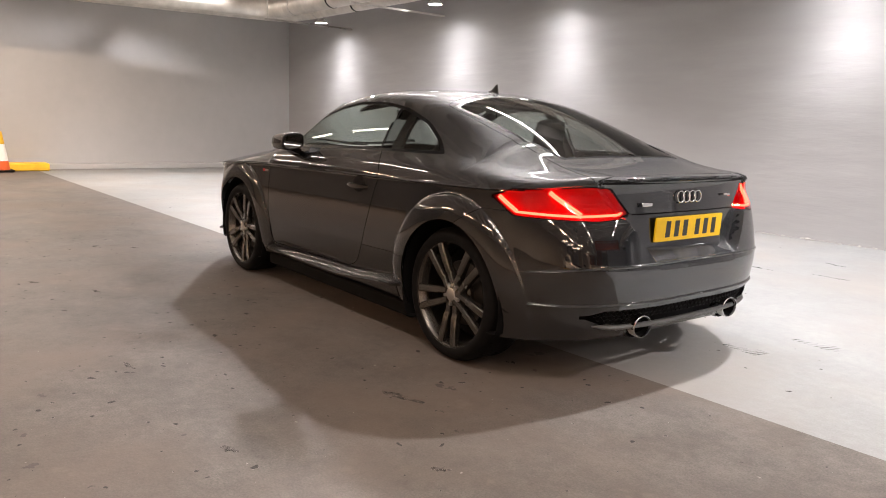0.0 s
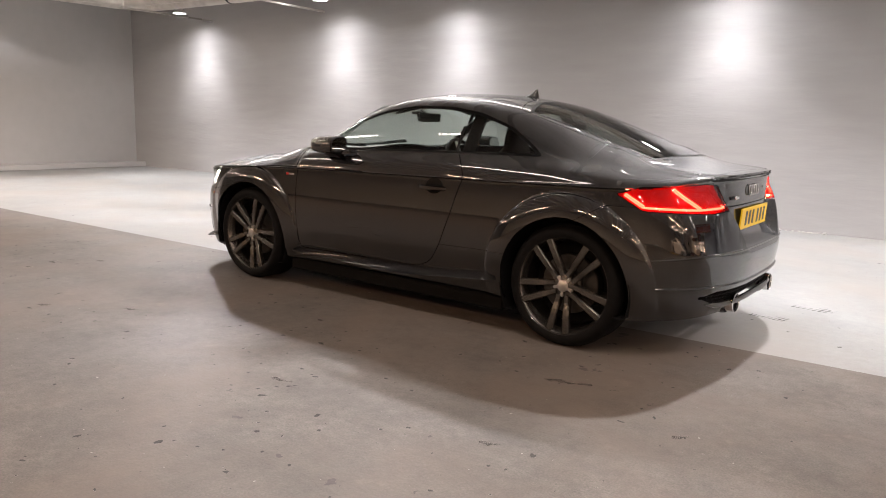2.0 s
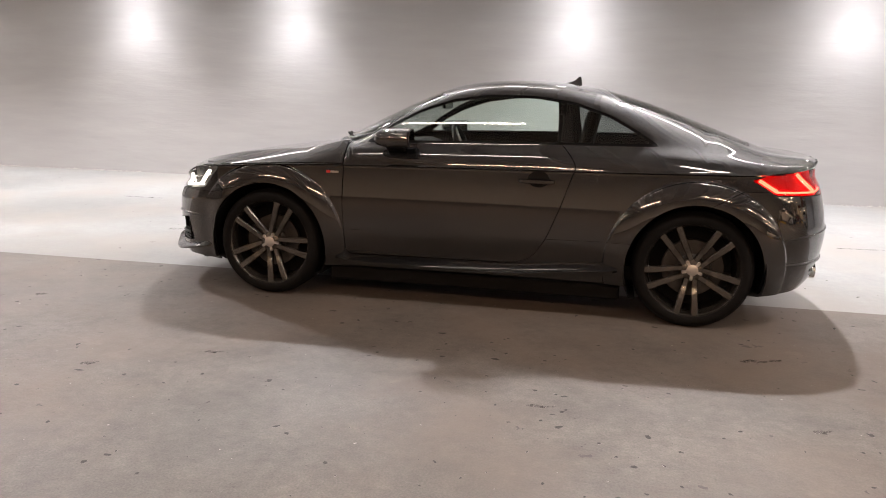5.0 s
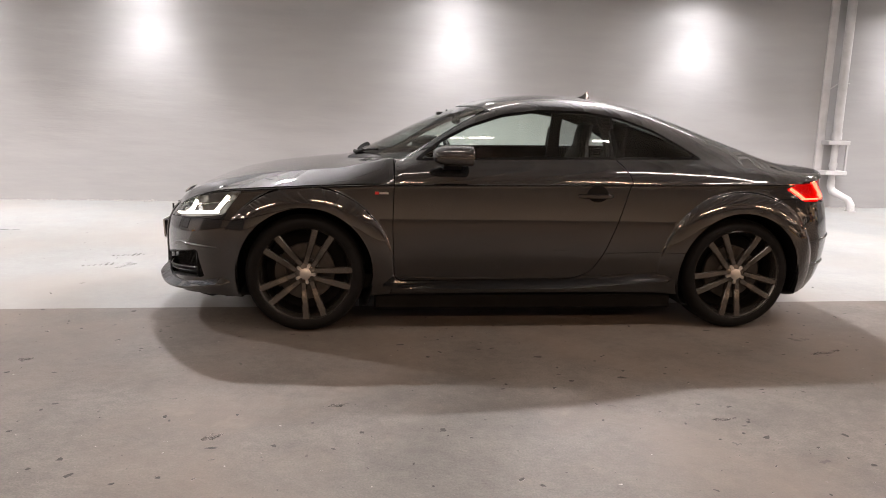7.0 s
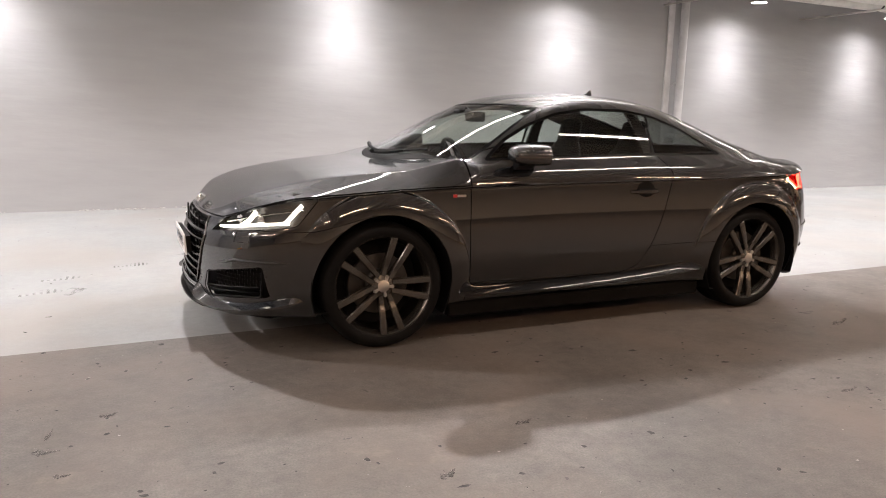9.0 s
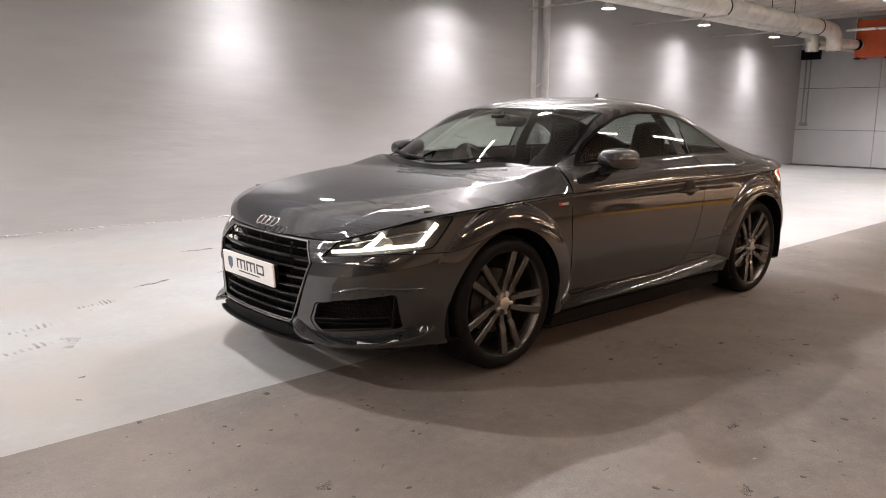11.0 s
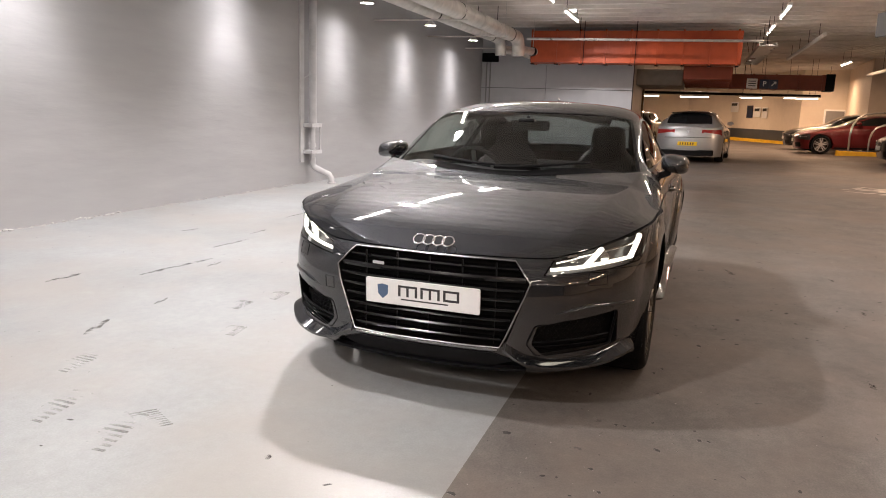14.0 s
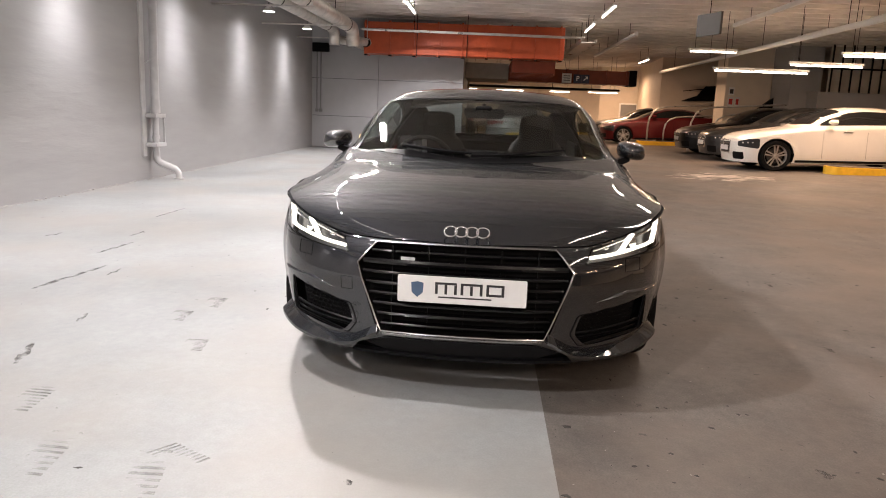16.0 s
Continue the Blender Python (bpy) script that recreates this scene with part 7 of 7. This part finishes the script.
parked_at(12.72, -7.56, -90, SALOON, "white_car", "white four-door saloon parked in a bay", M_CARWHITE, rim=M_SATIN)
parked_at(15.6, -7.75, -90, SALOON, "grey_car", "graphite grey saloon parked beside the white one", M_CARGREY, rim=M_ALLOY)
parked_at(18.5, -7.75, -90, SALOON, "black_car", "black saloon parked beside the graphite one", M_CARBLACK)
parked_at(25.3, -6.2, -90, COUPE_RED, "red_car", "deep red two-door car parked in a far bay", M_CARRED, rim=M_SATIN)
parked_at(28.3, -6.1, -90, SALOON, "black_car", "black saloon parked behind the red car", M_CARBLACK)
parked_at(19.0, -.60, 176, HATCH, "silver_hatchback", "silver hatchback seen from behind with yellow plate", M_SILVER)
parked_at(25.5, 1.7, 172, HATCH, "black_car", "black hatchback parked past the jamb", M_CARBLACK)

# ---- wear on the floor and rubble along the wall's foot ----
rng = random.Random(7)
rub = bmesh.new()
for i in range(1200):
    u = rng.uniform(-11.6, 16.0)
    if noise.noise((u * .8, 3.1, 0)) < -.25:
        continue
    r = rng.uniform(.005, .017) * (1.6 if rng.random() < .1 else 1)
    one = bmesh.new()
    bmesh.ops.create_icosphere(one, subdivisions=1, radius=r)
    moved(one, ROOM @ Matrix.Translation((u, WALL_V - rng.random() ** 2 * .075, r * .3)) @ Matrix.Rotation(rng.uniform(0, 6), 4, "Z") @ Matrix.Diagonal((rng.uniform(.8, 2.6), 1, .6, 1)))
    join(rub, one)
tagged(mesh_object("rubble", rub, material("plaster_crumbs", (.40, .39, .38), .9, scale=30, amount=.3)), "loose plaster crumbs along the wall foot", "rubble", kind="stuff")

M_SCUFF = worn_mark(material("tyre_scuff", (.255, .258, .258), .6, scale=60, amount=.15), .47, .98, 8)
M_SMEAR = worn_mark(material("black_smear", (.10, .098, .095), .6, scale=40, amount=.4), .42, .80, 14)


def tread_print(x, y, turn, length, n=9, width=.11):
    ob = thing("tyre_print", "dark tyre tread print on the light floor", "floor mark", "tyre prints", m=pose(x, y, 0, 0, 0, turn))
    step = length / n
    for i in range(n):
        u = i * step
        part("bar", prism([(u, -width / 2), (u + step * .42, -width / 2), (u + step * .95, width / 2), (u + step * .5, width / 2)], .0008, .0016), M_SCUFF, ob)


def smear(x, y, turn, length, width, mat=None):
    ob = thing("floor_scuff", "dark rubber scuff on the painted floor", "floor mark", "floor scuffs", m=pose(x, y, 0, 0, 0, turn))
    r = random.Random(int(x * 100 + y * 37))
    pts = [(length * (k / 9 - .5), width * (.25 + .75 * math.sin(math.pi * (k + .5) / 10)) * r.uniform(.35, .6)) for k in range(10)]
    outline = pts + [(a, -b * r.uniform(.5, 1.2)) for a, b in reversed(pts)]
    part("smear", prism(outline, .0006, .0012), mat or M_SMEAR, ob)


for x, y, turn, length in ((-2.98, 1.33, 8, .34), (-2.52, 1.68, 6, .26), (-.95, 1.55, 4, .22), (-1.25, 1.63, 4, .20), (-1.72, 1.33, 10, .18), (-3.08, .92, 14, .36), (-2.82, .83, 60, .20), (2.02, 1.06, -8, .30), (1.86, .62, -8, .22)):
    tread_print(x, y, turn, length)
for x, y, turn, length, width in ((-.42, 2.71, -6, .75, .05), (-.22, 2.52, 4, .2, .03), (-1.9, 2.05, 20, .3, .05), (-1.1, 3.14, 0, .3, .06), (.6, 2.95, -3, .5, .04), (1.25, 3.1, 2, .3, .03), (-1.3, 2.12, 12, .16, .03), (-2.86, .31, 30, .04, .03), (2.6, 3.4, 0, .7, .03), (1.0, 3.73, -10, .2, .05), (-2.55, -1.3, 30, .07, .05), (-2.75, -1.42, 80, .10, .02), (-2.75, -1.57, 0, .09, .06), (1.55, -1.34, 20, .22, .05), (.55, -2.17, 10, .12, .03), (-1.04, -1.945, 20, .09, .04), (-1.5, -2.23, 40, .09, .05), (-2.69, -1.78, 10, .05, .04), (1.63, -2.12, 30, .08, .04), (2.16, -1.6, 50, .07, .04), (3.0, 2.0, 5, .4, .03), (-4.5, 2.6, 0, .5, .04), (5.5, 2.4, 3, .6, .03)):
    smear(x, y, turn, length, width)

# chipped paint and grit trodden into the floor
def flake(bm, r, x, y, size, z1, stretch=1.0):
    turn, n = r.uniform(0, 6.28), r.randint(6, 9)
    pts = []
    for k in range(n):
        a, rad = 2 * math.pi * k / n, size * r.uniform(.45, 1.1)
        u, v = math.cos(a) * rad * stretch, math.sin(a) * rad
        pts.append(bm.verts.new((x + u * math.cos(turn) - v * math.sin(turn), y + u * math.sin(turn) + v * math.cos(turn), z1)))
    bm.faces.new(pts)


def chips(name, label, mat, seed, n, area, sizes, z, clump):
    r = random.Random(seed)
    bm = bmesh.new()
    made = 0
    while made < n:
        x, y = r.uniform(area[0], area[1]), r.uniform(area[2], area[3])
        if noise.noise((x * .9 + seed, y * .9, 0)) < r.uniform(-.6, clump):
            continue
        made += 1
        flake(bm, r, x, y, sizes[0] + (sizes[1] - sizes[0]) * r.random() ** 4, z, r.uniform(.8, 2.2))
    return tagged(mesh_object(name, bm, mat), label, "floor wear", kind="stuff")


M_CHIP = material("bare_dark_pit", (.04, .038, .036), .8, scale=60, amount=.4)
M_GRIT = material("pale_grit", (.32, .30, .28), .8, scale=60, amount=.2)
chips("floor_chips", "small dark chips in the grey floor paint", M_CHIP, 11, 2900, (-6.5, 6.5, -5.0, -.36), (.002, .015), .0010, .35)
chips("chip_rims", "pale broken edges round the floor chips", M_GRIT, 11, 900, (-6.5, 6.5, -5.0, -.36), (.003, .015), .0006, .35)
chips("floor_grit", "pale grit specks on the grey floor", M_GRIT, 23, 700, (-6.5, 6.5, -5.0, -.36), (.0015, .006), .0012, .3)
chips("floor_specks", "dark specks on the light floor", M_CHIP, 31, 420, (-7, 7, -.2, 4.6), (.002, .010), .0010, .3)

# pale worn patch in the drive lane
bm = bmesh.new()
r = random.Random(3)
for k in range(90):
    a, rad = r.uniform(0, 6.283), r.random() ** .7
    x, y = 10.0 + math.cos(a) * rad * 1.0, -4.45 + math.sin(a) * rad * 1.05
    size, turn, n = r.uniform(.05, .22) * (1.15 - rad * .8), r.uniform(-.6, .6) + 1.57, r.randint(7, 10)
    loop = []
    for j in range(n):
        t = 2 * math.pi * j / n
        u, v = math.cos(t) * size * r.uniform(.5, 1.25) * 1.7, math.sin(t) * size * r.uniform(.35, 1.0) * .6
        px, py = x + u * math.cos(turn) - v * math.sin(turn), y + u * math.sin(turn) + v * math.cos(turn)
        loop.append(bm.verts.new((px, py, rise(px, py) + .003 + .00004 * k)))
    bm.faces.new(loop)
tagged(mesh_object("worn_patch", bm, material("worn_pale_concrete", (.60, .54, .48), .7, scale=9, amount=.3, stain=.3, stain_scale=3)), "pale worn concrete patch on the drive lane", "floor mark", kind="structure")
